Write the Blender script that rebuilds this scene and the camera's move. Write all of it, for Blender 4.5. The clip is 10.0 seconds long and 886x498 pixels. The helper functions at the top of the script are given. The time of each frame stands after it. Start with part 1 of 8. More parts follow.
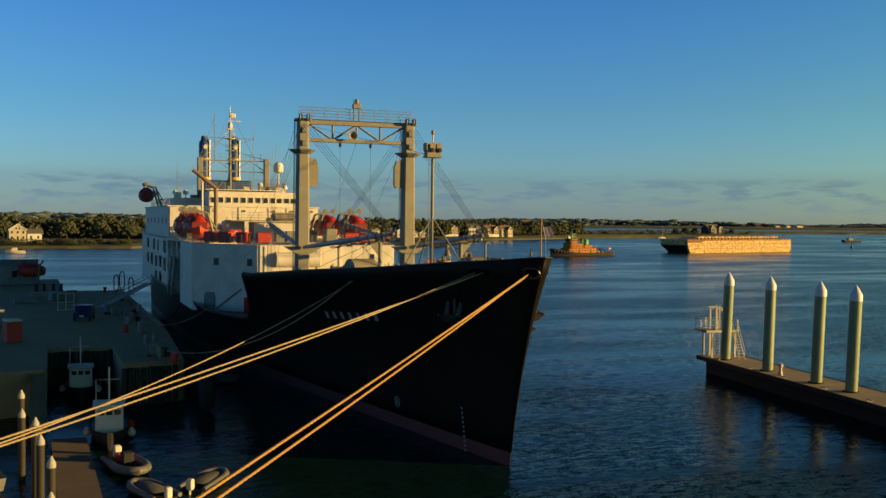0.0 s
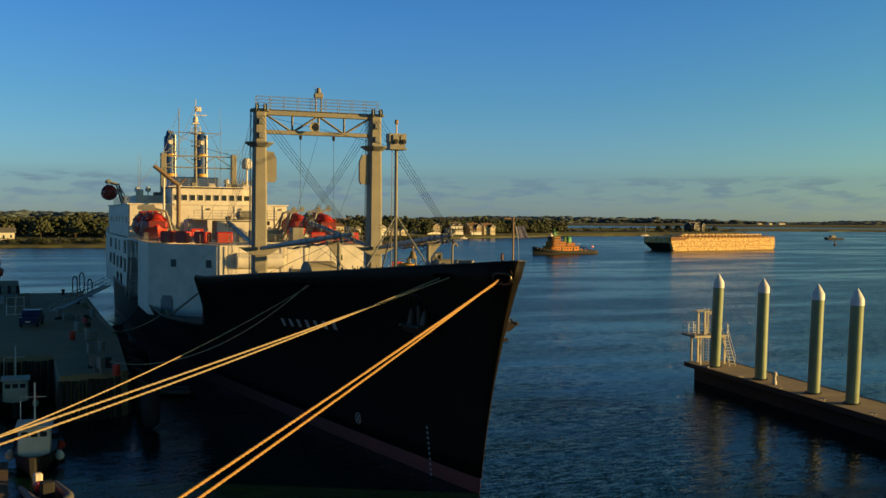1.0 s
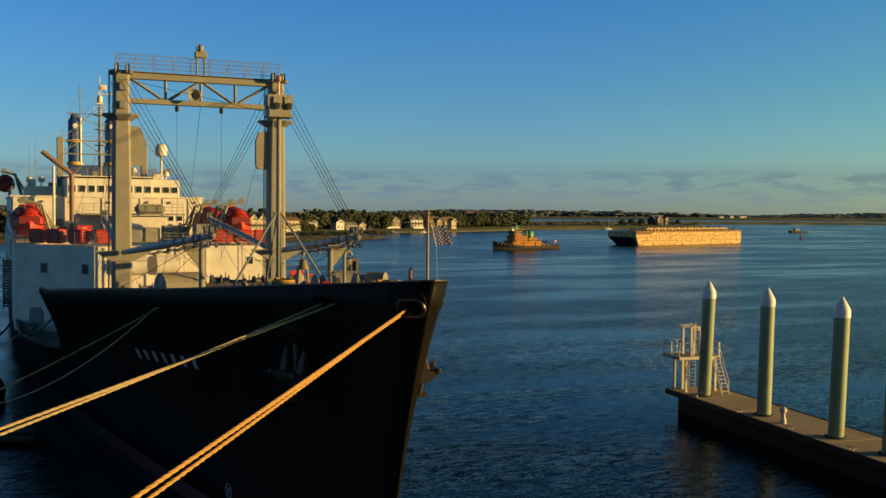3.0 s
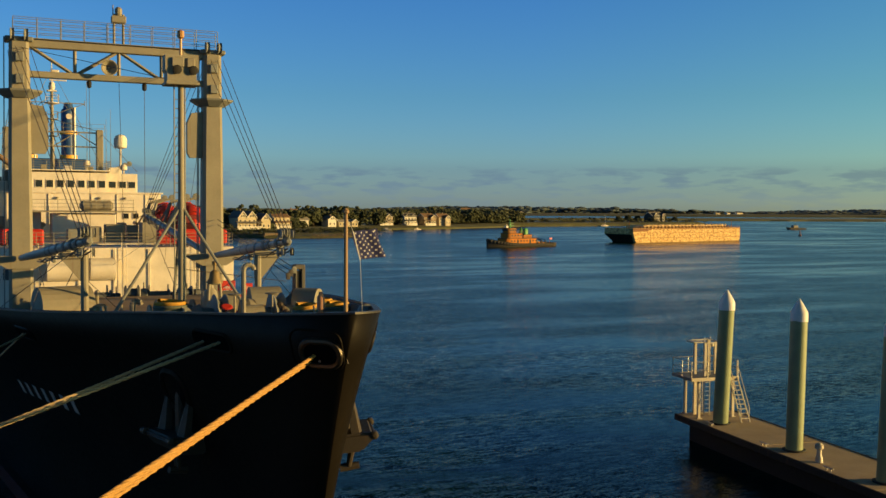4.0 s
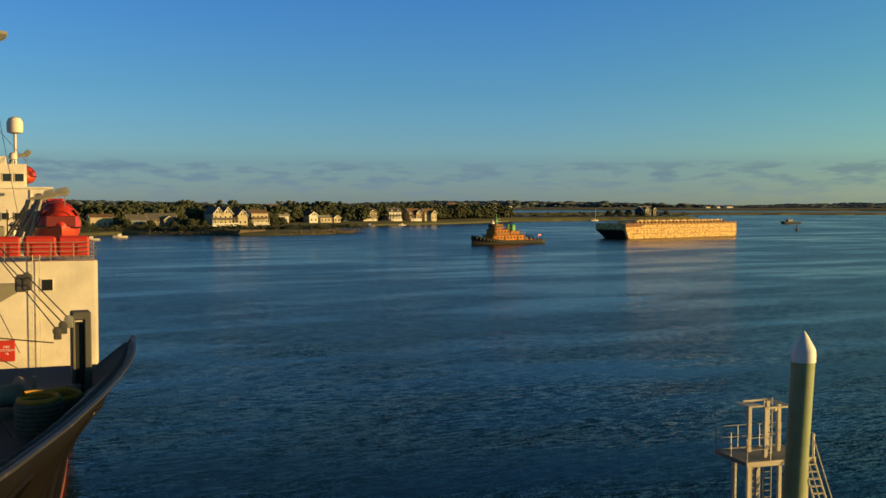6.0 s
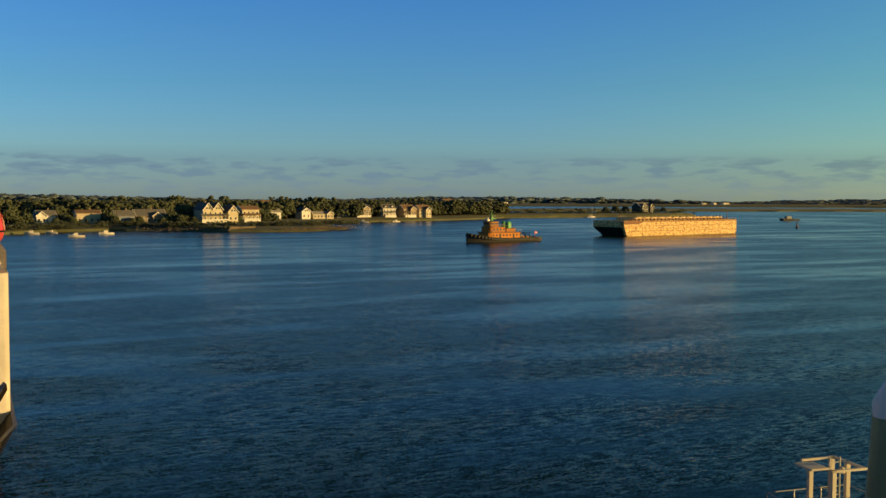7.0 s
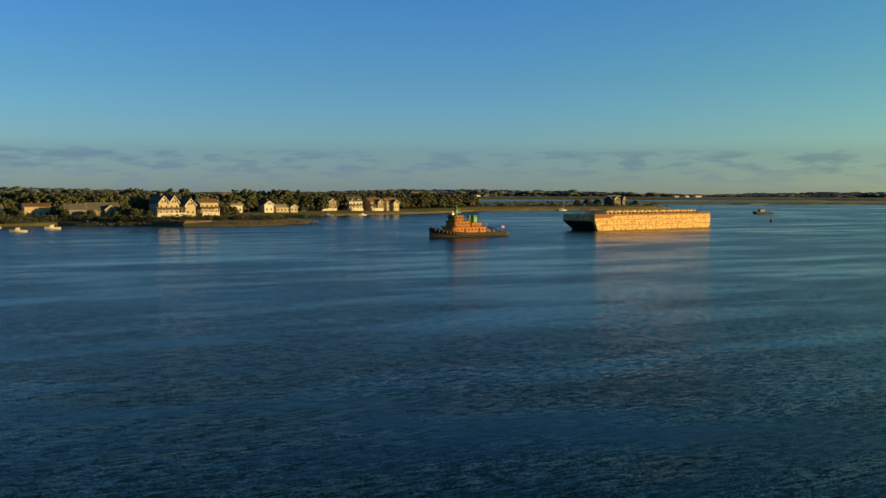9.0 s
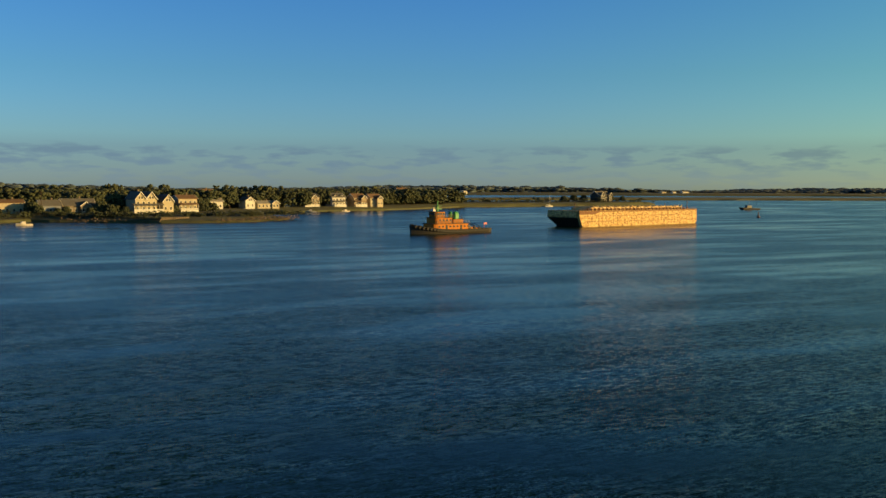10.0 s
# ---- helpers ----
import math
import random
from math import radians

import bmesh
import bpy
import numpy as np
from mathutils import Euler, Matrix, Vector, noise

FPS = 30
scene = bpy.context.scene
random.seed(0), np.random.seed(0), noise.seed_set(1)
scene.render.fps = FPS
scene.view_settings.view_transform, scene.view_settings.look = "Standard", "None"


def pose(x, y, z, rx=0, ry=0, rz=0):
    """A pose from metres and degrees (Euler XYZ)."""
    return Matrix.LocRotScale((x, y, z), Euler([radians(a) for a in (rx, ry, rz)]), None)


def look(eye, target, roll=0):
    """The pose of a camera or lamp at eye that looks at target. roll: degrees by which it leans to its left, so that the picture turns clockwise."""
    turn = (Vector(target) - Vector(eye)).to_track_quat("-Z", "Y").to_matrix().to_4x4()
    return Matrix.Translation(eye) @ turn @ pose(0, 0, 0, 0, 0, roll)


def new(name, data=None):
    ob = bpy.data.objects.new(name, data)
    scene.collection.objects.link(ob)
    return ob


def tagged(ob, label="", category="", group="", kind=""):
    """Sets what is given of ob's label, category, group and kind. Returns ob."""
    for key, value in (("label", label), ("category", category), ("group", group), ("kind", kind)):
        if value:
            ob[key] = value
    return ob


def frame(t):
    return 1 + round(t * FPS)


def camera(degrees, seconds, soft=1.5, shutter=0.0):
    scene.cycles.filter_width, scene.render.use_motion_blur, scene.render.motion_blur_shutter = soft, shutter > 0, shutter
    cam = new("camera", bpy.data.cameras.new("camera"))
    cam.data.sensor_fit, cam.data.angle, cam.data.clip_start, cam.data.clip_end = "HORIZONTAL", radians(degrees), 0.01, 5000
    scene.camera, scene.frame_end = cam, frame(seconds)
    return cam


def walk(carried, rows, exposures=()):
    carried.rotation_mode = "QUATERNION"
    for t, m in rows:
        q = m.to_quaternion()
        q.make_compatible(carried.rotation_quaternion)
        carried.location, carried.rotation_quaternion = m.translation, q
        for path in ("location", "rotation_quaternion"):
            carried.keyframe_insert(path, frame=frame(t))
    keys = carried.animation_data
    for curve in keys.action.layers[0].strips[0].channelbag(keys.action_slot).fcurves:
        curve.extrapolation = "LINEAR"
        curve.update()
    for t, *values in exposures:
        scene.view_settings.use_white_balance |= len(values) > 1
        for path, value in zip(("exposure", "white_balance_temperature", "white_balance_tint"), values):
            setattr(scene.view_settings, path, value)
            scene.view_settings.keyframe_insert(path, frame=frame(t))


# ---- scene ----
cam = camera(47.7, 10.0)
PATH = [
    (0, (-28.743, -52.718, 15.171), (-27.975, -50.872, 15.113), 0.6),
    (0.5, (-26.92, -49.927, 15.199), (-26.136, -48.088, 15.14), 0.6),
    (1, (-24.901, -46.827, 15.232), (-24.103, -44.994, 15.17), 0.5),
    (1.5, (-22.63, -43.28, 15.251), (-21.818, -41.453, 15.186), 0.5),
    (2, (-20.098, -39.249, 15.268), (-19.27, -37.43, 15.2), 0.5),
    (3.5, (-11.251, -25.529, 15.338), (-10.38, -23.731, 15.261), 0.4),
    (4, (-7.962, -20.597, 15.345), (-7.091, -18.798, 15.264), 0.4),
    (4.5, (-4.603, -15.537, 15.373), (-3.732, -13.739, 15.289), 0.3),
    (5, (-1.085, -10.463, 15.397), (-0.207, -8.668, 15.31), 0.1),
    (5.5, (1.93, -5.665, 15.427), (2.815, -3.873, 15.338), 0.1),
    (7, (9.878, 8.002, 15.86), (10.775, 9.787, 15.76), 0.3),
    (7.5, (12.675, 11.962, 15.885), (13.58, 13.743, 15.781), 0.3),
    (8, (15.588, 15.521, 15.888), (16.506, 17.295, 15.781), 0.3),
    (8.5, (18.591, 18.835, 15.888), (19.521, 20.601, 15.777), 0.3),
    (9, (21.655, 22.019, 15.886), (22.598, 23.779, 15.772), 0.3),
    (9.5, (24.763, 25.155, 15.885), (25.715, 26.909, 15.767), 0.3),
    (10, (27.899, 28.287, 15.884), (28.863, 30.035, 15.762), 0.3),
]
walk(cam, [(t, look(eye, target, roll)) for t, eye, target, roll in PATH], [(0.0, 0.7), (10.0, 0.7)])

# ---- world, sun, exposure ----
SUN_EL, SUN_AZ = 6.5, -31.0          # degrees; azimuth counted from +x towards +y
world = bpy.data.worlds.new("sky")
scene.world = world
world.use_nodes = True
wn, wl = world.node_tree.nodes, world.node_tree.links
wn.clear()
w_out, w_bg = wn.new("ShaderNodeOutputWorld"), wn.new("ShaderNodeBackground")
sky = wn.new("ShaderNodeTexSky")
sky.sky_type, sky.sun_disc = "NISHITA", False
sky.sun_elevation, sky.sun_rotation = radians(SUN_EL), radians(90 - SUN_AZ)
sky.air_density, sky.dust_density, sky.ozone_density = 1.0, 0.6, 3.0
w_bg.inputs["Strength"].default_value = 0.092
w_co, w_sep = wn.new("ShaderNodeTexCoord"), wn.new("ShaderNodeSeparateXYZ")
wl.new(w_co.outputs["Generated"], w_sep.inputs[0])


def wmath(op, a, b=None, c=None):
    n = wn.new("ShaderNodeMath")
    n.operation = op
    for i, v in enumerate((a, b, c)):
        if v is None:
            continue
        if isinstance(v, (int, float)):
            n.inputs[i].default_value = v
        else:
            wl.new(v, n.inputs[i])
    return n.outputs[0]


def wramp(v, stops):
    n = wn.new("ShaderNodeValToRGB")
    n.color_ramp.elements.remove(n.color_ramp.elements[1])
    for i, (p, c) in enumerate(stops):
        e = n.color_ramp.elements[0] if i == 0 else n.color_ramp.elements.new(p)
        e.position, e.color = p, (c, c, c, 1) if isinstance(c, (int, float)) else (*c, 1)
    wl.new(v, n.inputs[0])
    return n.outputs[0]


# low bank of small evening clouds near the horizon
w_vec = wn.new("ShaderNodeCombineXYZ")
wl.new(wmath("MULTIPLY", w_sep.outputs[0], 11.0), w_vec.inputs[0])
wl.new(wmath("MULTIPLY", w_sep.outputs[1], 11.0), w_vec.inputs[1])
wl.new(wmath("MULTIPLY", w_sep.outputs[2], 52.0), w_vec.inputs[2])
w_noise = wn.new("ShaderNodeTexNoise")
w_noise.inputs["Scale"].default_value, w_noise.inputs["Detail"].default_value = 2.7, 5.0
w_noise.inputs["Roughness"].default_value = 0.5
wl.new(w_vec.outputs[0], w_noise.inputs["Vector"])
w_puff = wramp(w_noise.outputs["Fac"], ((0.0, 0.0), (0.4, 0.0), (0.5, 0.6), (0.62, 1.0)))
w_band = wramp(w_sep.outputs[2], ((0.0, 0.3), (0.012, 0.6), (0.024, 1.0), (0.037, 1.0), (0.045, 0.0)))
w_wide = wn.new("ShaderNodeTexNoise")
w_wide.inputs["Scale"].default_value, w_wide.inputs["Detail"].default_value = 0.42, 2.0
wl.new(w_vec.outputs[0], w_wide.inputs["Vector"])
w_patch = wramp(w_wide.outputs["Fac"], ((0.0, 0.45), (0.36, 0.6), (0.48, 1.0)))
w_fac = wmath("MULTIPLY", wmath("MULTIPLY", w_puff, wmath("MULTIPLY", w_band, w_patch)), 0.72)
w_veil = wramp(w_sep.outputs[2], ((0.0, 0.0), (0.015, 0.25), (0.038, 0.3), (0.05, 0.0)))
w_fac = wmath("MAXIMUM", w_fac, w_veil)
w_mix = wn.new("ShaderNodeMix")
w_mix.data_type = "RGBA"
wl.new(w_fac, w_mix.inputs["Factor"])
wl.new(sky.outputs[0], w_mix.inputs["A"])
w_mix.inputs["B"].default_value = (1.0, 1.07, 1.0, 1)
# the clear air over the sea deepens from the horizon upwards
w_tint = wn.new("ShaderNodeMix")
w_tint.data_type, w_tint.blend_type = "RGBA", "MULTIPLY"
w_tint.inputs["Factor"].default_value = 1.0
wl.new(w_mix.outputs["Result"], w_tint.inputs["A"])
w_deep = wramp(w_sep.outputs[2], ((0.0, (1.02, 1.5, 2.6)), (0.02, (0.9, 1.36, 2.2)), (0.05, (0.77, 1.18, 1.8)), (0.11, (0.62, 1.07, 1.52)), (0.2, (0.5, 0.98, 1.58)), (0.34, (0.3, 0.68, 1.05)), (0.5, (0.11, 0.21, 0.25)), (0.9, (0.05, 0.09, 0.11))))
wl.new(w_deep, w_tint.inputs["B"])
# warmer towards the low sun
w_az = wmath("ADD", wmath("MULTIPLY", w_sep.outputs[0], math.cos(radians(SUN_AZ))), wmath("MULTIPLY", w_sep.outputs[1], math.sin(radians(SUN_AZ))))
w_warm = wn.new("ShaderNodeMix")
w_warm.data_type, w_warm.blend_type = "RGBA", "MULTIPLY"
w_warm.inputs["Factor"].default_value = 1.0
wl.new(w_tint.outputs["Result"], w_warm.inputs["A"])
wl.new(wramp(w_az, ((0.0, (1.0, 1.0, 1.0)), (0.6, (1.17, 1.1, 0.68)))), w_warm.inputs["B"])
wl.new(w_warm.outputs["Result"], w_bg.inputs["Color"])
wl.new(w_bg.outputs[0], w_out.inputs[0])

sun = new("sun", bpy.data.lights.new("sun", "SUN"))
sun.data.energy, sun.data.angle, sun.data.color = 4.6, radians(0.5), (1.0, 0.63, 0.2)
sd = Vector((math.cos(radians(SUN_AZ)) * math.cos(radians(SUN_EL)), math.sin(radians(SUN_AZ)) * math.cos(radians(SUN_EL)), math.sin(radians(SUN_EL))))
sun.matrix_world = look(sd * 300, (0, 0, 0))


# ---- materials ----
class Nodes:
    """A principled material and the means to wire textures into it."""

    def __init__(self, name, colour, rough=0.6, metal=0.0):
        self.m = bpy.data.materials.new(name)
        self.m.use_nodes = True
        self.t = self.m.node_tree
        self.b = self.t.nodes["Principled BSDF"]
        self.b.inputs["Base Color"].default_value = (*colour, 1)
        self.b.inputs["Roughness"].default_value = rough
        self.b.inputs["Metallic"].default_value = metal
        self.colour = colour

    def node(self, kind, **inputs):
        n = self.t.nodes.new(kind)
        for k, v in inputs.items():
            k = k.replace("_", " ")
            if isinstance(v, bpy.types.NodeSocket):
                self.t.links.new(v, n.inputs[k])
            else:
                n.inputs[k].default_value = v
        return n

    def coords(self, scale=(1, 1, 1), space="Object"):
        c = self.node("ShaderNodeTexCoord")
        mp = self.node("ShaderNodeMapping", Vector=c.outputs[space])
        mp.inputs["Scale"].default_value = scale
        return mp.outputs[0]

    def noise(self, scale, detail=5.0, rough=0.55, stretch=(1, 1, 1), space="Object"):
        return self.node("ShaderNodeTexNoise", Vector=self.coords(stretch, space), Scale=scale, Detail=detail, Roughness=rough).outputs["Fac"]

    def ramp(self, fac, stops):
        r = self.node("ShaderNodeValToRGB", Fac=fac)
        r.color_ramp.elements.remove(r.color_ramp.elements[1])
        for i, (p, c) in enumerate(stops):
            e = r.color_ramp.elements[0] if i == 0 else r.color_ramp.elements.new(p)
            e.position, e.color = p, (c, c, c, 1) if isinstance(c, (int, float)) else (*c, 1)
        return r.outputs[0]

    def mix(self, fac, a, b, blend="MIX"):
        n = self.t.nodes.new("ShaderNodeMix")
        n.data_type, n.blend_type = "RGBA", blend
        for k, v in (("Factor", fac), ("A", a), ("B", b)):
            if isinstance(v, bpy.types.NodeSocket):
                self.t.links.new(v, n.inputs[k])
            elif k == "Factor":
                n.inputs[k].default_value = v
            else:
                n.inputs[k].default_value = (*v, 1)
        return n.outputs["Result"]

    def base(self, socket):
        self.t.links.new(socket, self.b.inputs["Base Color"])
        return self

    def rough(self, socket):
        self.t.links.new(socket, self.b.inputs["Roughness"])
        return self

    def bump(self, socket, strength=0.3, distance=0.02):
        n = self.node("ShaderNodeBump", Height=socket, Strength=strength, Distance=distance)
        self.t.links.new(n.outputs[0], self.b.inputs["Normal"])
        return self


def dim(c, k):
    return tuple(v * k for v in c)


def painted(name, colour, rough=0.5, metal=0.0, wear=(0.22, 0.11, 0.05), amount=0.5, size=0.6, bump=0.15):
    """Paint with blotches, fine grain and streaks of wear."""
    n = Nodes(name, colour, rough, metal)
    big, fine = n.noise(size, 4), n.noise(size * 14, 5, 0.65)
    streak = n.noise(size * 2.2, 5, 0.6, (3, 3, 0.35))
    c = n.mix(n.ramp(big, ((0.3, 0.0), (0.75, 1.0))), dim(colour, 0.82), dim(colour, 1.1))
    c = n.mix(n.ramp(fine, ((0.35, 0.0), (0.8, 0.35))), c, dim(colour, 0.7))
    c = n.mix(n.ramp(streak, ((0.66 - 0.1 * amount, 0.0), (0.85, amount))), c, wear)
    n.base(c).rough(n.ramp(fine, ((0.2, rough * 0.85), (0.8, min(1, rough * 1.25)))))
    return n.bump(fine, bump, 0.01).m


def plain(name, colour, rough=0.6, metal=0.0, size=1.0):
    n = Nodes(name, colour, rough, metal)
    f = n.noise(size * 3, 5, 0.6)
    n.base(n.mix(n.ramp(f, ((0.3, 0.0), (0.7, 1.0))), dim(colour, 0.78), dim(colour, 1.15)))
    return n.bump(n.noise(size * 25, 3), 0.12, 0.008).m


def water_material():
    """Wind-ruffled sea: small random facet slopes at three sizes, calmer in streaks."""
    n = Nodes("sea_water", (0.003, 0.012, 0.013), 0.1)
    n.b.inputs["IOR"].default_value = 1.33
    n.b.inputs["Specular IOR Level"].default_value = 0.08
    n.b.inputs["Specular Tint"].default_value = (0.8, 1.0, 0.72, 1)

    def facets(scale, detail, stretch, amount):
        c = n.node("ShaderNodeTexNoise", Vector=n.coords(stretch), Scale=scale, Detail=detail, Roughness=0.6).outputs["Color"]
        d = n.node("ShaderNodeVectorMath")
        d.operation = "SUBTRACT"
        n.t.links.new(c, d.inputs[0])
        d.inputs[1].default_value = (0.5, 0.5, 0.5)
        e = n.node("ShaderNodeVectorMath")
        e.operation = "MULTIPLY"
        n.t.links.new(d.outputs[0], e.inputs[0])
        e.inputs[1].default_value = (amount, amount, 0.0)
        return e.outputs[0]

    def vec(op, a, b):
        q = n.node("ShaderNodeVectorMath")
        q.operation = op
        n.t.links.new(a, q.inputs[0])
        if isinstance(b, tuple):
            q.inputs[1].default_value = b
        elif b is not None:
            n.t.links.new(b, q.inputs[1])
        return q.outputs[0]

    calm = n.noise(0.007, 4, 0.55)
    band = n.noise(0.03, 5, 0.62, (0.45, 1.6, 1))
    gust = n.mix(0.55, n.ramp(calm, ((0.36, 0.0), (0.62, 1.0))), n.ramp(band, ((0.4, 0.0), (0.56, 1.0))))
    amp = n.ramp(gust, ((0.1, 0.3), (0.45, 0.7), (0.75, 1.2)))
    sep = n.node("ShaderNodeSeparateXYZ", Vector=n.coords())
    out = n.node("ShaderNodeMath")
    out.operation = "MULTIPLY_ADD"
    n.t.links.new(sep.outputs[0], out.inputs[0])
    out.inputs[1].default_value = 0.5
    n.t.links.new(sep.outputs[1], out.inputs[2])
    reach = n.node("ShaderNodeMapRange", Value=out.outputs[0])
    for k, v in (("From Min", 60.0), ("From Max", 330.0), ("To Min", 1.4), ("To Max", 0.9)):
        reach.inputs[k].default_value = v
    line = n.ramp(n.noise(0.011, 3, 0.5, (0.5, 1.7, 1)), ((0.47, 1.0), (0.5, 0.25), (0.53, 1.0)))
    fine = n.ramp(n.noise(0.035, 3, 0.5, (0.35, 1.6, 1)), ((0.46, 1.0), (0.5, 0.45), (0.54, 1.0)))
    amp = vec("MULTIPLY", vec("MULTIPLY", amp, reach.outputs[0]), vec("MULTIPLY", line, fine))
    slope = vec("ADD", vec("ADD", facets(0.4, 2, (1, 1, 1), 0.06), facets(1.5, 3, (0.55, 1.5, 1), 0.5)), facets(6.0, 3, (0.7, 1.3, 1), 0.7))
    up = vec("NORMALIZE", vec("ADD", vec("MULTIPLY", slope, amp), (0.0, 0.0, 1.0)), None)
    n.t.links.new(up, n.b.inputs["Normal"])
    n.rough(n.ramp(gust, ((0.1, 0.12), (0.7, 0.24))))
    n.base(n.mix(n.ramp(calm, ((0.3, 0.0), (0.7, 1.0))), (0.003, 0.017, 0.016), (0.005, 0.024, 0.021)))
    return n.m


def hull_material():
    n = Nodes("black_hull_paint", (0.006, 0.006, 0.006), 0.45)
    n.b.inputs["Specular IOR Level"].default_value = 0.05
    big, fine = n.noise(0.35, 5), n.noise(6, 5, 0.6)
    streak = n.noise(1.6, 6, 0.6, (1.6, 1.6, 0.12))
    c = n.mix(n.ramp(big, ((0.3, 0.0), (0.7, 1.0))), (0.0063, 0.0054, 0.0042), (0.0115, 0.0095, 0.007))
    c = n.mix(n.ramp(streak, ((0.63, 0.0), (0.8, 0.3))), c, (0.026, 0.016, 0.01))
    n.base(c).rough(n.ramp(fine, ((0.2, 0.42), (0.8, 0.6))))
    seams = n.node("ShaderNodeTexBrick", Vector=n.coords((0.0, 0.12, 0.45)), Scale=1.0).outputs["Fac"]
    return n.bump(n.mix(0.6, seams, n.noise(0.8, 3)), 0.12, 0.03).m


def leaves(name, dark, light):
    n = Nodes(name, light, 0.9)
    f, g = n.noise(0.35, 4), n.noise(2.2, 6, 0.7)
    r = n.node("ShaderNodeNewGeometry").outputs["Random Per Island"]
    c = n.mix(n.ramp(g, ((0.3, 0.0), (0.7, 1.0))), dark, light)
    c = n.mix(n.ramp(f, ((0.35, 0.0), (0.75, 0.3))), c, (0.09, 0.085, 0.025))
    c = n.mix(n.ramp(r, ((0.0, 0.0), (1.0, 0.55))), c, dark)
    return n.base(c).bump(g, 0.8, 0.4).m


M_WATER = water_material()
M_HULL = hull_material()
M_BOOT = painted("red_boot_paint", (0.16, 0.035, 0.025), 0.6, wear=(0.05, 0.03, 0.02), amount=0.8)
M_WHITE = painted("white_ship_paint", (0.72, 0.66, 0.56), 0.55, wear=(0.32, 0.2, 0.11), amount=0.4)
M_BUFF = painted("grey_buff_paint", (0.26, 0.24, 0.185), 0.6, wear=(0.16, 0.09, 0.045), amount=0.55)
M_GREY = painted("deck_grey_paint", (0.2, 0.21, 0.2), 0.6, wear=(0.16, 0.09, 0.05), amount=0.6)
M_DECK = painted("forecastle_deck_paint", (0.13, 0.13, 0.125), 0.75, wear=(0.14, 0.08, 0.05), amount=0.8)
M_BLUE = painted("funnel_blue_paint", (0.025, 0.08, 0.24), 0.42, amount=0.2)
M_GOLD = painted("funnel_gold_band", (0.7, 0.38, 0.03), 0.45, amount=0.15)
M_RED = painted("rescue_red_paint", (0.55, 0.035, 0.02), 0.45, wear=(0.4, 0.1, 0.06), amount=0.3)
M_PANE = Nodes("house_window_glass", (0.025, 0.028, 0.03), 0.5).m
M_PANE.node_tree.nodes["Principled BSDF"].inputs["Specular IOR Level"].default_value = 0.15
M_GLASS = Nodes("dark_window_glass", (0.02, 0.025, 0.03), 0.08).m
M_BLACK = plain("black_rubber", (0.015, 0.015, 0.015), 0.8)
M_STEEL = painted("galvanised_steel", (0.5, 0.48, 0.43), 0.45, 0.6, amount=0.2)
M_WIRE = plain("wire_rope", (0.06, 0.055, 0.05), 0.6)
M_CONC = painted("quay_concrete", (0.3, 0.235, 0.13), 0.9, wear=(0.1, 0.095, 0.085), amount=0.7, size=0.25)
M_PILE = painted("green_pile_sleeve", (0.25, 0.31, 0.17), 0.5, wear=(0.12, 0.15, 0.1), amount=0.4, size=0.8)
M_CAP = painted("white_pile_cap", (0.75, 0.74, 0.72), 0.5, amount=0.15)
# cap colour at about half strength, with more wear, for the pontoon piles
M_CAP2 = painted("dim_worn_pile_cap", (0.4, 0.38, 0.34), 0.7, amount=0.4)
M_DOCK = painted("dock_deck_boards", (0.4, 0.31, 0.2), 0.85, wear=(0.1, 0.07, 0.05), amount=0.5)
# dock board colour taken down by more than half for the pontoon
M_PONT = painted("dark_pontoon_boards", (0.17, 0.125, 0.075), 0.9, wear=(0.08, 0.06, 0.04), amount=0.5)
M_ALU = painted("cream_tower_paint", (0.62, 0.56, 0.44), 0.5, amount=0.25)
M_TIMBER = painted("wet_black_timber", (0.03, 0.025, 0.02), 0.7)
M_SAND = painted("shore_grass", (0.09, 0.095, 0.04), 0.95, wear=(0.17, 0.13, 0.07), amount=0.8, size=0.05)
M_ROCK = painted("shore_rock", (0.2, 0.15, 0.1), 0.95, wear=(0.06, 0.05, 0.04), amount=0.7, size=0.7)
M_LEAF = leaves("oak_leaves", (0.032, 0.044, 0.02), (0.07, 0.08, 0.034))
# far foliage made paler and bluer: distance haze is in the colour
M_FAR = leaves("hazed_far_woods_leaves", (0.065, 0.095, 0.115), (0.1, 0.135, 0.145))
M_BARK = plain("bark", (0.07, 0.05, 0.035), 0.95)


# ---- building blocks ----
def part(name, bm, material, parent=None, label="", smooth=False):
    me = bpy.data.meshes.new(name)
    bmesh.ops.recalc_face_normals(bm, faces=bm.faces)
    bm.to_mesh(me)
    bm.free()
    if smooth:
        me.polygons.foreach_set("use_smooth", [True] * len(me.polygons))
        me.set_sharp_from_angle(angle=radians(38))
    me.materials.append(material)
    ob = new(name, me)
    ob.parent = parent
    if label:
        ob["label"] = label
    return ob


def thing(name, m, label, category, group="", kind=""):
    ob = new(name)
    ob.matrix_world = m
    ob.empty_display_size = 0.2
    return tagged(ob, label, category, group, kind)


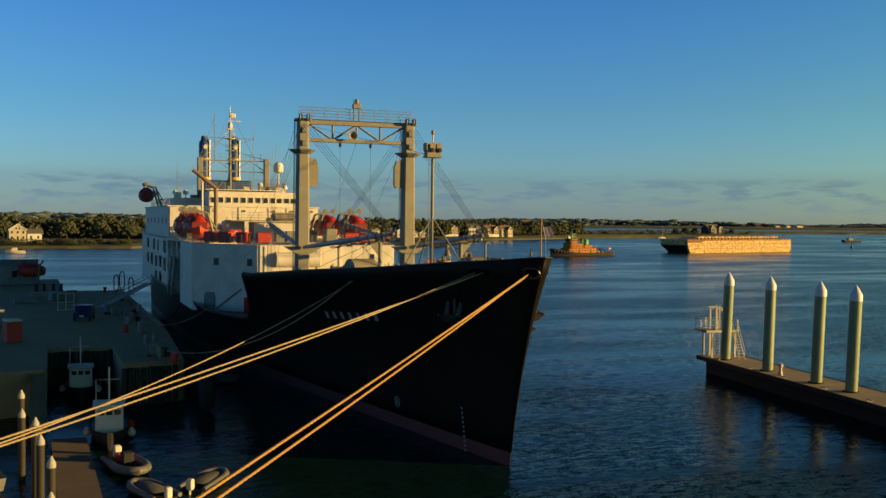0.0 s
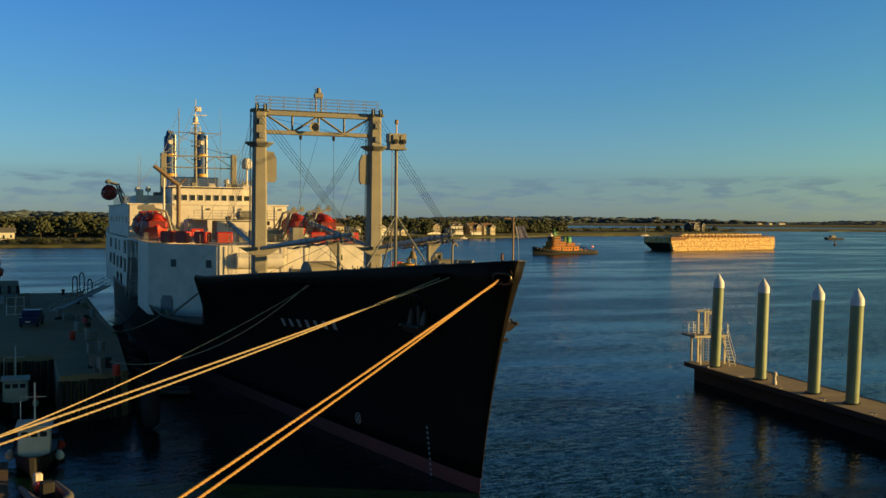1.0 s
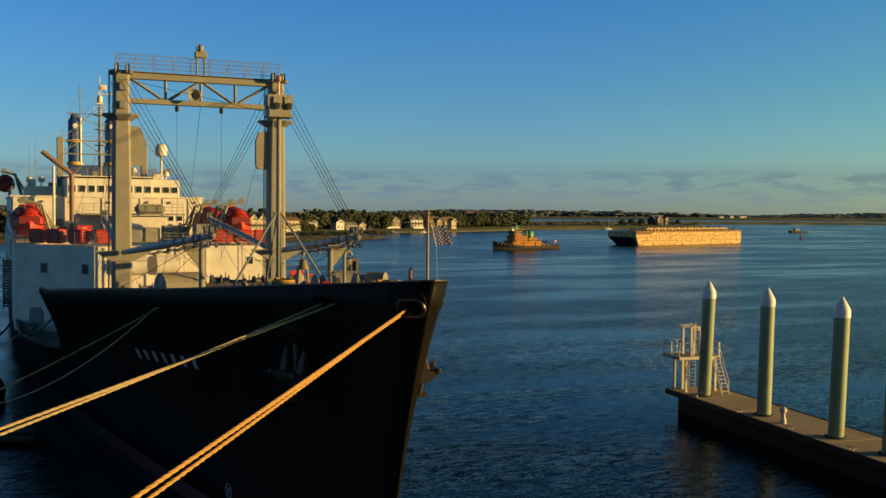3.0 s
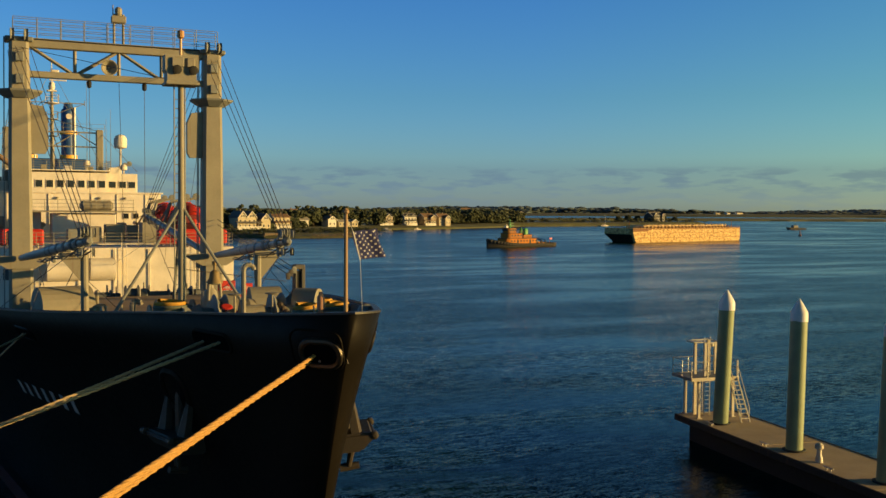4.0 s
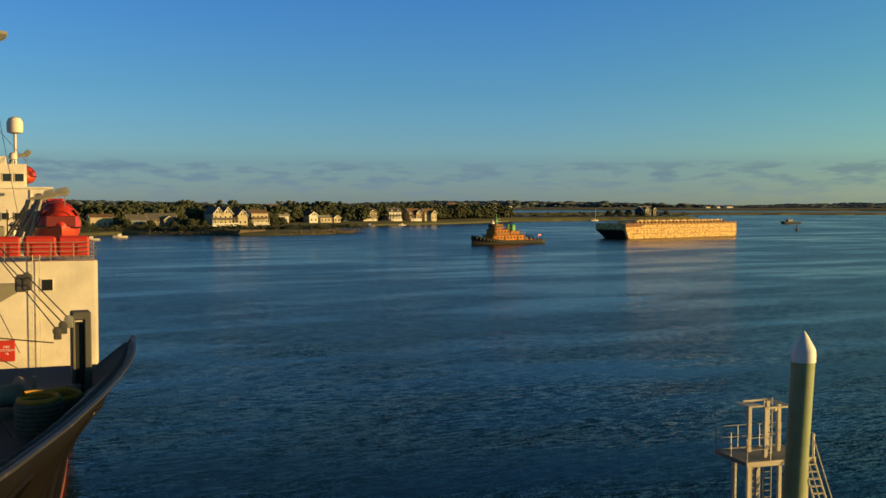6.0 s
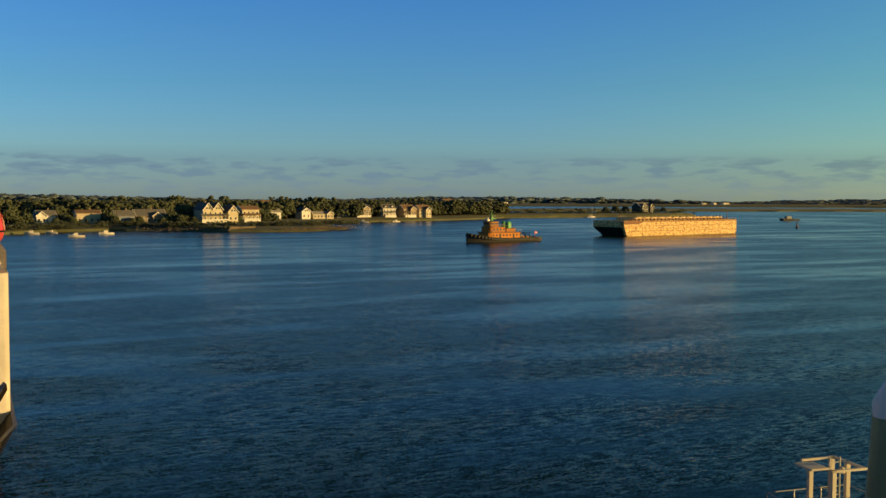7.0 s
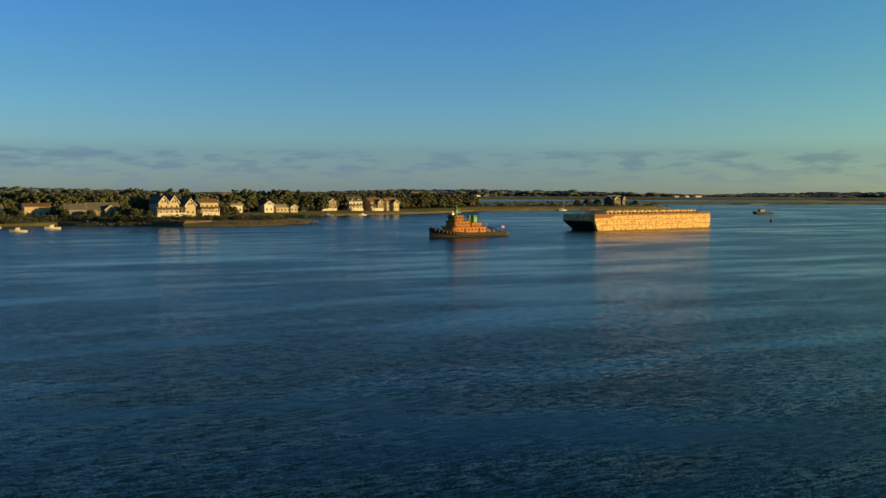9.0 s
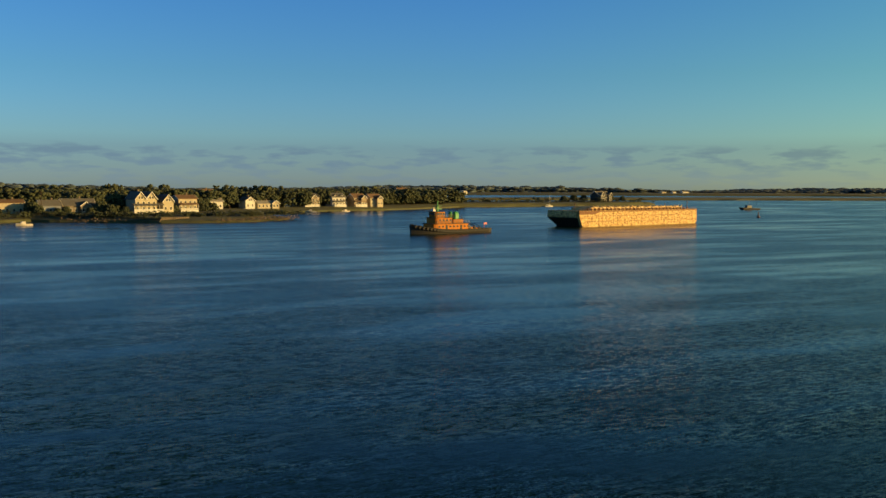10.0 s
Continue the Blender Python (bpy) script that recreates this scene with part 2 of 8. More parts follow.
def box(bm, x0, x1, y0, y1, z0, z1, bevel=0.0, m=None):
    had = set(bm.verts)
    vs = [bm.verts.new((x, y, z)) for z in (z0, z1) for x, y in ((x0, y0), (x1, y0), (x1, y1), (x0, y1))]
    fs = [bm.faces.new([vs[i] for i in f]) for f in ((3, 2, 1, 0), (4, 5, 6, 7), (0, 1, 5, 4), (1, 2, 6, 5), (2, 3, 7, 6), (3, 0, 4, 7))]
    if bevel:
        bmesh.ops.bevel(bm, geom=list({e for f in fs for e in f.edges}), offset=bevel, segments=1, affect="EDGES")
    if m is not None:
        bmesh.ops.transform(bm, matrix=m, verts=[v for v in bm.verts if v not in had])
    return bm


def tube(bm, p0, p1, r0, r1=None, n=8, caps=True):
    p0, p1, r1 = Vector(p0), Vector(p1), r0 if r1 is None else r1
    q = (p1 - p0).to_track_quat("Z", "Y")
    rings = [[bm.verts.new(p + q @ Vector((r * math.cos(a), r * math.sin(a), 0))) for a in (math.tau * i / n for i in range(n))] for p, r in ((p0, r0), (p1, r1))]
    for i in range(n):
        bm.faces.new((rings[0][i], rings[0][(i + 1) % n], rings[1][(i + 1) % n], rings[1][i]))
    if caps:
        bm.faces.new(rings[0][::-1])
        bm.faces.new(rings[1])
    return bm


def lathe(bm, profile, n=16, m=None, axis="Z"):
    """Turns (radius, height) pairs about an axis."""
    made, rings = [], []
    for r, h in profile:
        ring = []
        for i in range(n):
            a = math.tau * i / n
            p = {"Z": (r * math.cos(a), r * math.sin(a), h), "X": (h, r * math.cos(a), r * math.sin(a)), "Y": (r * math.cos(a), h, r * math.sin(a))}[axis]
            ring.append(bm.verts.new(p))
        rings.append(ring)
        made += ring
    for a, b in zip(rings, rings[1:]):
        for i in range(n):
            bm.faces.new((a[i], a[(i + 1) % n], b[(i + 1) % n], b[i]))
    bm.faces.new(rings[0])
    bm.faces.new(rings[-1][::-1])
    if m is not None:
        bmesh.ops.transform(bm, matrix=m, verts=made)
    return bm


def sheet(bm, rows, close=False):
    """Quads between rows of points of equal length."""
    vs = [[bm.verts.new(p) for p in row] for row in rows]
    for a, b in zip(vs, vs[1:]):
        for i in range(len(a) - (0 if close else 1)):
            j = (i + 1) % len(a)
            bm.faces.new((a[i], a[j], b[j], b[i]))
    return vs


def prism(bm, outline, y0, y1, axes="xz", m=None):
    """A closed outline in two axes pushed along the third."""
    def at(u, v, w):
        return {"xz": (u, w, v), "yz": (w, u, v), "xy": (u, v, w)}[axes]
    a, b = [bm.verts.new(at(u, v, y0)) for u, v in outline], [bm.verts.new(at(u, v, y1)) for u, v in outline]
    bm.faces.new(a)
    bm.faces.new(b[::-1])
    for i in range(len(a)):
        j = (i + 1) % len(a)
        bm.faces.new((a[i], b[i], b[j], a[j]))
    if m is not None:
        bmesh.ops.transform(bm, matrix=m, verts=a + b)
    return bm


def B():
    return bmesh.new()


def pipe_run(bm, pts, r, n=6):
    for a, b in zip(pts, pts[1:]):
        tube(bm, a, b, r, n=n)
    return bm


def railing(bm, pts, h=1.05, step=1.5, r=0.025, bars=3):
    """Posts and rails along a run of points."""
    for a, b in zip(pts, pts[1:]):
        a, b = Vector(a), Vector(b)
        k = max(1, round((b - a).length / step))
        for i in range(k + 1):
            p = a.lerp(b, i / k)
            tube(bm, p, p + Vector((0, 0, h)), r, n=5)
        for j in range(bars):
            z = Vector((0, 0, h * (j + 1) / bars))
            tube(bm, a + z, b + z, r * 0.8, n=5)
    return bm


# ---- sea, shores ----
SEA = -0.7
bm = B()
sheet(bm, [[(x, y, SEA) for x in (-6000, -300, -60, 0, 60, 300, 6000)] for y in (-6000, -300, -60, 0, 60, 300, 6000)])
tagged(part("water", bm, M_WATER), "dark blue rippled harbour water", "water", kind="structure")


def land(name, outline, height, material, label, rise=0.0, inset=6.0):
    """A low bank: a shore outline that slopes up to a flat top; rise lifts the side away from the sea."""
    bm = B()
    c = Vector((sum(p[0] for p in outline) / len(outline), sum(p[1] for p in outline) / len(outline), 0))
    rows = []
    for k, (off, z) in enumerate(((-3, -2.6), (1.2, 0.4), (inset, height * 0.75), (inset * 2.2, height))):
        row = []
        for i, (x, y) in enumerate(outline):
            p = Vector((x, y, 0))
            d = (c - p).normalized()
            w = noise.noise(Vector((x * 0.05, y * 0.05, k))) * (1.5 if k else 0)
            row.append((x + d.x * (off + w), y + d.y * (off + w), z + max(0, noise.noise(Vector((x * 0.03, y * 0.03, 9))) * height * 0.4) * (k > 1)))
        rows.append(row)
    vs = sheet(bm, rows, close=True)
    top = bm.faces.new(vs[-1])
    bmesh.ops.triangulate(bm, faces=[top])
    return tagged(part(name, bm, material), label, "shore", kind="structure")


def densify(pts, step=9.0, wobble=1.6):
    out = []
    for a, b in zip(pts, pts[1:] + pts[:1]):
        a, b = Vector((*a, 0)), Vector((*b, 0))
        k = max(1, int((b - a).length / step))
        for i in range(k):
            p = a.lerp(b, i / k)
            out.append((p.x + noise.noise(p * 0.07) * wobble * 2, p.y + noise.noise(p * 0.07 + Vector((7, 3, 0))) * wobble * 2))
    return out


POINT = [(-260, 500), (-120, 470), (-60, 472), (20, 466), (60, 512), (84, 522), (112, 506), (134, 482), (150, 478), (172, 482), (196, 500), (205, 512), (206, 540), (216, 580),
         (258, 645), (300, 668), (355, 692), (420, 738), (452, 768), (470, 900), (300, 1000), (0, 900), (-300, 800)]
land("ground", densify(POINT), 2.0, M_SAND, "low grassy bank with a stony edge", inset=15.0)
land("ground", densify([(430, 770), (500, 772), (578, 786), (650, 800), (700, 812), (725, 835), (690, 900), (520, 900), (440, 860)], 12), 2.6, M_SAND, "low marshy spit with dry grass")
land("ground", densify([(690, 1190), (980, 1165), (1320, 1085), (1900, 900), (2200, 980), (1500, 1350), (1000, 1400), (700, 1300)], 30, 4), 1.6, M_SAND, "flat yellow salt marsh across the water")
land("ground", densify([(-500, 1500), (300, 1900), (900, 2150), (1700, 1850), (2600, 1500), (3600, 1300), (3900, 2200), (2000, 3300), (300, 3300), (-1500, 2400)], 80, 10), 5.0, M_SAND, "far wooded shore at the horizon", inset=40)


def blob_mesh(seed, n_lobes, mat, flat=0.8):
    """A crown of many uneven clumps, each a crumpled ball; unit size about 1."""
    rnd = random.Random(seed)
    bm = B()
    for _ in range(n_lobes):
        a, r, h = rnd.uniform(0, math.tau), math.sqrt(rnd.random()) * 0.75, rnd.uniform(0.0, 1.0)
        r *= 1 - 0.55 * h
        s = rnd.uniform(0.045, 0.11)
        m = Matrix.Translation((r * math.cos(a), r * math.sin(a), 0.25 + h * 0.75 * flat)) @ Matrix.Diagonal((s, s, s * 0.8, 1))
        got = bmesh.ops.create_icosphere(bm, subdivisions=1, radius=1.0)
        for v in got["verts"]:
            v.co *= 1 + 0.38 * noise.noise(v.co * 2.4 + Vector((seed, r * 9, a))) + 0.2 * noise.noise(v.co * 6 + Vector((seed, h * 9, a)))
        bmesh.ops.transform(bm, matrix=m, verts=got["verts"])
    me = bpy.data.meshes.new("crown")
    bm.to_mesh(me)
    bm.free()
    me.materials.append(mat)
    return me


CROWNS = [blob_mesh(s, 380, M_LEAF) for s in range(6)]


def woodland(name, spots, mat, label, lobes=9, seed=3, tall=0.75, clump=(0.09, 0.2)):
    """Many crowns joined into one sheet of foliage; spots are (x, y, ground, height, width)."""
    rnd = random.Random(seed)
    ico = B()
    bmesh.ops.create_icosphere(ico, subdivisions=1, radius=1.0)
    base = np.array([v.co[:] for v in ico.verts])
    tri = np.array([[v.index for v in f.verts] for f in ico.faces])
    ico.free()
    verts, faces, count = [], [], 0
    g = np.random.default_rng(seed)
    for x, y, z, h, w in spots:
        for _ in range(lobes):
            a, q, u = rnd.uniform(0, math.tau), math.sqrt(rnd.random()) * 0.5, rnd.random()
            s = rnd.uniform(*clump)
            c = np.array([x + math.cos(a) * q * w, y + math.sin(a) * q * w, z + h * (0.12 + 0.72 * u)])
            verts.append(base * (1 + g.normal(0, 0.13, (len(base), 1))) * np.array([w * s, w * s, h * s * tall]) + c)
            faces.append(tri + count)
            count += len(base)
    me = bpy.data.meshes.new(name)
    me.from_pydata(np.concatenate(verts).tolist(), [], np.concatenate(faces).tolist())
    me.materials.append(mat)
    return tagged(new(name, me), label, "trees", kind="stuff")


rnd = random.Random(11)
spots = []
for i in range(850):
    u = rnd.random()
    x = -260 + u * 720
    back = 545 + max(0, x - 90) * 0.55 + 25
    y = back + 10 + rnd.random() ** 1.4 * 140
    h = rnd.uniform(8.5, 14.0) + (3.0 if rnd.random() < 0.06 else 0)
    spots.append((x, y, 2.2, h, h * rnd.uniform(0.8, 1.3)))
woodland("woods", spots, M_LEAF, "dense dark green oak woods behind the houses", 75, 5, 0.8, (0.05, 0.12))
spots = [(rnd.uniform(300, 470), rnd.uniform(790, 880), 2, rnd.uniform(10, 15), rnd.uniform(12, 18)) for _ in range(110)]
woodland("woods", spots, M_LEAF, "dark trees on the tip of the wooded shore", 60, 6, 0.9, (0.05, 0.13))
spots = [(rnd.uniform(470, 700), rnd.uniform(806, 850), 2, rnd.uniform(2.5, 6), rnd.uniform(5, 10)) for _ in range(70)]
woodland("shrubs", spots, M_LEAF, "low dark scrub on the marshy spit", 22, 7, 0.75, (0.06, 0.15))
far = []
for i in range(1500):
    u = rnd.random()
    x = -300 + u * 3800
    y = 1950 + 250 * math.sin(u * 3.0) - max(0, x - 1600) * 0.22 + rnd.random() * 500 + 60
    far.append((x, y, 3, rnd.uniform(12, 17) * (0.9 + 0.35 * math.sin(u * 17)), rnd.uniform(60, 100)))
woodland("far_woods", far, M_FAR, "line of far woods along the horizon, haze put into its colour", 9, 8, 1.3)

# ---- quay ----
QZ = 2.9
bm = B()
prism(bm, [(-13.8, 122), (-14.6, 60), (-16.1, 36.2), (-16.6, 35.6), (-21.3, 34.6), (-21.2, 47.0), (-26.9, 47.2), (-27.3, 33), (-36.0, 31), (-36.0, -70), (-90, -70), (-90, 122)], -3, QZ, "xy")
tagged(part("pavement", bm, M_CONC), "worn grey concrete quay in the shade", "quay", kind="structure")

# ---- the ship ----
S = pose(0, 0, 0, 0, 0, -1.3)
ship = thing("ship", S, "black-hulled training ship with a white deckhouse, moored", "ship")
LEN = 163.0


def sheer(y):
    """Height of the rail along the forecastle."""
    pts = ((0, 13.0), (3.2, 12.72), (7.5, 12.4), (11, 12.1), (16.2, 11.65), (24.5, 11.1), (39, 10.0))
    for (a, p), (b, q) in zip(pts, pts[1:]):
        if y <= b:
            return p + (q - p) * max(0, y - a) / (b - a)
    return pts[-1][1]


def stem(z):
    s = 1 - max(-0.2, min(1, z / 13.0))
    return 0.42 + 6.6 * s - 2.1 * s * s


def rail_half(y):
    """Half breadth along the rail."""
    z = sheer(y)
    s, q = max(0.0, y - stem(z)), (z / 12.6) ** 1.6
    deck = 11.6 * (1 - max(0, 1 - s / 59.5) ** 2.0) + 0.6 * (1 - math.exp(-s / 0.32))
    low = 11.3 * (1 - max(0, 1 - s / 60) ** 1.75) + 0.12 * (1 - math.exp(-s / 0.3))
    return max(0.0, min(11.6, low + (deck - low) * min(1.0, q)))


def half(y, z):
    """Half breadth of the hull at a distance from the bow and a height: full at the rail, hollow below."""
    zs = sheer(y)
    full = zs if y < 42 else max(4.9, zs - (y - 42) * 0.364)
    q = max(0.0, min(1.0, z / full)) ** 2.5
    s = max(0.0, y - stem(z))
    top = rail_half(y - stem(z) + stem(zs))
    low = min(top, 11.3 * (1 - max(0, 1 - s / 80) ** 1.4) + 0.12 * (1 - math.exp(-s / 0.3)))
    aft = max(0.0, (y - 125) / (LEN - 125))
    return (low + (top - low) * q) * (1 - aft ** 2.2 * (0.55 + 0.35 * (1 - q)))


def rail_z(y):
    if y < 41.2:
        return sheer(y)
    if y < 47.0:
        k = (y - 41.2) / 5.8
        return 4.9 + (sheer(41.2) - 4.9) * (1 - math.sin(k * math.pi / 2)) ** 1.3
    return 4.9 + max(0, y - 110) * 0.012


STATIONS = [0, 0.05, 0.15, 0.28, 0.45, 0.65, 0.9, 1.4, 2.2, 3.2, 4.5, 6, 8, 10.5, 13.5, 17, 21, 25, 29, 33, 36, 38.4, 40.6, 40.9, 41.4, 42.0, 42.8, 43.8, 45.0, 47.0, 50, 60, 75, 90, 110, 125, 135, 145, 152, 158, LEN]


def hull_strip(z0, z1, levels, grow=0.0, stations=None):
    """Both sides of the hull between two heights; z1 may be the rail."""
    bm = B()
    for side in (-1, 1):
        rows = []
        for d in stations or STATIONS:
            row = []
            for i in range(levels + 1):
                k = i / levels
                y0 = d + stem(z0)
                top = z1 if z1 is not None else rail_z(d + 0.45)
                z = z0 + (top - z0) * k
                y = d + stem(z) if d < 60 else d
                row.append((side * (half(y, z) + grow) if d else 0.0, y, z))
            rows.append(row)
        sheet(bm, rows)
    bmesh.ops.remove_doubles(bm, verts=bm.verts, dist=0.02)
    return bm


BOOT = 0.25
bm = hull_strip(BOOT, None, 12)
h = part("hull", bm, M_HULL, ship, "black painted steel hull with a flared bow", True)
h.modifiers.new("plate", "SOLIDIFY").thickness = 0.12
h.modifiers["plate"].offset = 0
part("boot_stripe", hull_strip(-2.6, BOOT, 3), M_BOOT, ship, "dull red boot stripe at the waterline", True)


def deck_sheet(y0, y1, z, inset=0.15, step=2.0):
    bm = B()
    k = max(2, int((y1 - y0) / step))
    rows = []
    for i in range(k + 1):
        y = y0 + (y1 - y0) * i / k
        zz = z(y) if callable(z) else z
        b = max(0.02, half(y, zz) - inset)
        rows.append([(-b, y, zz), (0, y, zz + 0.12), (b, y, zz)])
    sheet(bm, rows)
    return bm


part("forecastle_deck", deck_sheet(0.9, 42.5, lambda y: sheer(y) - 1.15, 0.1, 1.2), M_DECK, ship, "worn dark grey forecastle deck")
part("main_deck", deck_sheet(38, 160, 4.0, 0.1, 4), M_DECK, ship, "grey steel main deck")


DECK1 = 12.0


def sub(name, bm, mat, parent=None, label="", smooth=False):
    return part(name, bm, mat, parent or ship, label, smooth)


# cap rail, bulwark ribs, fairleads
RAIL_Y = [0.425, 0.43, 0.45, 0.48, 0.54, 0.62, 0.74, 0.9, 1.2, 1.6, 2.4, 3.4, 4.8, 6.5, 8.5, 11, 14, 18, 22, 26, 30, 34, 38, 41.0, 41.5, 42.2, 43.2, 44.6, 47, 60, 80, 100, 120]
edge = [Vector((-half(y, rail_z(y)), y, rail_z(y))) for y in RAIL_Y[::-1]] + [Vector((half(y, rail_z(y)), y, rail_z(y))) for y in RAIL_Y[1:]]
bm, rows = B(), []
for i, p in enumerate(edge):
    t = edge[min(i + 1, len(edge) - 1)] - edge[max(i - 1, 0)]
    nrm = Vector((t.y, -t.x, 0)).normalized() if abs(t.x) + abs(t.y) > 0 else Vector((0, -1, 0))
    rows.append([p - nrm * 0.1, p - nrm * 0.1 + Vector((0, 0, 0.05)), p + nrm * 0.08 + Vector((0, 0, 0.05)), p + nrm * 0.08])
sheet(bm, rows, close=True)
sub("cap_rail", bm, painted("cap_rail_paint", (0.035, 0.033, 0.03), 0.45, wear=(0.25, 0.2, 0.15), amount=0.6), None, "dark steel cap rail with chipped edges")
for side in (-1, 1):
    y = 2.0
    while y < 41:
        z = sheer(y)
        b0, b1 = half(y, z) - 0.2, half(y, z - 1.1) - 0.25
        bm = B()
        prism(bm, [(side * b0, z - 0.02), (side * (b0 - 0.16), z - 0.02), (side * (b1 - 0.6), z - 1.12), (side * b1, z - 1.12)], y, y + 0.03, "xz")
        sub("bulwark_rib", bm, M_GREY)
        y += 0.6


def ring_frame(w, h, r, tube_r, n=6, m=Matrix()):
    """A rounded oblong hoop in the yz plane."""
    pts = []
    for cy, cz, a0 in ((w / 2 - r, h / 2 - r, 0), (-w / 2 + r, h / 2 - r, 90), (-w / 2 + r, -h / 2 + r, 180), (w / 2 - r, -h / 2 + r, 270)):
        for k in range(n):
            a = radians(a0 + 90 * k / (n - 1))
            pts.append((cy + r * math.cos(a), cz + r * math.sin(a), Vector((0, math.cos(a), math.sin(a)))))
    bm = B()
    rows = []
    for j in range(8):
        t = math.tau * j / 8
        rows.append([m @ (Vector((0, y, z)) + d * tube_r * math.cos(t) + Vector((tube_r * math.sin(t), 0, 0))) for y, z, d in pts])
    sheet(bm, rows + rows[:1], close=True)
    return bm, [m @ Vector((0, y, z)) for y, z, _ in pts]


def hull_frame(y, z, side):
    """A pose on the hull: x outwards, y aft along the plating, z up along it."""
    p = Vector((side * half(y, z), y, z))
    ey = (Vector((side * half(y + 0.3, z), y + 0.3, z)) - Vector((side * half(y - 0.3, z), y - 0.3, z))).normalized()
    ez = (Vector((side * half(y, z + 0.3), y, z + 0.3)) - Vector((side * half(y, z - 0.3), y, z - 0.3))).normalized()
    ex = ey.cross(ez)
    if ex.x * side < 0:
        ex = -ex
    ez = (ez - ey * ez.dot(ey)).normalized()
    m = Matrix((ex, ey, ez)).transposed().to_4x4()
    m.translation = p
    return m


# matt black for flat faces that paint in the dark of a hole
M_HOLE = Nodes("black_hole_paint", (0.003, 0.003, 0.003), 0.9).m
M_HOLE.node_tree.nodes["Principled BSDF"].inputs["Specular IOR Level"].default_value = 0.02
M_CHOCK = painted("worn_chock_steel", (0.05, 0.042, 0.033), 0.35, 0.6, amount=0.4)
for side, chocks in ((-1, ((1.25, -0.88, 0.98, 0.64, 0.3), (5.4, -0.68, 1.8, 0.5, 0.2), (20.5, -0.85, 1.8, 0.5, 0.2))), (1, ((2.9, -0.66, 1.9, 0.46, 0.22), (9.6, -0.75, 1.2, 0.34, 0.16), (15.6, -0.75, 2.0, 0.55, 0.2)))):
    for y, dz, w, h, r in chocks:
        m = hull_frame(y, sheer(y) + dz, side)
        bm, pts = ring_frame(w, h, r, 0.085 if w < 1.5 else 0.05, m=m @ pose(0.07, 0, 0))
        f = sub("fairlead", bm, M_CHOCK if y < 3 else M_HULL, None, "worn steel mooring fairlead", True)
        bm = B()
        bm.faces.new([bm.verts.new(m @ (m.inverted() @ p + Vector((0.025, 0, 0)))) for p in pts])
        part("black_hole_face", bm, M_HOLE, f)
        if y < 3:
            bm, _ = ring_frame(w + 0.34, h + 0.34, 0.28, 0.03, m=m @ pose(0.05, 0.1, 0.1))
            part("doubler_edge", bm, M_HULL, f, "", True)

# ship's name as plain bars, draught marks, thruster mark
M_MARK = painted("white_marking_paint", (0.3, 0.3, 0.29), 0.6, wear=(0.05, 0.05, 0.05), amount=0.7, size=2.0)
for i in range(7):
    y = 28.4 - i * 1.42
    m = hull_frame(y, 7.15 + i * 0.09, -1)
    bm = B()
    box(bm, 0.0, 0.015, -0.26, 0.26, -0.32, 0.32, m=m @ pose(0.07, 0, 0))
    sub("name_bar", bm, M_MARK)
for i in range(10):
    m = hull_frame(10.1 - i * 0.03, 2.25 - i * 0.32, -1)
    bm = B()
    box(bm, 0.0, 0.012, -0.1, 0.1, -0.08, 0.08, m=m @ pose(0.07, 0, 0))
    sub("draught_mark", bm, M_MARK)
m = hull_frame(19.1, 1.25, -1)
bm, _ = ring_frame(0.75, 0.75, 0.36, 0.03, m=m @ pose(0.07, 0, 0))
for a in (45, 135):
    box(bm, 0, 0.012, -0.34, 0.34, -0.05, 0.05, m=m @ pose(0.075, 0, 0, a, 0, 0))
sub("thruster_mark", bm, M_MARK, None, "white thruster warning mark")

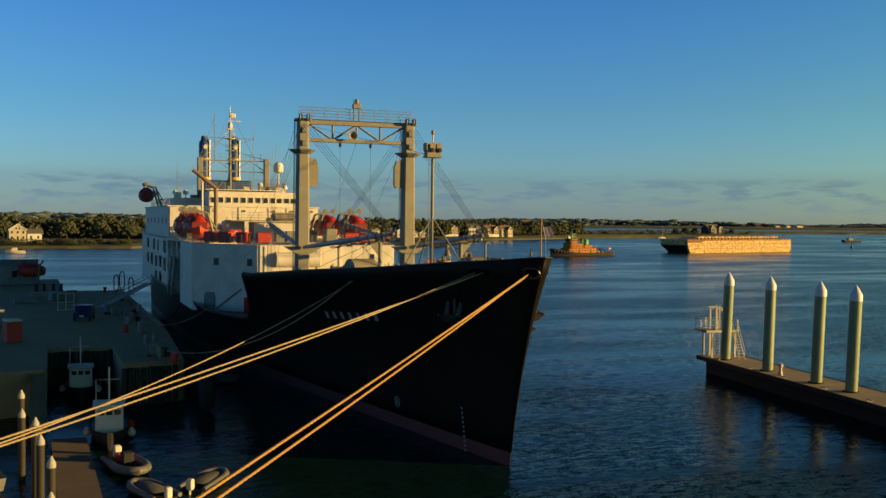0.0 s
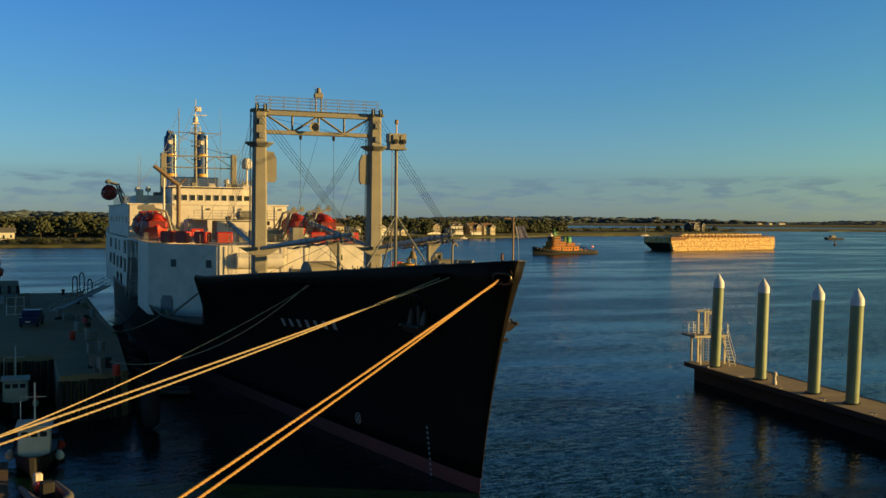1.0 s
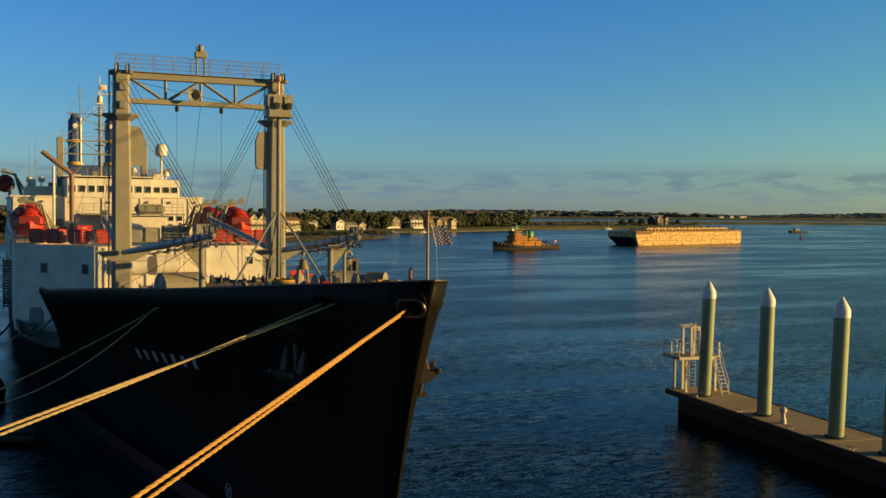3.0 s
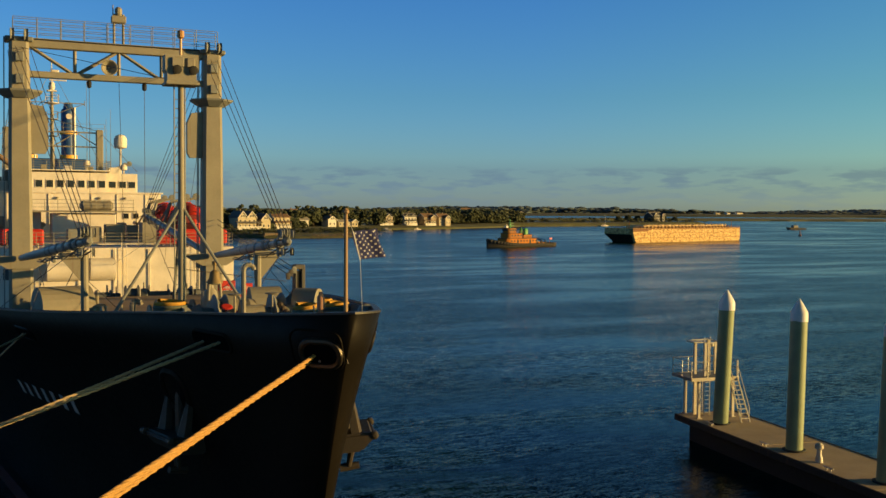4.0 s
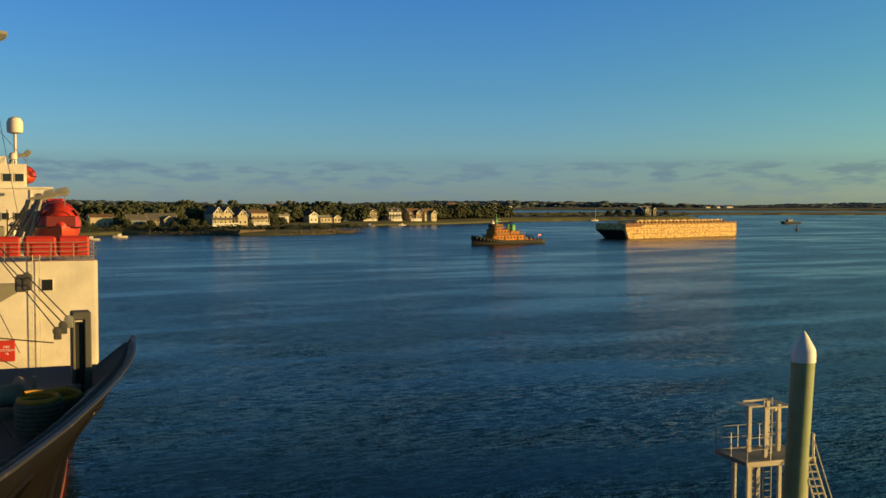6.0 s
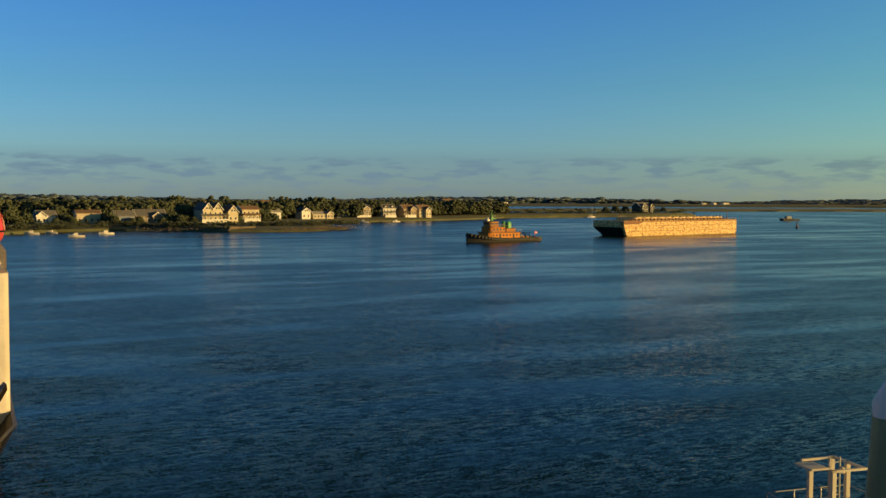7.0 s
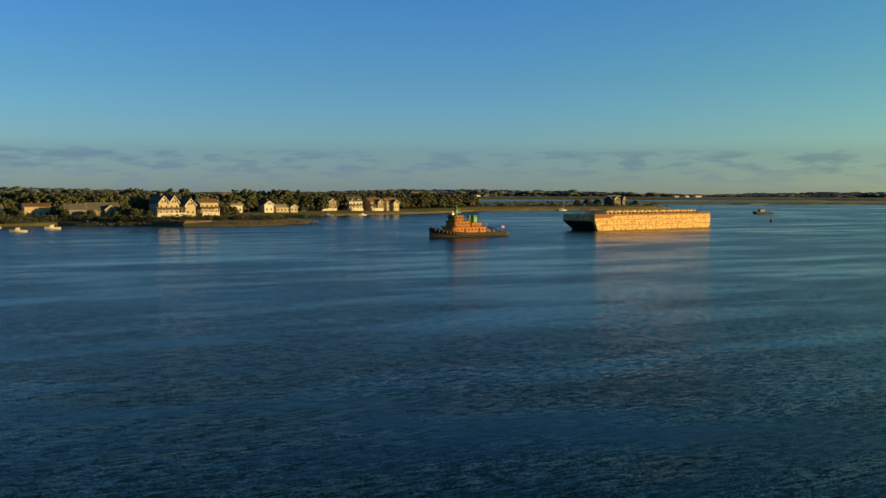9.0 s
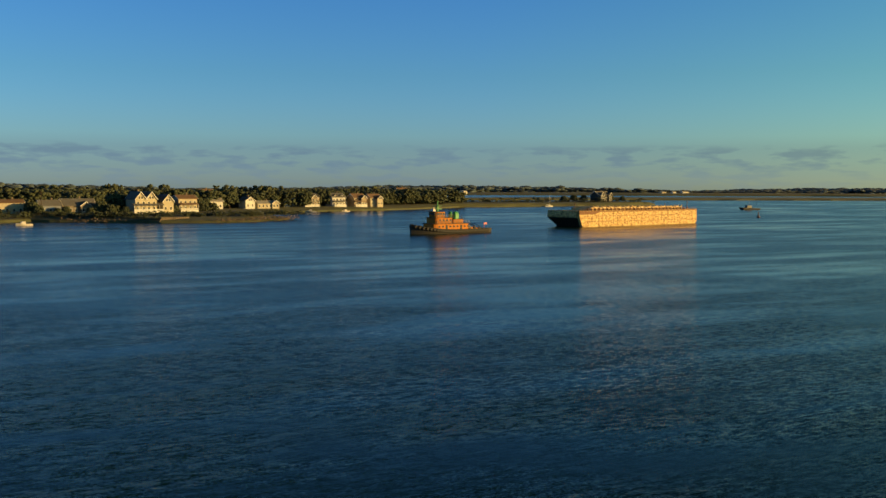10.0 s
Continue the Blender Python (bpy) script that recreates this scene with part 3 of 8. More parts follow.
# anchors in their hawse pipes
M_ANCHOR = painted("anchor_rust", (0.042, 0.032, 0.022), 0.6, wear=(0.1, 0.05, 0.02), amount=0.6)
for side, ay, az in ((-1, 8.8, 9.3), (1, 5.9, 9.65)):
    m = hull_frame(ay, az, side)
    # shank slanting up into the pipe
    a = sub("anchor", lathe(B(), [(0.14, -0.2), (0.17, 0.2), (0.15, 1.2), (0.1, 1.5)], 8, m @ pose(0.34, 0, -0.6, 0, -16, 0)), M_ANCHOR, None, "dark rusted stockless anchor", True)
    # crown and flukes hang upright beside the flared plating
    ex = Vector((m[0][0], m[1][0], 0)).normalized()
    ey = Vector((-ex.y, ex.x, 0))
    o = m @ Vector((0.5, 0, -0.85))
    g = Matrix(((ex.x, ey.x, 0, o.x), (ex.y, ey.y, 0, o.y), (0, 0, 1, o.z), (0, 0, 0, 1)))
    bm = B()
    prism(bm, [(-0.5, 0.42), (0.62, 0.5), (0.72, 0.4), (0.6, 0.3), (0.32, -0.02), (-0.42, -0.1)], -0.95, 0.95, "xz")
    bmesh.ops.bevel(bm, geom=bm.edges[:], offset=0.06, segments=2, affect="EDGES")
    bmesh.ops.transform(bm, matrix=g, verts=bm.verts)
    part("crown", bm, M_ANCHOR, a)
    for sy in (-1, 1):
        # a fluke: broad at the crown, narrowing to a blunt bill
        bm = B()
        rows = []
        for k in range(7):
            u = k / 6
            w, th = 0.2 * (1 - u) ** 0.7 + 0.05, 0.17 * (1 - 0.4 * u)
            cx, cz, cy = 0.2 - 0.2 * u, 0.4 + 1.12 * u, sy * (0.62 + 0.08 * u)
            rows.append([g @ Vector(q) for q in ((cx - th, cy - w, cz), (cx + th * 0.4, cy - w, cz - 0.05), (cx + th, cy, cz - 0.1), (cx + th * 0.4, cy + w, cz - 0.05), (cx - th, cy + w, cz))])
        vs = sheet(bm, rows, close=True)
        bm.faces.new(vs[0])
        bm.faces.new(vs[-1])
        part("fluke", bm, M_ANCHOR, a)
        bm = B()
        lathe(bm, [(0.05, -0.12), (0.11, -0.1), (0.11, 0.1), (0.05, 0.12)], 10, g @ pose(0.66, sy * 0.86, 0.42), "Y")
        part("crown_boss", bm, M_ANCHOR, a)
    bm = B()
    tube(bm, g @ Vector((0.1, -0.2, -0.05)), g @ Vector((0.0, -0.06, -0.62)), 0.09, 0.07)
    tube(bm, g @ Vector((0.1, 0.2, -0.05)), g @ Vector((0.0, 0.06, -0.62)), 0.09, 0.07)
    tube(bm, g @ Vector((-0.25, 0.0, -0.7)), g @ Vector((0.3, 0.0, -0.62)), 0.12, 0.1)
    part("tripping_lug", bm, M_ANCHOR, a)
    bm, _ = ring_frame(1.5, 1.2, 0.55, 0.15, m=m @ pose(0.02, 0, 0.75))
    part("hawse_lip", bm, M_HULL, a, "", True)
    # flat black disc painted in for the darkness inside the hawse pipe
    bm = B()
    bm.faces.new([bm.verts.new(m @ Vector((0.075, 0.58 * math.cos(q), 0.75 + 0.46 * math.sin(q)))) for q in (math.tau * k / 16 for k in range(16))])
    part("hawse_black_face", bm, M_HOLE, a)

# ---- forecastle gear ----


def winch(x, y, z, w, r, rot=0, red=False, cover=0.0, lift=0.0):
    """Two cheek plates, a drum with coiled rope, a motor box and a hooded guard."""
    t = new("winch")
    t.parent = ship
    t["label"] = "grey mooring winch with a drum and guard"
    t.matrix_local = pose(x, y, z + lift, 0, 0, rot)
    bm = B()
    box(bm, -w / 2 - 0.2, w / 2 + 0.2, -r, r, -lift, 0.18, 0.03)
    part("bed", bm, M_GREY, t)
    bm = B()
    lathe(bm, [(r * 0.62, -w / 2), (r * 0.66, -w / 4), (r * 0.6, 0), (r * 0.66, w / 4), (r * 0.62, w / 2)], 18, pose(0, 0, r * 1.1), "X")
    part("drum", bm, M_GREY, t, "", True)
    for sx in (-1, 1):
        bm = B()
        lathe(bm, [(r, sx * w / 2), (r, sx * (w / 2 + 0.07))], 20, pose(0, 0, r * 1.1), "X")
        part("flange", bm, M_RED if red and sx > 0 else M_BUFF, t, "red painted flange" if red and sx > 0 else "", True)
    if not lift:
        bm = B()
        box(bm, w / 2 + 0.15, w / 2 + 0.75, -0.4, 0.4, 0, r * 1.3, 0.08)
        tube(bm, (w / 2 + 0.45, 0, r * 1.3), (w / 2 + 0.45, 0, r * 1.3 + 0.35), 0.07)
        tube(bm, (w / 2 + 0.2, -0.45, r * 1.0), (w / 2 + 0.2, -0.45, r * 1.8), 0.025)
        part("motor", bm, M_BUFF, t)
    if cover:
        bm = B()
        arc = [(-r * 1.15, 0.25)] + [(r * 1.15 * math.cos(radians(a)), r * 1.1 + r * 1.15 * math.sin(radians(a))) for a in range(180, -1, -15)] + [(r * 1.15, 0.25)]
        prism(bm, arc, -w / 2 - 0.1, w / 2 + 0.1, "yz")
        part("hood", bm, M_BUFF, t, "rounded grey hood")
    return t


def dz(y):
    return sheer(y) - 1.1


winch(-4.6, 23.5, dz(23), 1.9, 0.85, 12, cover=1)
winch(-3.1, 15.2, dz(15), 1.5, 0.6, 0)
winch(-1.1, 15.0, dz(15), 1.6, 0.65, 0)
winch(1.0, 13.2, dz(13), 1.0, 0.55, 0, red=True)
winch(1.3, 20.8, dz(20), 1.2, 0.7, -6, cover=1)
winch(3.15, 14.4, dz(14), 0.68, 0.43, -38, cover=1, lift=0.7)
winch(5.3, 29.0, dz(29), 0.9, 0.5, 20)
winch(-0.4, 21.5, dz(21), 1.4, 0.6, 4)
winch(1.6, 14.6, dz(14), 0.9, 0.6, -4, cover=1, lift=0.4)

# windlass in the middle with chain wheels and brake bands
M_CHAIN = painted("chain_rust", (0.06, 0.045, 0.035), 0.7, amount=0.8)
wl_t = new("windlass")
wl_t.parent = ship
wl_t["label"] = "grey anchor windlass with chain wheels"
wl_t.matrix_local = pose(0.2, 11.2, dz(11))
bm = B()
box(bm, -2.3, 2.3, -0.9, 0.9, 0, 0.22, 0.04)
box(bm, -0.3, 0.3, -0.6, 0.6, 0.2, 0.95, 0.1)
lathe(bm, [(0.1, -0.24), (0.55, -0.2), (0.6, 0), (0.55, 0.2), (0.1, 0.24)], 20, pose(0, 0.1, 0.8), "X")
lathe(bm, [(0.08, -0.4), (0.28, -0.36), (0.28, 0.36), (0.08, 0.4)], 16, pose(0, -0.5, 0.95), "X")
part("gear_case", bm, M_BUFF, wl_t)
for sx in (-1, 1):
    bm = B()
    lathe(bm, [(0.25, sx * 0.5), (0.25, sx * 0.7), (0.72, sx * 0.75), (0.5, sx * 0.92), (0.72, sx * 1.1), (0.28, sx * 1.15), (0.28, sx * 1.5), (0.42, sx * 1.55), (0.3, sx * 1.85), (0.42, sx * 2.15)], 18, pose(0, 0, 0.85), "X")
    part("chain_wheel", bm, M_GREY, wl_t, "", True)
    for k in range(14):
        a = k / 13
        p = Vector((sx * 0.92, -0.5 - 4.5 * a, 0.85 + 0.35 * (1 - a) - 0.75 * a))
        bm = lathe(B(), [(0.05, -0.09), (0.11, -0.05), (0.11, 0.05), (0.05, 0.09)], 8, Matrix.Translation(p) @ pose(0, 0, 0, 90 if k % 2 else 0, 0, 0))
        part("chain_link", bm, M_CHAIN, wl_t)
    bm = B()
    tube(bm, (sx * 0.6, -0.7, 0.2), (sx * 0.6, -0.7, 1.6), 0.035)
    lathe(bm, [(0.2, -0.02), (0.24, 0), (0.2, 0.02)], 12, pose(sx * 0.6, -0.7, 1.6))
    part("brake_wheel", bm, M_BUFF, wl_t)

# bell-shaped vent, pipe vents, bollards
bm = B()
lathe(bm, [(0.62, 0), (0.6, 0.45), (0.42, 0.75), (0.3, 1.2), (0.26, 1.6), (0.12, 1.75), (0.1, 2.0)], 18, pose(0.45, 18.4, dz(18)))
sub("vent_bell", bm, M_BUFF, None, "buff bell-shaped deck ventilator", True)
for x, y, h, r in ((-0.85, 7.4, 2.25, 0.07), (-2.4, 19.0, 1.2, 0.12)):
    bm = B()
    z = dz(y)
    pts = [(x, y, z), (x, y, z + h)] + [(x + 0.15 - 0.15 * math.cos(radians(a)), y, z + h + 0.15 * math.sin(radians(a))) for a in range(30, 181, 30)]
    pipe_run(bm, pts, r, 8)
    sub("gooseneck_vent", bm, M_BUFF, None, "", True)
for sx in (-1, 1):
    for y in (2.6, 7.6, 17.2, 30.0):
        for d in (0, 0.8):
            x = sx * (half(y + d, sheer(y) - 1.1) - 0.6)
            bm = B()
            lathe(bm, [(0.28, 0), (0.2, 0.1), (0.18, 0.5), (0.24, 0.58), (0.2, 0.66)], 12, pose(x, y + d, dz(y)))
            sub("bollard", bm, M_GREY, None, "", True)
bm = B()
lathe(bm, [(0.06, 0), (0.06, 1.2), (0.09, 1.22), (0.09, 1.5), (0.05, 1.55), (0.05, 1.62)], 10, pose(-0.5, 1.3, dz(1.3)))
sub("vent_post", bm, painted("pink_vent_paint", (0.34, 0.17, 0.1), 0.6), None, "faded pink vent post", True)
bm = B()
lathe(bm, [(0.16, 0), (0.16, 0.75), (0.24, 0.8), (0.25, 1.0), (0.2, 1.13), (0.08, 1.2)], 14, pose(2.2, 6.3, dz(6), 0, 14, 0))
sub("mushroom_vent", bm, M_GREY, None, "grey domed vent beside the bulwark", True)
bm = B()
lathe(bm, [(0.34, 0), (0.33, 0.05), (0.22, 0.2), (0.19, 0.42), (0.12, 0.5), (0.06, 0.52)], 16, pose(0.42, 17.5, dz(17) + 1.95) @ Matrix.Scale(0.95, 4))
lathe(bm, [(0.05, 0), (0.05, 0.2), (0.1, 0.22), (0.1, 0.34), (0.02, 0.36)], 10, pose(0.42, 17.5, dz(17) + 2.43))
bell = sub("ship_bell", bm, painted("dull_bronze", (0.26, 0.19, 0.09), 0.55, 0.4), None, "dull bronze bell on a frame", True)
bm = B()
for q in (-0.4, 0.4):
    tube(bm, (0.42 + q * 0.8, 17.5, dz(17)), (0.42 + q * 0.5, 17.5, dz(17) + 1.95), 0.06)
tube(bm, (0.22, 17.5, dz(17) + 1.92), (0.62, 17.5, dz(17) + 1.92), 0.05)
part("bell_frame", bm, M_BUFF, bell)
# valves, pipes and small gear between the winches
rg = random.Random(91)
for k in range(26):
    x, y = rg.uniform(-3.6, 3.4), rg.uniform(10.0, 22.5)
    z, hh = dz(y), rg.uniform(0.35, 1.25)
    bm = B()
    if k % 3 == 0:
        tube(bm, (x, y, z), (x, y, z + hh), 0.045, n=7)
        lathe(bm, [(0.15, -0.02), (0.19, 0), (0.15, 0.02)], 12, pose(x, y, z + hh, 25 * (k % 4), 0, 0))
        sub("valve_wheel", bm, M_RED if k % 2 else M_BUFF)
    elif k % 3 == 1:
        w = rg.uniform(0.18, 0.4)
        box(bm, x - w, x + w, y - w * 0.7, y + w * 0.7, z, z + hh * 0.8, 0.04)
        tube(bm, (x, y, z + hh * 0.7), (x, y, z + hh * 0.8 + 0.25), 0.05, n=7)
        lathe(bm, [(w * 0.4, 0), (w * 0.4, 0.12)], 10, pose(x - w * 0.3, y - w * 0.7, z + hh * 0.45), "Y")
        sub("gear_box", bm, M_BUFF if k % 2 else M_GREY)
    else:
        lathe(bm, [(0.2, 0), (0.2, 0.08), (0.13, 0.14), (0.13, hh * 0.6), (0.2, hh * 0.62), (0.2, hh * 0.75), (0.1, hh * 0.8)], 12, pose(x, y, z))
        sub("deck_fitting", bm, M_GREY, None, "", True)
bm = B()
pipe_run(bm, [(-2.2, 9.5, dz(10) + 0.12), (-1.9, 12.0, dz(12) + 0.12), (-2.6, 17.5, dz(17) + 0.12), (-1.0, 22.0, dz(22) + 0.12)], 0.06, 7)
sub("deck_pipe", bm, M_GREY)
bm = B()
pipe_run(bm, [(3.4, 13.5, dz(13) + 0.1), (2.4, 16.5, dz(16) + 0.1), (3.5, 22.5, dz(22) + 0.1)], 0.07, 7)
sub("deck_pipe", bm, M_GREY)
# slack rope from the rail to the coil
bm = B()
pipe_run(bm, [(0.9, 6.4, dz(6) + 0.05), (1.15, 6.9, dz(6) + 0.12), (1.3, 7.3, dz(7) + 0.5), (1.38, 7.8, dz(8) + 0.95), (1.5, 8.3, dz(8) + 1.1)], 0.035, 7)
sub("slack_rope", bm, painted("slack_rope_fibre", (0.34, 0.29, 0.2), 0.9))
bm = B()
box(bm, -4.2, 4.6, 24.5, 33.5, dz(24) - 0.4, dz(29) + 0.85, 0.08)
hatch = sub("hatch", bm, M_BUFF, None, "low grey cargo hatch")
bm = B()
box(bm, -4.0, 4.4, 24.7, 33.3, dz(29) + 0.85, dz(29) + 1.0, 0.05)
part("hatch_cover", bm, painted("canvas_cover", (0.34, 0.24, 0.13), 0.85, amount=0.5), hatch, "tan canvas hatch cover")
for k in range(9):
    r2 = random.Random(k)
    bm = B()
    x, y = -4 + k * 1.05, 34.3 + r2.random()
    box(bm, x, x + r2.uniform(0.5, 0.9), y, y + 0.7, dz(35), dz(35) + r2.uniform(0.9, 1.6), 0.06)
    tube(bm, (x + 0.3, y + 0.3, dz(35) + 0.9), (x + 0.3, y + 0.3, dz(35) + 1.9), 0.05)
    sub("deck_machinery", bm, M_GREY if k % 2 else M_BUFF)
M_GEAR = painted("dark_blue_grey_gear", (0.09, 0.1, 0.11), 0.5, wear=(0.16, 0.1, 0.05), amount=0.5)
for k, (x, y, r, w) in enumerate(((-3.6, 34.2, 0.34, 1.3), (-1.9, 34.4, 0.3, 0.9), (-0.5, 34.1, 0.42, 0.8), (0.9, 34.3, 0.3, 1.2), (2.3, 34.2, 0.36, 0.8), (-4.9, 30.5, 0.4, 0.9), (-5.4, 27.5, 0.36, 1.0))):
    g = new("cargo_winch")
    g.parent = ship
    g["label"] = "dark blue-grey cargo winch behind the hatch"
    g.matrix_local = pose(x, y, dz(34) + (0.9 if y > 33 else 0.3), 0, 0, 8 * math.sin(k * 2.0))
    bm = B()
    lathe(bm, [(r * 0.7, -w / 2), (r, -w / 2 + 0.05), (r, -w / 2 + 0.12), (r * 0.62, -w / 2 + 0.16), (r * 0.62, w / 2 - 0.16), (r, w / 2 - 0.12), (r, w / 2 - 0.05), (r * 0.7, w / 2)], 16, pose(0, 0, r + 0.15), "X")
    part("drum", bm, M_GEAR, g, "", True)
    bm = B()
    box(bm, -w / 2 - 0.1, w / 2 + 0.1, -r, r, -0.9, 0.15, 0.03)
    part("bed", bm, M_GREY, g)
    bm = B()
    box(bm, w / 2 + 0.05, w / 2 + 0.4, -r * 0.7, r * 0.7, 0.15, r * 1.9, 0.05)
    tube(bm, (w / 2 + 0.2, 0, r * 1.9), (w / 2 + 0.2, 0, r * 1.9 + 0.35), 0.03, n=6)
    part("gearbox", bm, M_GEAR, g)

# jackstaff
bm = B()
tube(bm, (0.0, 1.0, 11.9), (0.0, 1.0, 15.2), 0.055, 0.045, 10)
lathe(bm, [(0.03, 0), (0.08, 0.05), (0.08, 0.1), (0.02, 0.16)], 8, pose(0, 1.0, 15.18))
sub("jackstaff", bm, painted("varnished_staff", (0.3, 0.19, 0.1), 0.6), None, "brown varnished jackstaff at the bow", True)

# lookout mast with its lamp box and struts
bm = B()
tube(bm, (-0.8, 17.6, dz(18)), (-0.8, 17.6, 20.2), 0.135, 0.11, 12)
mast = sub("foremast", bm, M_BUFF, None, "slim buff foremast with a lamp box", True)
for q in ((-3.9, 17.0), (1.9, 16.0), (-0.3, 23.0)):
    bm = B()
    tube(bm, (-0.8, 17.6, 15.4), (q[0], q[1], dz(q[1])), 0.06, n=8)
    part("strut", bm, M_GREY, mast)
bm = B()
box(bm, -1.42, -0.2, 17.1, 18.1, 19.85, 19.97, 0.02)
prism(bm, [(-1.35, 19.97), (-0.28, 19.97), (-0.28, 20.3), (-0.2, 20.4), (-0.2, 20.95), (-1.42, 20.95), (-1.42, 20.4), (-1.35, 20.3)], 17.25, 18.0, "xz")
box(bm, -1.2, -0.75, 17.15, 17.25, 20.5, 20.85, 0.03)
box(bm, -0.65, -0.35, 17.15, 17.25, 20.5, 20.85, 0.03)
part("lamp_box", bm, M_BUFF, mast)
for x in (-1.0, -0.4):
    bm = B()
    lathe(bm, [(0.06, 0.2), (0.15, 0.05), (0.17, -0.12), (0.12, -0.14)], 12, pose(x, 17.25, 20.4), "Y")
    part("floodlight", bm, M_BLACK, mast, "", True)
bm = B()
tube(bm, (-0.8, 17.6, 20.2), (-0.8, 17.6, 21.7), 0.05)
lathe(bm, [(0.05, 0), (0.13, 0.05), (0.13, 0.28), (0.05, 0.33)], 10, pose(-0.8, 17.6, 21.6))
part("lantern", bm, painted("lantern_amber", (0.4, 0.2, 0.05), 0.4), mast)
bm = B()
for sx in (-0.2, 0.2):
    tube(bm, (-0.8 + sx, 17.9, dz(18)), (-0.8 + sx, 17.9, 20.1), 0.025, n=5)
for k in range(26):
    tube(bm, (-1.0, 17.9, dz(18) + 0.35 * k + 0.2), (-0.6, 17.9, dz(18) + 0.35 * k + 0.2), 0.015, n=4)
part("ladder", bm, M_GREY, mast)

# ---- goalpost derrick ----
KX, KY, KT = (-5.75, 4.7), 39.0, 24.5
goal = new("goalpost_mast")
goal.parent = ship
goal["label"] = "tall buff goalpost derrick mast"
for sx, kx in zip((-1, 1), KX):
    bm = B()
    rows = []
    for z, w, d in ((4.0, 0.66, 0.62), (18.0, 0.58, 0.55), (KT, 0.5, 0.5)):
        c = 0.16
        rows.append([(kx + u, KY + v, z) for u, v in ((-w + c, -d), (w - c, -d), (w, -d + c), (w, d - c), (w - c, d), (-w + c, d), (-w, d - c), (-w, -d + c))])
    vs = sheet(bm, rows, close=True)
    bm.faces.new(vs[-1])
    kp = part("kingpost", bm, M_BUFF, goal)
    bm = B()
    lathe(bm, [(0.75, 0.0), (1.25, 0.32), (1.3, 0.42), (0.5, 0.45)], 8, pose(kx, KY, 21.2, 0, 0, 22.5))
    part("collar", bm, M_GREY, kp, "eight-sided platform collar")
    bm = B()
    prism(bm, [(kx - sx * 0.5, 18.2), (kx - sx * 1.3, 18.2), (kx - sx * 1.45, 18.5), (kx - sx * 1.45, 20.2), (kx - sx * 1.2, 20.8), (kx - sx * 0.5, 20.9)], KY - 0.25, KY + 0.15, "xz")
    part("guard_plate", bm, M_BUFF, kp, "rounded buff guard plate")
    bm = B()
    box(bm, kx - 0.72, kx + 0.72, KY - 0.6, KY + 0.6, KT - 0.25, KT, 0.05)
    part("head_block", bm, M_GREY, kp)
    for q in (-0.35, 0.35):
        bm = B()
        lathe(bm, [(0.1, -0.12), (0.34, -0.1), (0.28, 0), (0.34, 0.1), (0.1, 0.12)], 12, pose(kx + q, KY - 0.6, KT + 0.1), "X")
        part("head_sheave", bm, M_GREY, kp)
    for z in (22.2, 23.4):
        bm = B()
        box(bm, kx - 0.22, kx + 0.22, KY - 0.8, KY - 0.45, z - 0.25, z + 0.25, 0.04)
        part("head_fitting", bm, M_GREY, kp)
    bm = B()
    for q in (-0.2, 0.2):
        tube(bm, (kx - 0.85, KY + q, 9), (kx - 0.75, KY + q, KT), 0.03, n=5)
    for k in range(50):
        z = 9.2 + k * 0.3
        tube(bm, (kx - 0.85 + 0.1 * (z - 9) / 15, KY - 0.2, z), (kx - 0.85 + 0.1 * (z - 9) / 15, KY + 0.2, z), 0.018, n=4)
    part("ladder", bm, M_GREY, kp)
    bm = B()
    prism(bm, [(kx - 1.9, 12.6), (kx + 1.9, 12.6), (kx + 0.7, 11.9), (kx - 0.7, 11.9)], KY - 0.75, KY - 0.35, "xz")
    part("boom_bracket", bm, M_BUFF, kp)
x0, x1 = KX
xm = (x0 + x1) / 2
for z, w in ((24.2, 0.2), (22.55, 0.17)):
    bm = B()
    box(bm, x0 + 0.4, x1 - 0.4, KY - 0.25, KY + 0.25, z - w, z + w, 0.03)
    part("crossbeam", bm, M_BUFF, goal)
quarter = (x1 - x0) / 4
for a, b in (((x0 + 0.5, 24.1), (x0 + quarter * 1.1, 22.6)), ((x0 + quarter * 1.1, 22.6), (xm, 24.1)), ((xm, 24.1), (x1 - quarter * 1.1, 22.6)), ((x1 - quarter * 1.1, 22.6), (x1 - 0.5, 24.1)),
             ((x0 + quarter * 1.1, 24.1), (x0 + quarter * 1.1, 22.6)), ((x1 - quarter * 1.1, 24.1), (x1 - quarter * 1.1, 22.6)), ((xm, 24.1), (xm, 22.6))):
    bm = B()
    tube(bm, (a[0], KY, a[1]), (b[0], KY, b[1]), 0.1, n=4)
    part("truss_bar", bm, M_BUFF, goal)
bm = B()
railing(bm, [(x0 - 0.3, KY - 0.3, KT), (x1 + 0.3, KY - 0.3, KT)], 1.1, 1.3, 0.022, 4)
railing(bm, [(x0 - 0.3, KY + 0.3, KT), (x1 + 0.3, KY + 0.3, KT)], 1.1, 1.3, 0.022, 4)
box(bm, x0, x1, KY - 0.3, KY + 0.3, KT - 0.04, KT)
part("catwalk", bm, M_GREY, goal, "railed catwalk over the crossbeam")
bm = B()
for q in (-0.25, 0.25):
    tube(bm, (xm + q, KY, 24.2), (xm + q, KY, 26.2), 0.07)
box(bm, xm - 0.4, xm + 0.4, KY - 0.2, KY + 0.2, 25.7, 26.1, 0.04)
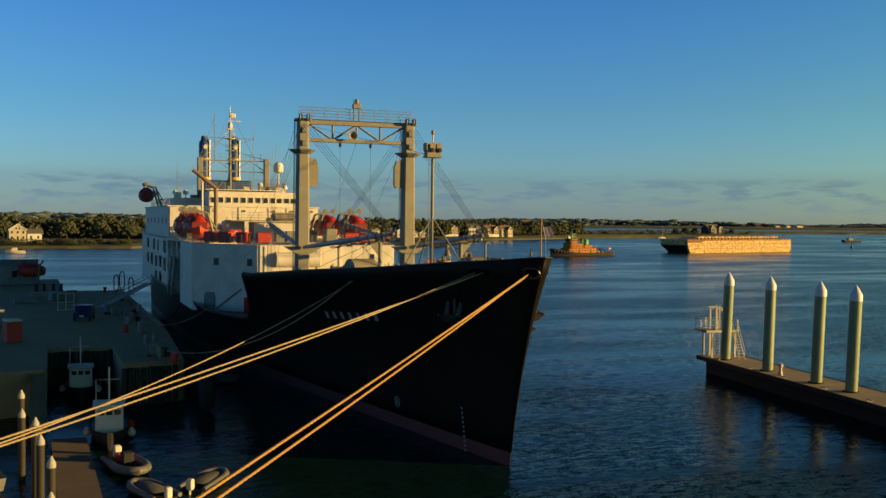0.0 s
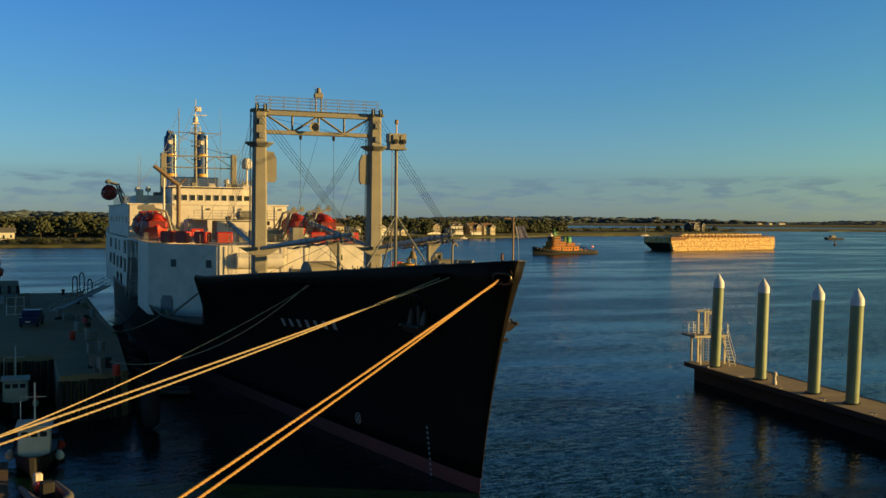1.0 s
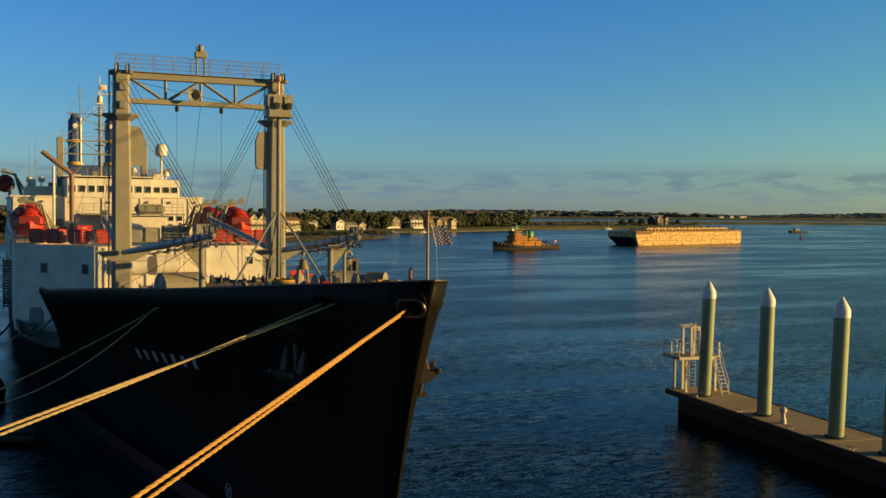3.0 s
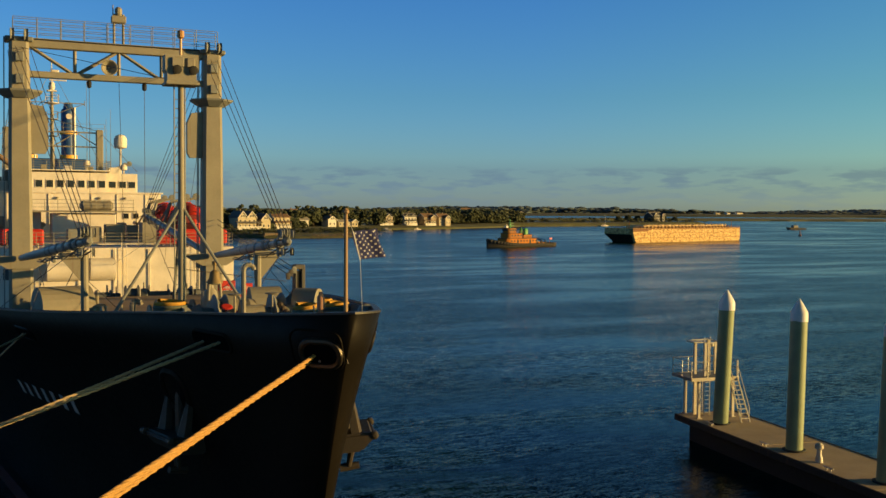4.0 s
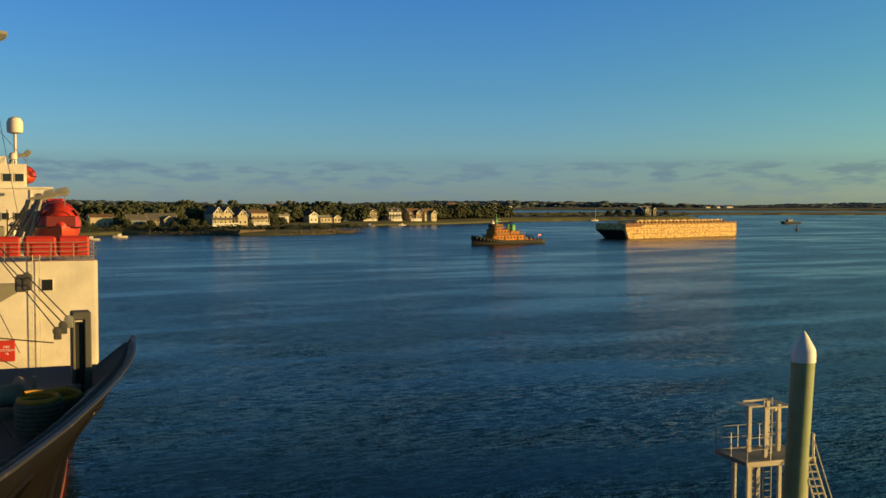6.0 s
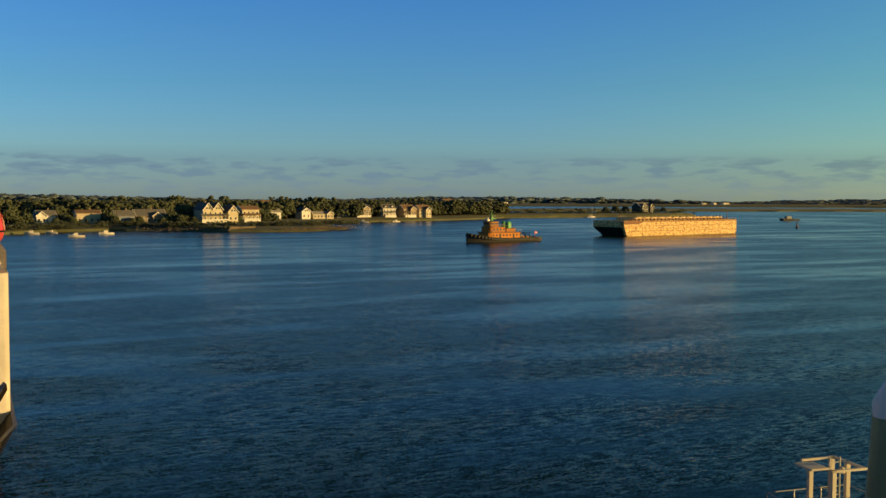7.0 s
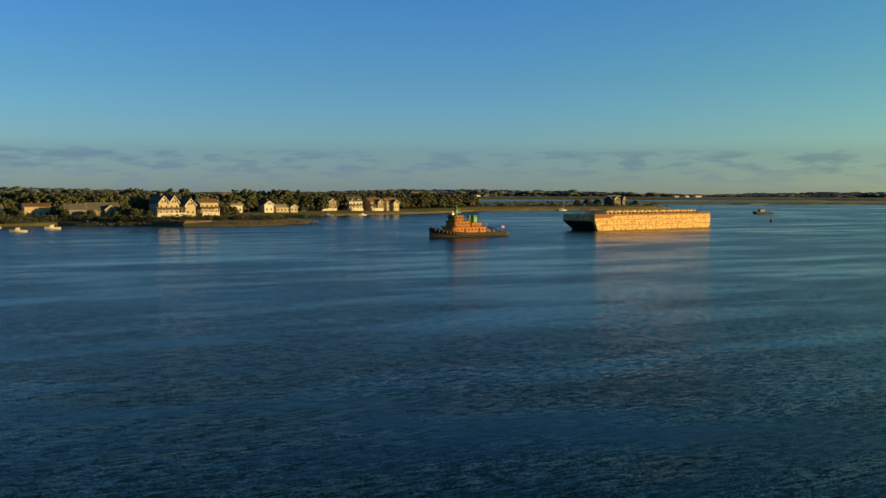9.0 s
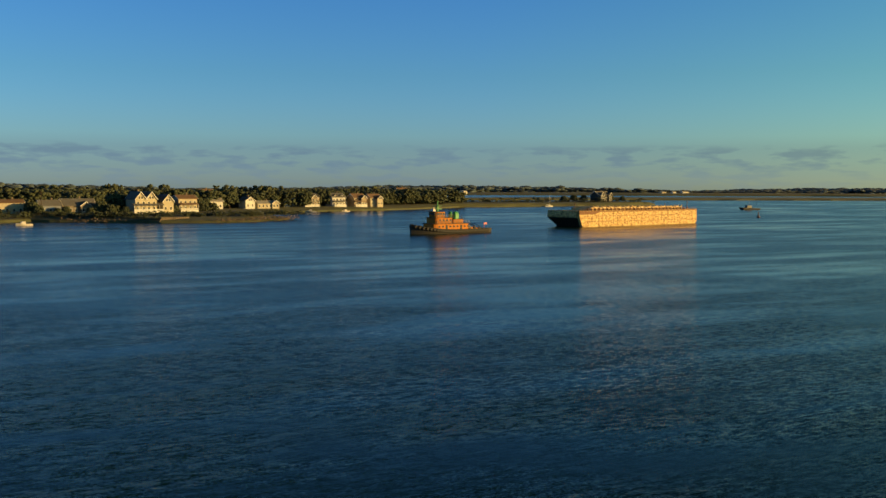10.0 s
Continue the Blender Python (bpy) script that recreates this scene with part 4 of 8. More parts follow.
lathe(bm, [(0.16, 0), (0.2, 0.1), (0.2, 0.4), (0.1, 0.5)], 10, pose(xm, KY, 26.1))
tube(bm, (xm - 0.3, KY, 26.1), (xm - 0.3, KY, 26.7), 0.03)
part("masthead_lamp", bm, M_BUFF, goal)
bm = B()
lathe(bm, [(0.12, 0.3), (0.16, 0), (0.3, -0.3), (0.46, -0.5), (0.4, -0.5), (0.1, -0.1)], 16, pose(xm - 0.6, KY - 0.4, 23.05), "Y")
part("horn", bm, M_BUFF, goal, "flared horn", True)
for q in (-1.6, 1.4):
    bm = B()
    lathe(bm, [(0.02, -0.45), (0.12, -0.4), (0.14, -0.1), (0.05, 0)], 8, pose(xm + q, KY, 22.4))
    part("hook_block", bm, M_BLACK, goal)

# booms with their blocks and topping lifts
TIPS = []
for kx, ty, tx, tz in ((KX[0], 16.8, -4.2, 14.1), (KX[1], 17.6, 3.3, 14.0), (KX[0], 59.0, -4.9, 14.7), (KX[1], 58.0, 3.6, 14.7)):
    heel, tip = Vector((kx, KY - 1.0 if ty < KY else KY + 1.0, 12.5)), Vector((tx, ty, tz))
    bm = B()
    tube(bm, heel, heel.lerp(tip, 0.5), 0.17, 0.23, 14)
    tube(bm, heel.lerp(tip, 0.5), tip, 0.23, 0.13, 14)
    boom = part("boom", bm, painted("boom_grey_paint", (0.3, 0.31, 0.3), 0.45, amount=0.35), goal, "grey steel cargo boom", True)
    bm = B()
    lathe(bm, [(0.12, -0.3), (0.19, -0.24), (0.19, -0.1), (0.15, -0.06), (0.15, 0.1), (0.08, 0.22)], 12, Matrix.Translation(tip) @ (tip - heel).to_track_quat("Z", "Y").to_matrix().to_4x4())
    for k in (-1, 1):
        lathe(bm, [(0.06, -0.05), (0.18, -0.04), (0.14, 0), (0.18, 0.04), (0.06, 0.05)], 12, Matrix.Translation(tip + Vector((0.22 * k, 0, 0.3))), "X")
        lathe(bm, [(0.06, -0.05), (0.17, -0.04), (0.13, 0), (0.17, 0.04), (0.06, 0.05)], 12, Matrix.Translation(tip + Vector((0.18 * k, 0, -0.4))), "X")
    part("tip_block", bm, M_GREY, boom)
    top = Vector((kx, KY + (-0.7 if ty < KY else 0.7), KT - 0.6))
    blockp = tip + (top - tip).normalized() * 0.75
    for k in range(4):
        o = Vector((0.16 * (k - 1.5), 0, 0))
        bm = B()
        tube(bm, blockp + o * 0.9, top + o * 2.2, 0.017, n=5)
        part("topping_lift", bm, M_WIRE, boom)
    bm = B()
    for k in (-1, 0, 1):
        lathe(bm, [(0.06, -0.05), (0.2, -0.045), (0.16, 0), (0.2, 0.045), (0.06, 0.05)], 12, Matrix.Translation(blockp + Vector((0.13 * k, 0, 0))), "X")
    box(bm, -0.24, 0.24, -0.05, 0.05, -0.32, 0.16, 0.03, Matrix.Translation(blockp))
    tube(bm, tip, blockp, 0.04)
    part("purchase_block", bm, M_GREY, boom)
    # rope falls and blocks lashed along the spar
    rl = random.Random(int(ty * 10))
    for k in range(6):
        c = heel.lerp(tip, 0.52 + 0.08 * k + rl.uniform(-0.02, 0.02))
        bm = B()
        lathe(bm, [(0.2, -0.12 - 0.2 * rl.random()), (0.25, -0.06), (0.24, 0.05), (0.21, 0.12 + 0.2 * rl.random())], 10, Matrix.Translation(c) @ (tip - heel).to_track_quat("Z", "Y").to_matrix().to_4x4())
        if k % 2:
            box(bm, -0.09, 0.09, -0.16, 0.16, -0.55, -0.22, 0.04, Matrix.Translation(c))
        part("lashing", bm, M_GREY, boom)
    bm = B()
    for q in (0.0, 0.09, -0.08):
        pipe_run(bm, [heel.lerp(tip, 0.35 + 0.065 * k) + Vector((q, 0, -0.28 - 0.09 * (k % 2) - abs(q))) for k in range(11)], 0.03, 5)
    part("fall_rope", bm, M_WIRE, boom)
    if ty < KY:
        c = heel.lerp(tip, 0.83)
        z, sx = dz(c.y), -1 if kx < 0 else 1
        c.x += 0.45 if kx < 0 else -0.55
        bm = B()
        tube(bm, (c.x, c.y, z), (c.x, c.y, c.z - 0.4), 0.16, 0.14, 10)
        box(bm, c.x - 0.28, c.x + 0.28, c.y - 0.2, c.y + 0.2, z, z + 0.1, 0.02)
        prism(bm, [(c.x - sx * 0.15, c.z - 0.26), (c.x + sx * 0.95, c.z - 0.26), (c.x + sx * 0.95, c.z - 0.42), (c.x + sx * 0.12, c.z - 1.45), (c.x - sx * 0.15, c.z - 1.45)], c.y - 0.07, c.y + 0.07, "xz")
        sub("boom_crutch", bm, M_BUFF, None, "buff boom crutch with a triangular gusset")
    bm = B()
    for q in (-0.5, 0.5):
        tube(bm, tip, (heel.x + q * 3, KY + (2 if ty > KY else -3), dz(36) + 0.6), 0.018, n=4)
        tube(bm, heel.lerp(tip, 0.6), (tip.x + q * 4, tip.y + 4, dz(20) + 0.4), 0.015, n=4)
    part("guy_wire", bm, M_WIRE, boom)
for a, b in (((KX[0], KY, 24), (-7.5, 64, 12.2)), ((KX[1], KY, 24), (7.5, 64, 12.2)), ((KX[0], KY, 24), (-0.8, 17.6, 20)), 
             ((xm - 1.6, KY, 22), (xm - 1.6, KY, 12)), ((xm + 1.4, KY, 22), (xm + 1.4, KY, 12)), ((xm, KY, 22.5), (xm + 3, 62, 13))):
    bm = B()
    tube(bm, a, b, 0.014, n=4)
    part("stay_wire", bm, M_WIRE, goal)

# port side davit crane, signs, cable boxes
dav = new("davit_crane")
dav.parent = ship
dav["label"] = "dark grey davit with sheave blocks"
bm = B()
box(bm, 7.2, 7.3, 30.0, 30.6, 9.3, 12.2, 0.03)
box(bm, 7.55, 7.75, 30.0, 30.6, 9.3, 12.2, 0.03)
box(bm, 7.2, 7.75, 30.0, 30.6, 12.1, 12.35, 0.04)
box(bm, 7.5, 7.8, 29.9, 30.7, 9.3, 10.2, 0.03)
part("column", bm, painted("dark_davit_paint", (0.09, 0.088, 0.08), 0.6, amount=0.6), dav)
bm = B()
box(bm, 7.32, 7.53, 30.1, 30.55, 9.4, 12.0)
part("counterweight", bm, M_BLACK, dav)
for k in range(3):
    bm = B()
    lathe(bm, [(0.05, -0.06), (0.13, -0.05), (0.1, 0), (0.13, 0.05), (0.05, 0.06)], 12, pose(7.12 - k * 0.16, 29.9, 12.15 - 0.16 * k), "Y")
    box(bm, 7.12 - k * 0.16 - 0.09, 7.12 - k * 0.16 + 0.12, 29.92, 30.05, 11.9 - 0.16 * k, 12.25 - 0.16 * k, 0.02)
    part("sheave", bm, M_WIRE if k else M_GREY, dav)
bm = B()
for a, b in (((7.1, 29.9, 12.2), (4.9, 38.3, 14.6)), ((7.0, 29.9, 12.0), (4.9, 38.3, 14.3)), ((6.8, 29.9, 11.85), (5.2, 38.0, 13.9)), ((6.7, 29.9, 11.5), (0.8, 30.5, 12.3))):
    tube(bm, a, b, 0.02, n=5)
part("fall_wire", bm, M_WIRE, dav)
for k, z in ((0.42, 13.05), (0.5, 12.95)):
    bm = B()
    box(bm, -0.16, 0.16, -0.1, 0.1, -0.3, 0.22, 0.05, pose(7.05 - 2.1 * k, 29.9 + 8.4 * k, z))
    lathe(bm, [(0.05, -0.13), (0.15, -0.12), (0.15, 0.12), (0.05, 0.13)], 10, pose(7.05 - 2.1 * k, 29.9 + 8.4 * k, z + 0.12), "Y")
    part("hanging_block", bm, M_WIRE, dav)


def text_mesh(words, size, m, mat, parent, name="lettering"):
    cu = bpy.data.curves.new(name, "FONT")
    cu.body, cu.size, cu.align_x, cu.align_y, cu.extrude, cu.space_line = words, size, "CENTER", "CENTER", 0.004, 0.95
    tmp = bpy.data.objects.new(name, cu)
    scene.collection.objects.link(tmp)
    me = bpy.data.meshes.new_from_object(tmp.evaluated_get(bpy.context.evaluated_depsgraph_get()))
    bpy.data.objects.remove(tmp)
    me.materials.clear()
    me.materials.append(mat)
    ob = new(name, me)
    ob.parent = parent
    ob.matrix_local = m
    return ob


M_LETTER = plain("white_lettering", (0.8, 0.8, 0.78), 0.6)
for x, y, w, h, z, size in ((3.4, 29.0, 0.86, 1.05, 10.62, 0.185), (5.55, 33.5, 0.5, 0.62, 10.55, 0.11), (-4.6, 82.0, 1.5, 1.1, 12.5, 0.27)):
    bm = B()
    box(bm, x - w / 2, x + w / 2, y, y + 0.12, z - 0.05, z + h, 0.02)
    s = sub("fire_station_sign", bm, M_RED, None, "red fire station board with white lettering")
    text_mesh("FIRE\nSTATION\n16", size, pose(x, y - 0.004, z + h * 0.5, 90, 0, 0), M_LETTER, s)
bm = B()
box(bm, 4.55, 5.2, 33.4, 33.8, 10.0, 10.62, 0.04)
fb = sub("hose_box", bm, M_RED, None, "red fire hose box")
bm = B()
box(bm, 4.75, 5.0, 33.38, 33.4, 10.2, 10.4)
part("hose_label", bm, M_LETTER, fb)

# ---- deckhouses ----


def storey(name, outline, z0, z1, mat, label="", parent=None):
    bm = B()
    prism(bm, outline, z0, z1, "xy")
    bmesh.ops.bevel(bm, geom=[e for e in bm.edges if abs(e.verts[0].co.z - e.verts[1].co.z) > 0.5], offset=0.18, segments=2, affect="EDGES")
    return part(name, bm, mat, parent or ship, label)


F1 = [(-5.2, 63.2), (11.5, 63.2), (11.5, 84), (-11.7, 84), (-11.7, 71.5)]
h1 = storey("deckhouse", F1, 3.9, DECK1, M_WHITE, "white lower deckhouse with slanted corners")
h2 = storey("deckhouse", [(-8.2, 84.2), (8.2, 84.2), (8.2, 102), (-8.2, 102)], 3.9, DECK1, M_WHITE, "white deckhouse between the boat decks")
h4 = storey("deckhouse", [(-11.4, 101), (11.4, 101), (11.4, 141), (-11.4, 141)], DECK1 + 0.15, 16.9, M_WHITE, "white accommodation block under the bridge")
h5 = storey("wheelhouse", [(-4.9, 106), (5.9, 106), (5.9, 107.5), (9.6, 107.5), (9.6, 117), (-4.9, 117)], 16.95, 19.3, M_WHITE, "white wheelhouse with a row of square windows")
storey("deckhouse", [(-9.4, 111.5), (-5.0, 111.5), (-5.0, 126), (-9.4, 126)], 16.96, 18.3, M_WHITE, "low grey-white house beside the wheelhouse")
bm = B()
box(bm, -11.6, 11.6, 100.8, 141, 16.78, 16.95)
sub("deck_edge", bm, M_WHITE)
for x0, x1, y0, y1, z in ((-5.3, 6.3, 105.7, 117.3, 19.5), (-11.5, 11.45, 70.5, 102, DECK1)):
    bm = B()
    box(bm, x0, x1, y0, y1, z, z + 0.12)
    sub("roof_edge", bm, M_WHITE)

# boat deck over the after side: an open recess forward, plated aft with large openings
for side in (-1, 1):
    for z in (6.6, 9.3, DECK1):
        bm = B()
        box(bm, side * 8.2, side * 11.6, 86, 146, z - 0.15, z)
        sub("gallery_deck", bm, M_WHITE)
    for y in (89.5, 96.5):
        bm = B()
        box(bm, side * 11.55, side * 11.3, y, y + 0.4, 4.0, DECK1, 0.03)
        sub("gallery_pillar", bm, M_WHITE)
    bm = B()
    for z in (4.9, 6.6, 9.3):
        railing(bm, [(side * 11.5, 86, z), (side * 11.5, 101, z)], 1.0, 2.0, 0.03, 3)
    sub("gallery_rail", bm, M_WHITE)
    # side plating in columns and lintels that leave the openings free
    cuts = ((101, 103.2, ()), (103.2, 107.5, ((6.9, 8.9), (9.7, 11.5))), (107.5, 110.0, ()), (110.0, 114.5, ((4.9, 6.4), (7.2, 9.0))), (114.5, 117.0, ((9.8, 11.4),)),
            (117.0, 121.0, ((4.9, 6.3), (7.0, 8.8))), (121.0, 124.5, ((9.7, 11.5),)), (124.5, 129.0, ((7.0, 9.0),)), (129.0, 132.0, ()), (132.0, 136.5, ((7.1, 8.8), (9.8, 11.4))), (136.5, 146.0, ()))
    for y0, y1, holes in cuts:
        bm, z = B(), 4.0
        for a, b in holes + ((DECK1, DECK1),):
            box(bm, side * 11.55, side * 11.35, y0, y1, z, a - 0.01)
            z = b
        sub("side_plating", bm, M_WHITE, None, "white side plating with large dark openings")
# added to block the low sun from the quay; stands in for deck gear
bm = B()
box(bm, -4.5, 4.5, 49.5, 60.5, 3.9, 8.3, 0.1)
mh = sub("mast_house", bm, M_BUFF, None, "buff winch house between the hatches, added to block low sun")
for x in (-2.6, 0.2, 2.8):
    bm = B()
    lathe(bm, [(0.35, -0.5), (0.6, -0.48), (0.4, -0.4), (0.4, 0.4), (0.6, 0.48), (0.35, 0.5)], 14, pose(x, 50.6, 8.95), "X")
    box(bm, x - 0.6, x + 0.6, 50.2, 51.0, 8.3, 8.55)
    part("cargo_winch", bm, M_GREY, mh)
h3 = storey("deckhouse", [(-8.2, 102.2), (8.2, 102.2), (8.2, 146), (-8.2, 146)], 3.9, DECK1, M_WHITE, "white after deckhouse behind open galleries")
bm = B()
box(bm, -11.5, 11.5, 146, 147, 3.9, 13.0, 0.1)
sub("deckhouse_end", bm, M_WHITE)


def window(parent, m, w=0.75, h=0.75, frame=0.07):
    bm = B()
    box(bm, -w / 2 - frame, w / 2 + frame, -0.03, 0.05, -h / 2 - frame, h / 2 + frame, 0.02, m)
    f = part("window", bm, M_WHITE, parent)
    bm = B()
    box(bm, -w / 2, w / 2, -0.045, -0.035, -h / 2, h / 2, 0, m)
    part("pane", bm, M_GLASS, f)
    return f


for i in range(9):
    window(h5, pose(-4.1 + i * 1.17, 105.95, 17.95), 0.72, 0.82)
for x in (6.6, 7.8, 8.9):
    window(h5, pose(x, 107.45, 17.95), 0.8, 0.75)
for x in (-9.5, -7.6, 7.4, 8.5, 2.0):
    window(h4, pose(x, 100.95, 14.2), 0.6, 0.6)
for u, z in ((0.12, 9.95), (0.62, 9.9)):
    p = Vector((-5.2, 63.2, 0)).lerp(Vector((-11.7, 71.5, 0)), u)
    window(h1, pose(p.x - 0.04, p.y - 0.03, z, 0, 0, math.degrees(math.atan2(-8.3, 6.5))), 0.8, 0.85)
window(h1, pose(8.6, 63.16, 10.6), 0.6, 0.65)
for y in (90, 92.5, 105, 109, 115, 121, 127, 133):
    for z in (5.6, 8.1, 10.6):
        window(h3 if y > 102 else h2, pose(-8.25, y, z, 0, 0, -90), 0.9, 1.0)
for y in (104, 110, 116, 122, 128, 134):
    window(h4, pose(-11.45, y, 14.6, 0, 0, -90), 0.7, 0.8)
# arched door and lit lamp niche on the slanted wall
p = Vector((-5.2, 63.2, 0)).lerp(Vector((-11.7, 71.5, 0)), 0.72)
md = pose(p.x - 0.04, p.y - 0.03, 4.0, 0, 0, math.degrees(math.atan2(-8.3, 6.5)))
bm = B()
prism(bm, [(-0.9, 0.1), (0.9, 0.1), (0.9, 1.7), (0.6, 2.2), (-0.6, 2.2), (-0.9, 1.7)], -0.05, 0.02, "xz")
bmesh.ops.transform(bm, matrix=md, verts=bm.verts)
part("door", bm, M_GREY, h1, "arched grey weather door")
bm = B()
box(bm, -7.0, -6.4, 62.2, 62.5, 4.2, 6.0, 0.04)
sub("hose_cabinet", bm, M_RED, None, "dark red hose cabinet")
bm = B()
tube(bm, (-10.6, 63.6, 4.2), (-7.6, 60.6, 7.1), 0.16, 0.1, 8)
tube(bm, (-10.6, 63.6, 4.0), (-10.6, 63.6, 5.0), 0.2)
sub("deck_crane", bm, M_BUFF, None, "small buff deck crane with a slanted jib")
# half-round casings across the front of the house
for CX0, CX1 in ((-3.2, -0.9), (0.0, 1.9)):
    bm = B()
    prism(bm, [(63.2, 9.4)] + [(63.2 - 0.9 * math.sin(radians(a)), 10.3 - 0.9 * math.cos(radians(a))) for a in range(0, 181, 15)] + [(63.2, 11.2)], CX0, CX1, "yz")
    part("casing", bm, M_WHITE, h1, "white half-round casing", True)
for x in (-3.6, 2.6, 8.0):
    bm = B()
    y = 63.15
    for q in (-0.2, 0.2):
        tube(bm, (x + q, y - 0.12, 4.5), (x + q, y - 0.12, 12.4), 0.025, n=5)
    for k in range(22):
        tube(bm, (x - 0.2, y - 0.12, 4.8 + 0.35 * k), (x + 0.2, y - 0.12, 4.8 + 0.35 * k), 0.016, n=4)
    part("ladder", bm, M_WHITE, h1)
for run, gap in (([(-11.6, 84, DECK1 + 0.12), (-11.6, 71.6, DECK1 + 0.12), (-5.2, 63.4, DECK1 + 0.12), (11.4, 63.4, DECK1 + 0.02), (11.4, 84, DECK1 + 0.02)], 1.3),
                 ([(-11.3, 101, 16.95), (-11.3, 130, 16.95)], 2.0), ([(-5.2, 105.8, 19.62), (6.2, 105.8, 19.62), (6.2, 117, 19.62)], 1.5)):
    bm = B()
    railing(bm, run, 1.1, gap, 0.03, 4)
    sub("railing", bm, M_BUFF, None, "open pipe railing on the house top")
# gear on the boat deck
for x0, x1, y0, y1, z1, mt in ((-1.5, 4.6, 86, 90, 14.6, M_WHITE), (-5.0, -2.4, 88, 92, 14.7, M_WHITE), (4.9, 6.0, 80, 82, 13.5, M_BUFF), (0.5, 2.0, 74, 75.4, 13.5, M_BUFF), (2.3, 4.0, 74, 75.4, 13.7, M_BUFF), (5.2, 6.6, 72, 74, 13.9, M_BUFF), (-0.9, 0.2, 74, 75.4, 13.3, M_GREY)):
    bm = B()
    box(bm, x0, x1, y0, y1, DECK1, z1, 0.08)
    sub("deck_house_box", bm, mt)
bm = B()
box(bm, -4.8, 6.4, 85.0, 91.0, 14.7, 14.85)
railing(bm, [(-4.6, 85.1, 14.85), (6.2, 85.1, 14.85)], 1.1, 1.2, 0.03, 3)
box(bm, 1.2, 4.4, 86, 88, 14.85, 15.9, 0.3)
sub("upper_platform", bm, M_BUFF, None, "railed platform with covered gear")

rb = random.Random(63)
for k in range(16):
    x, y = rb.uniform(-8.5, 8.5), rb.uniform(86, 99)
    bm = B()
    if k % 3 == 0:
        h = rb.uniform(0.8, 1.6)
        lathe(bm, [(0.16, 0), (0.16, h), (0.34, h + 0.05), (0.36, h + 0.3), (0.15, h + 0.45)], 12, pose(x, y, DECK1 + 0.12))
        sub("mushroom_vent", bm, M_WHITE, None, "", True)
    elif k % 3 == 1:
        w = rb.uniform(0.3, 0.8)
        box(bm, x - w, x + w, y - 0.4, y + 0.4, DECK1 + 0.12, DECK1 + rb.uniform(0.8, 1.6), 0.05)
        sub("deck_locker", bm, M_BUFF)
    else:
        tube(bm, (x, y, DECK1), (x, y, DECK1 + rb.uniform(2.0, 4.0)), 0.06, 0.05, 7)
        tube(bm, (x, y, DECK1 + 2.0), (x + 0.7, y, DECK1 + 2.4), 0.05, 0.04, 6)
        sub("lamp_pole", bm, M_BUFF)
# dark slatted vents, pipes and lamps on the house fronts
for x, z, w, h in ((-3.0, 6.2, 0.8, 0.9), (0.4, 6.0, 0.9, 1.6), (3.4, 6.4, 0.8, 0.8)):
    bm = B()
    box(bm, x - w / 2, x + w / 2, 63.1, 63.22, z - h / 2, z + h / 2, 0.02)
    vt = part("vent_grille", bm, M_GREY, h1)
    for q in range(5):
        bm = B()
        box(bm, x - w / 2 + 0.05, x + w / 2 - 0.05, 63.06, 63.1, z - h / 2 + 0.1 + q * (h - 0.2) / 5, z - h / 2 + 0.15 + q * (h - 0.2) / 5)
        part("slat", bm, M_WHITE, vt)
for x in (-4.4, -0.8, 1.9, 4.6):
    bm = B()
    tube(bm, (x, 63.08, 4.2), (x, 63.08, 11.9), 0.05, n=6)
    part("downpipe", bm, M_WHITE, h1)
for x in (-8.8, -5.4, -1.0, 3.6, 6.4, 9.6):
    bm = B()
    tube(bm, (x, 100.92, 12.6), (x, 100.92, 16.7), 0.05, n=6)
    part("downpipe", bm, M_WHITE, h4)
    bm = B()
    lathe(bm, [(0.05, 0), (0.16, 0.05), (0.16, 0.2), (0.05, 0.28)], 8, pose(x + 0.9, 100.85, 16.1))
    part("deck_lamp", bm, M_BUFF, h4)
for x in (-6.0, -3.4, 4.0):
    bm = B()
    prism(bm, [(x - 0.45, 12.2), (x + 0.45, 12.2), (x + 0.45, 13.9), (x + 0.3, 14.15), (x - 0.3, 14.15), (x - 0.45, 13.9)], 100.9, 100.98, "xz")
    part("door", bm, M_GREY, h4, "grey weather door")
# lifeboats on their davits


M_LBOAT_DARK = painted("dark_red_fitting", (0.2, 0.02, 0.015), 0.5, amount=0.4)


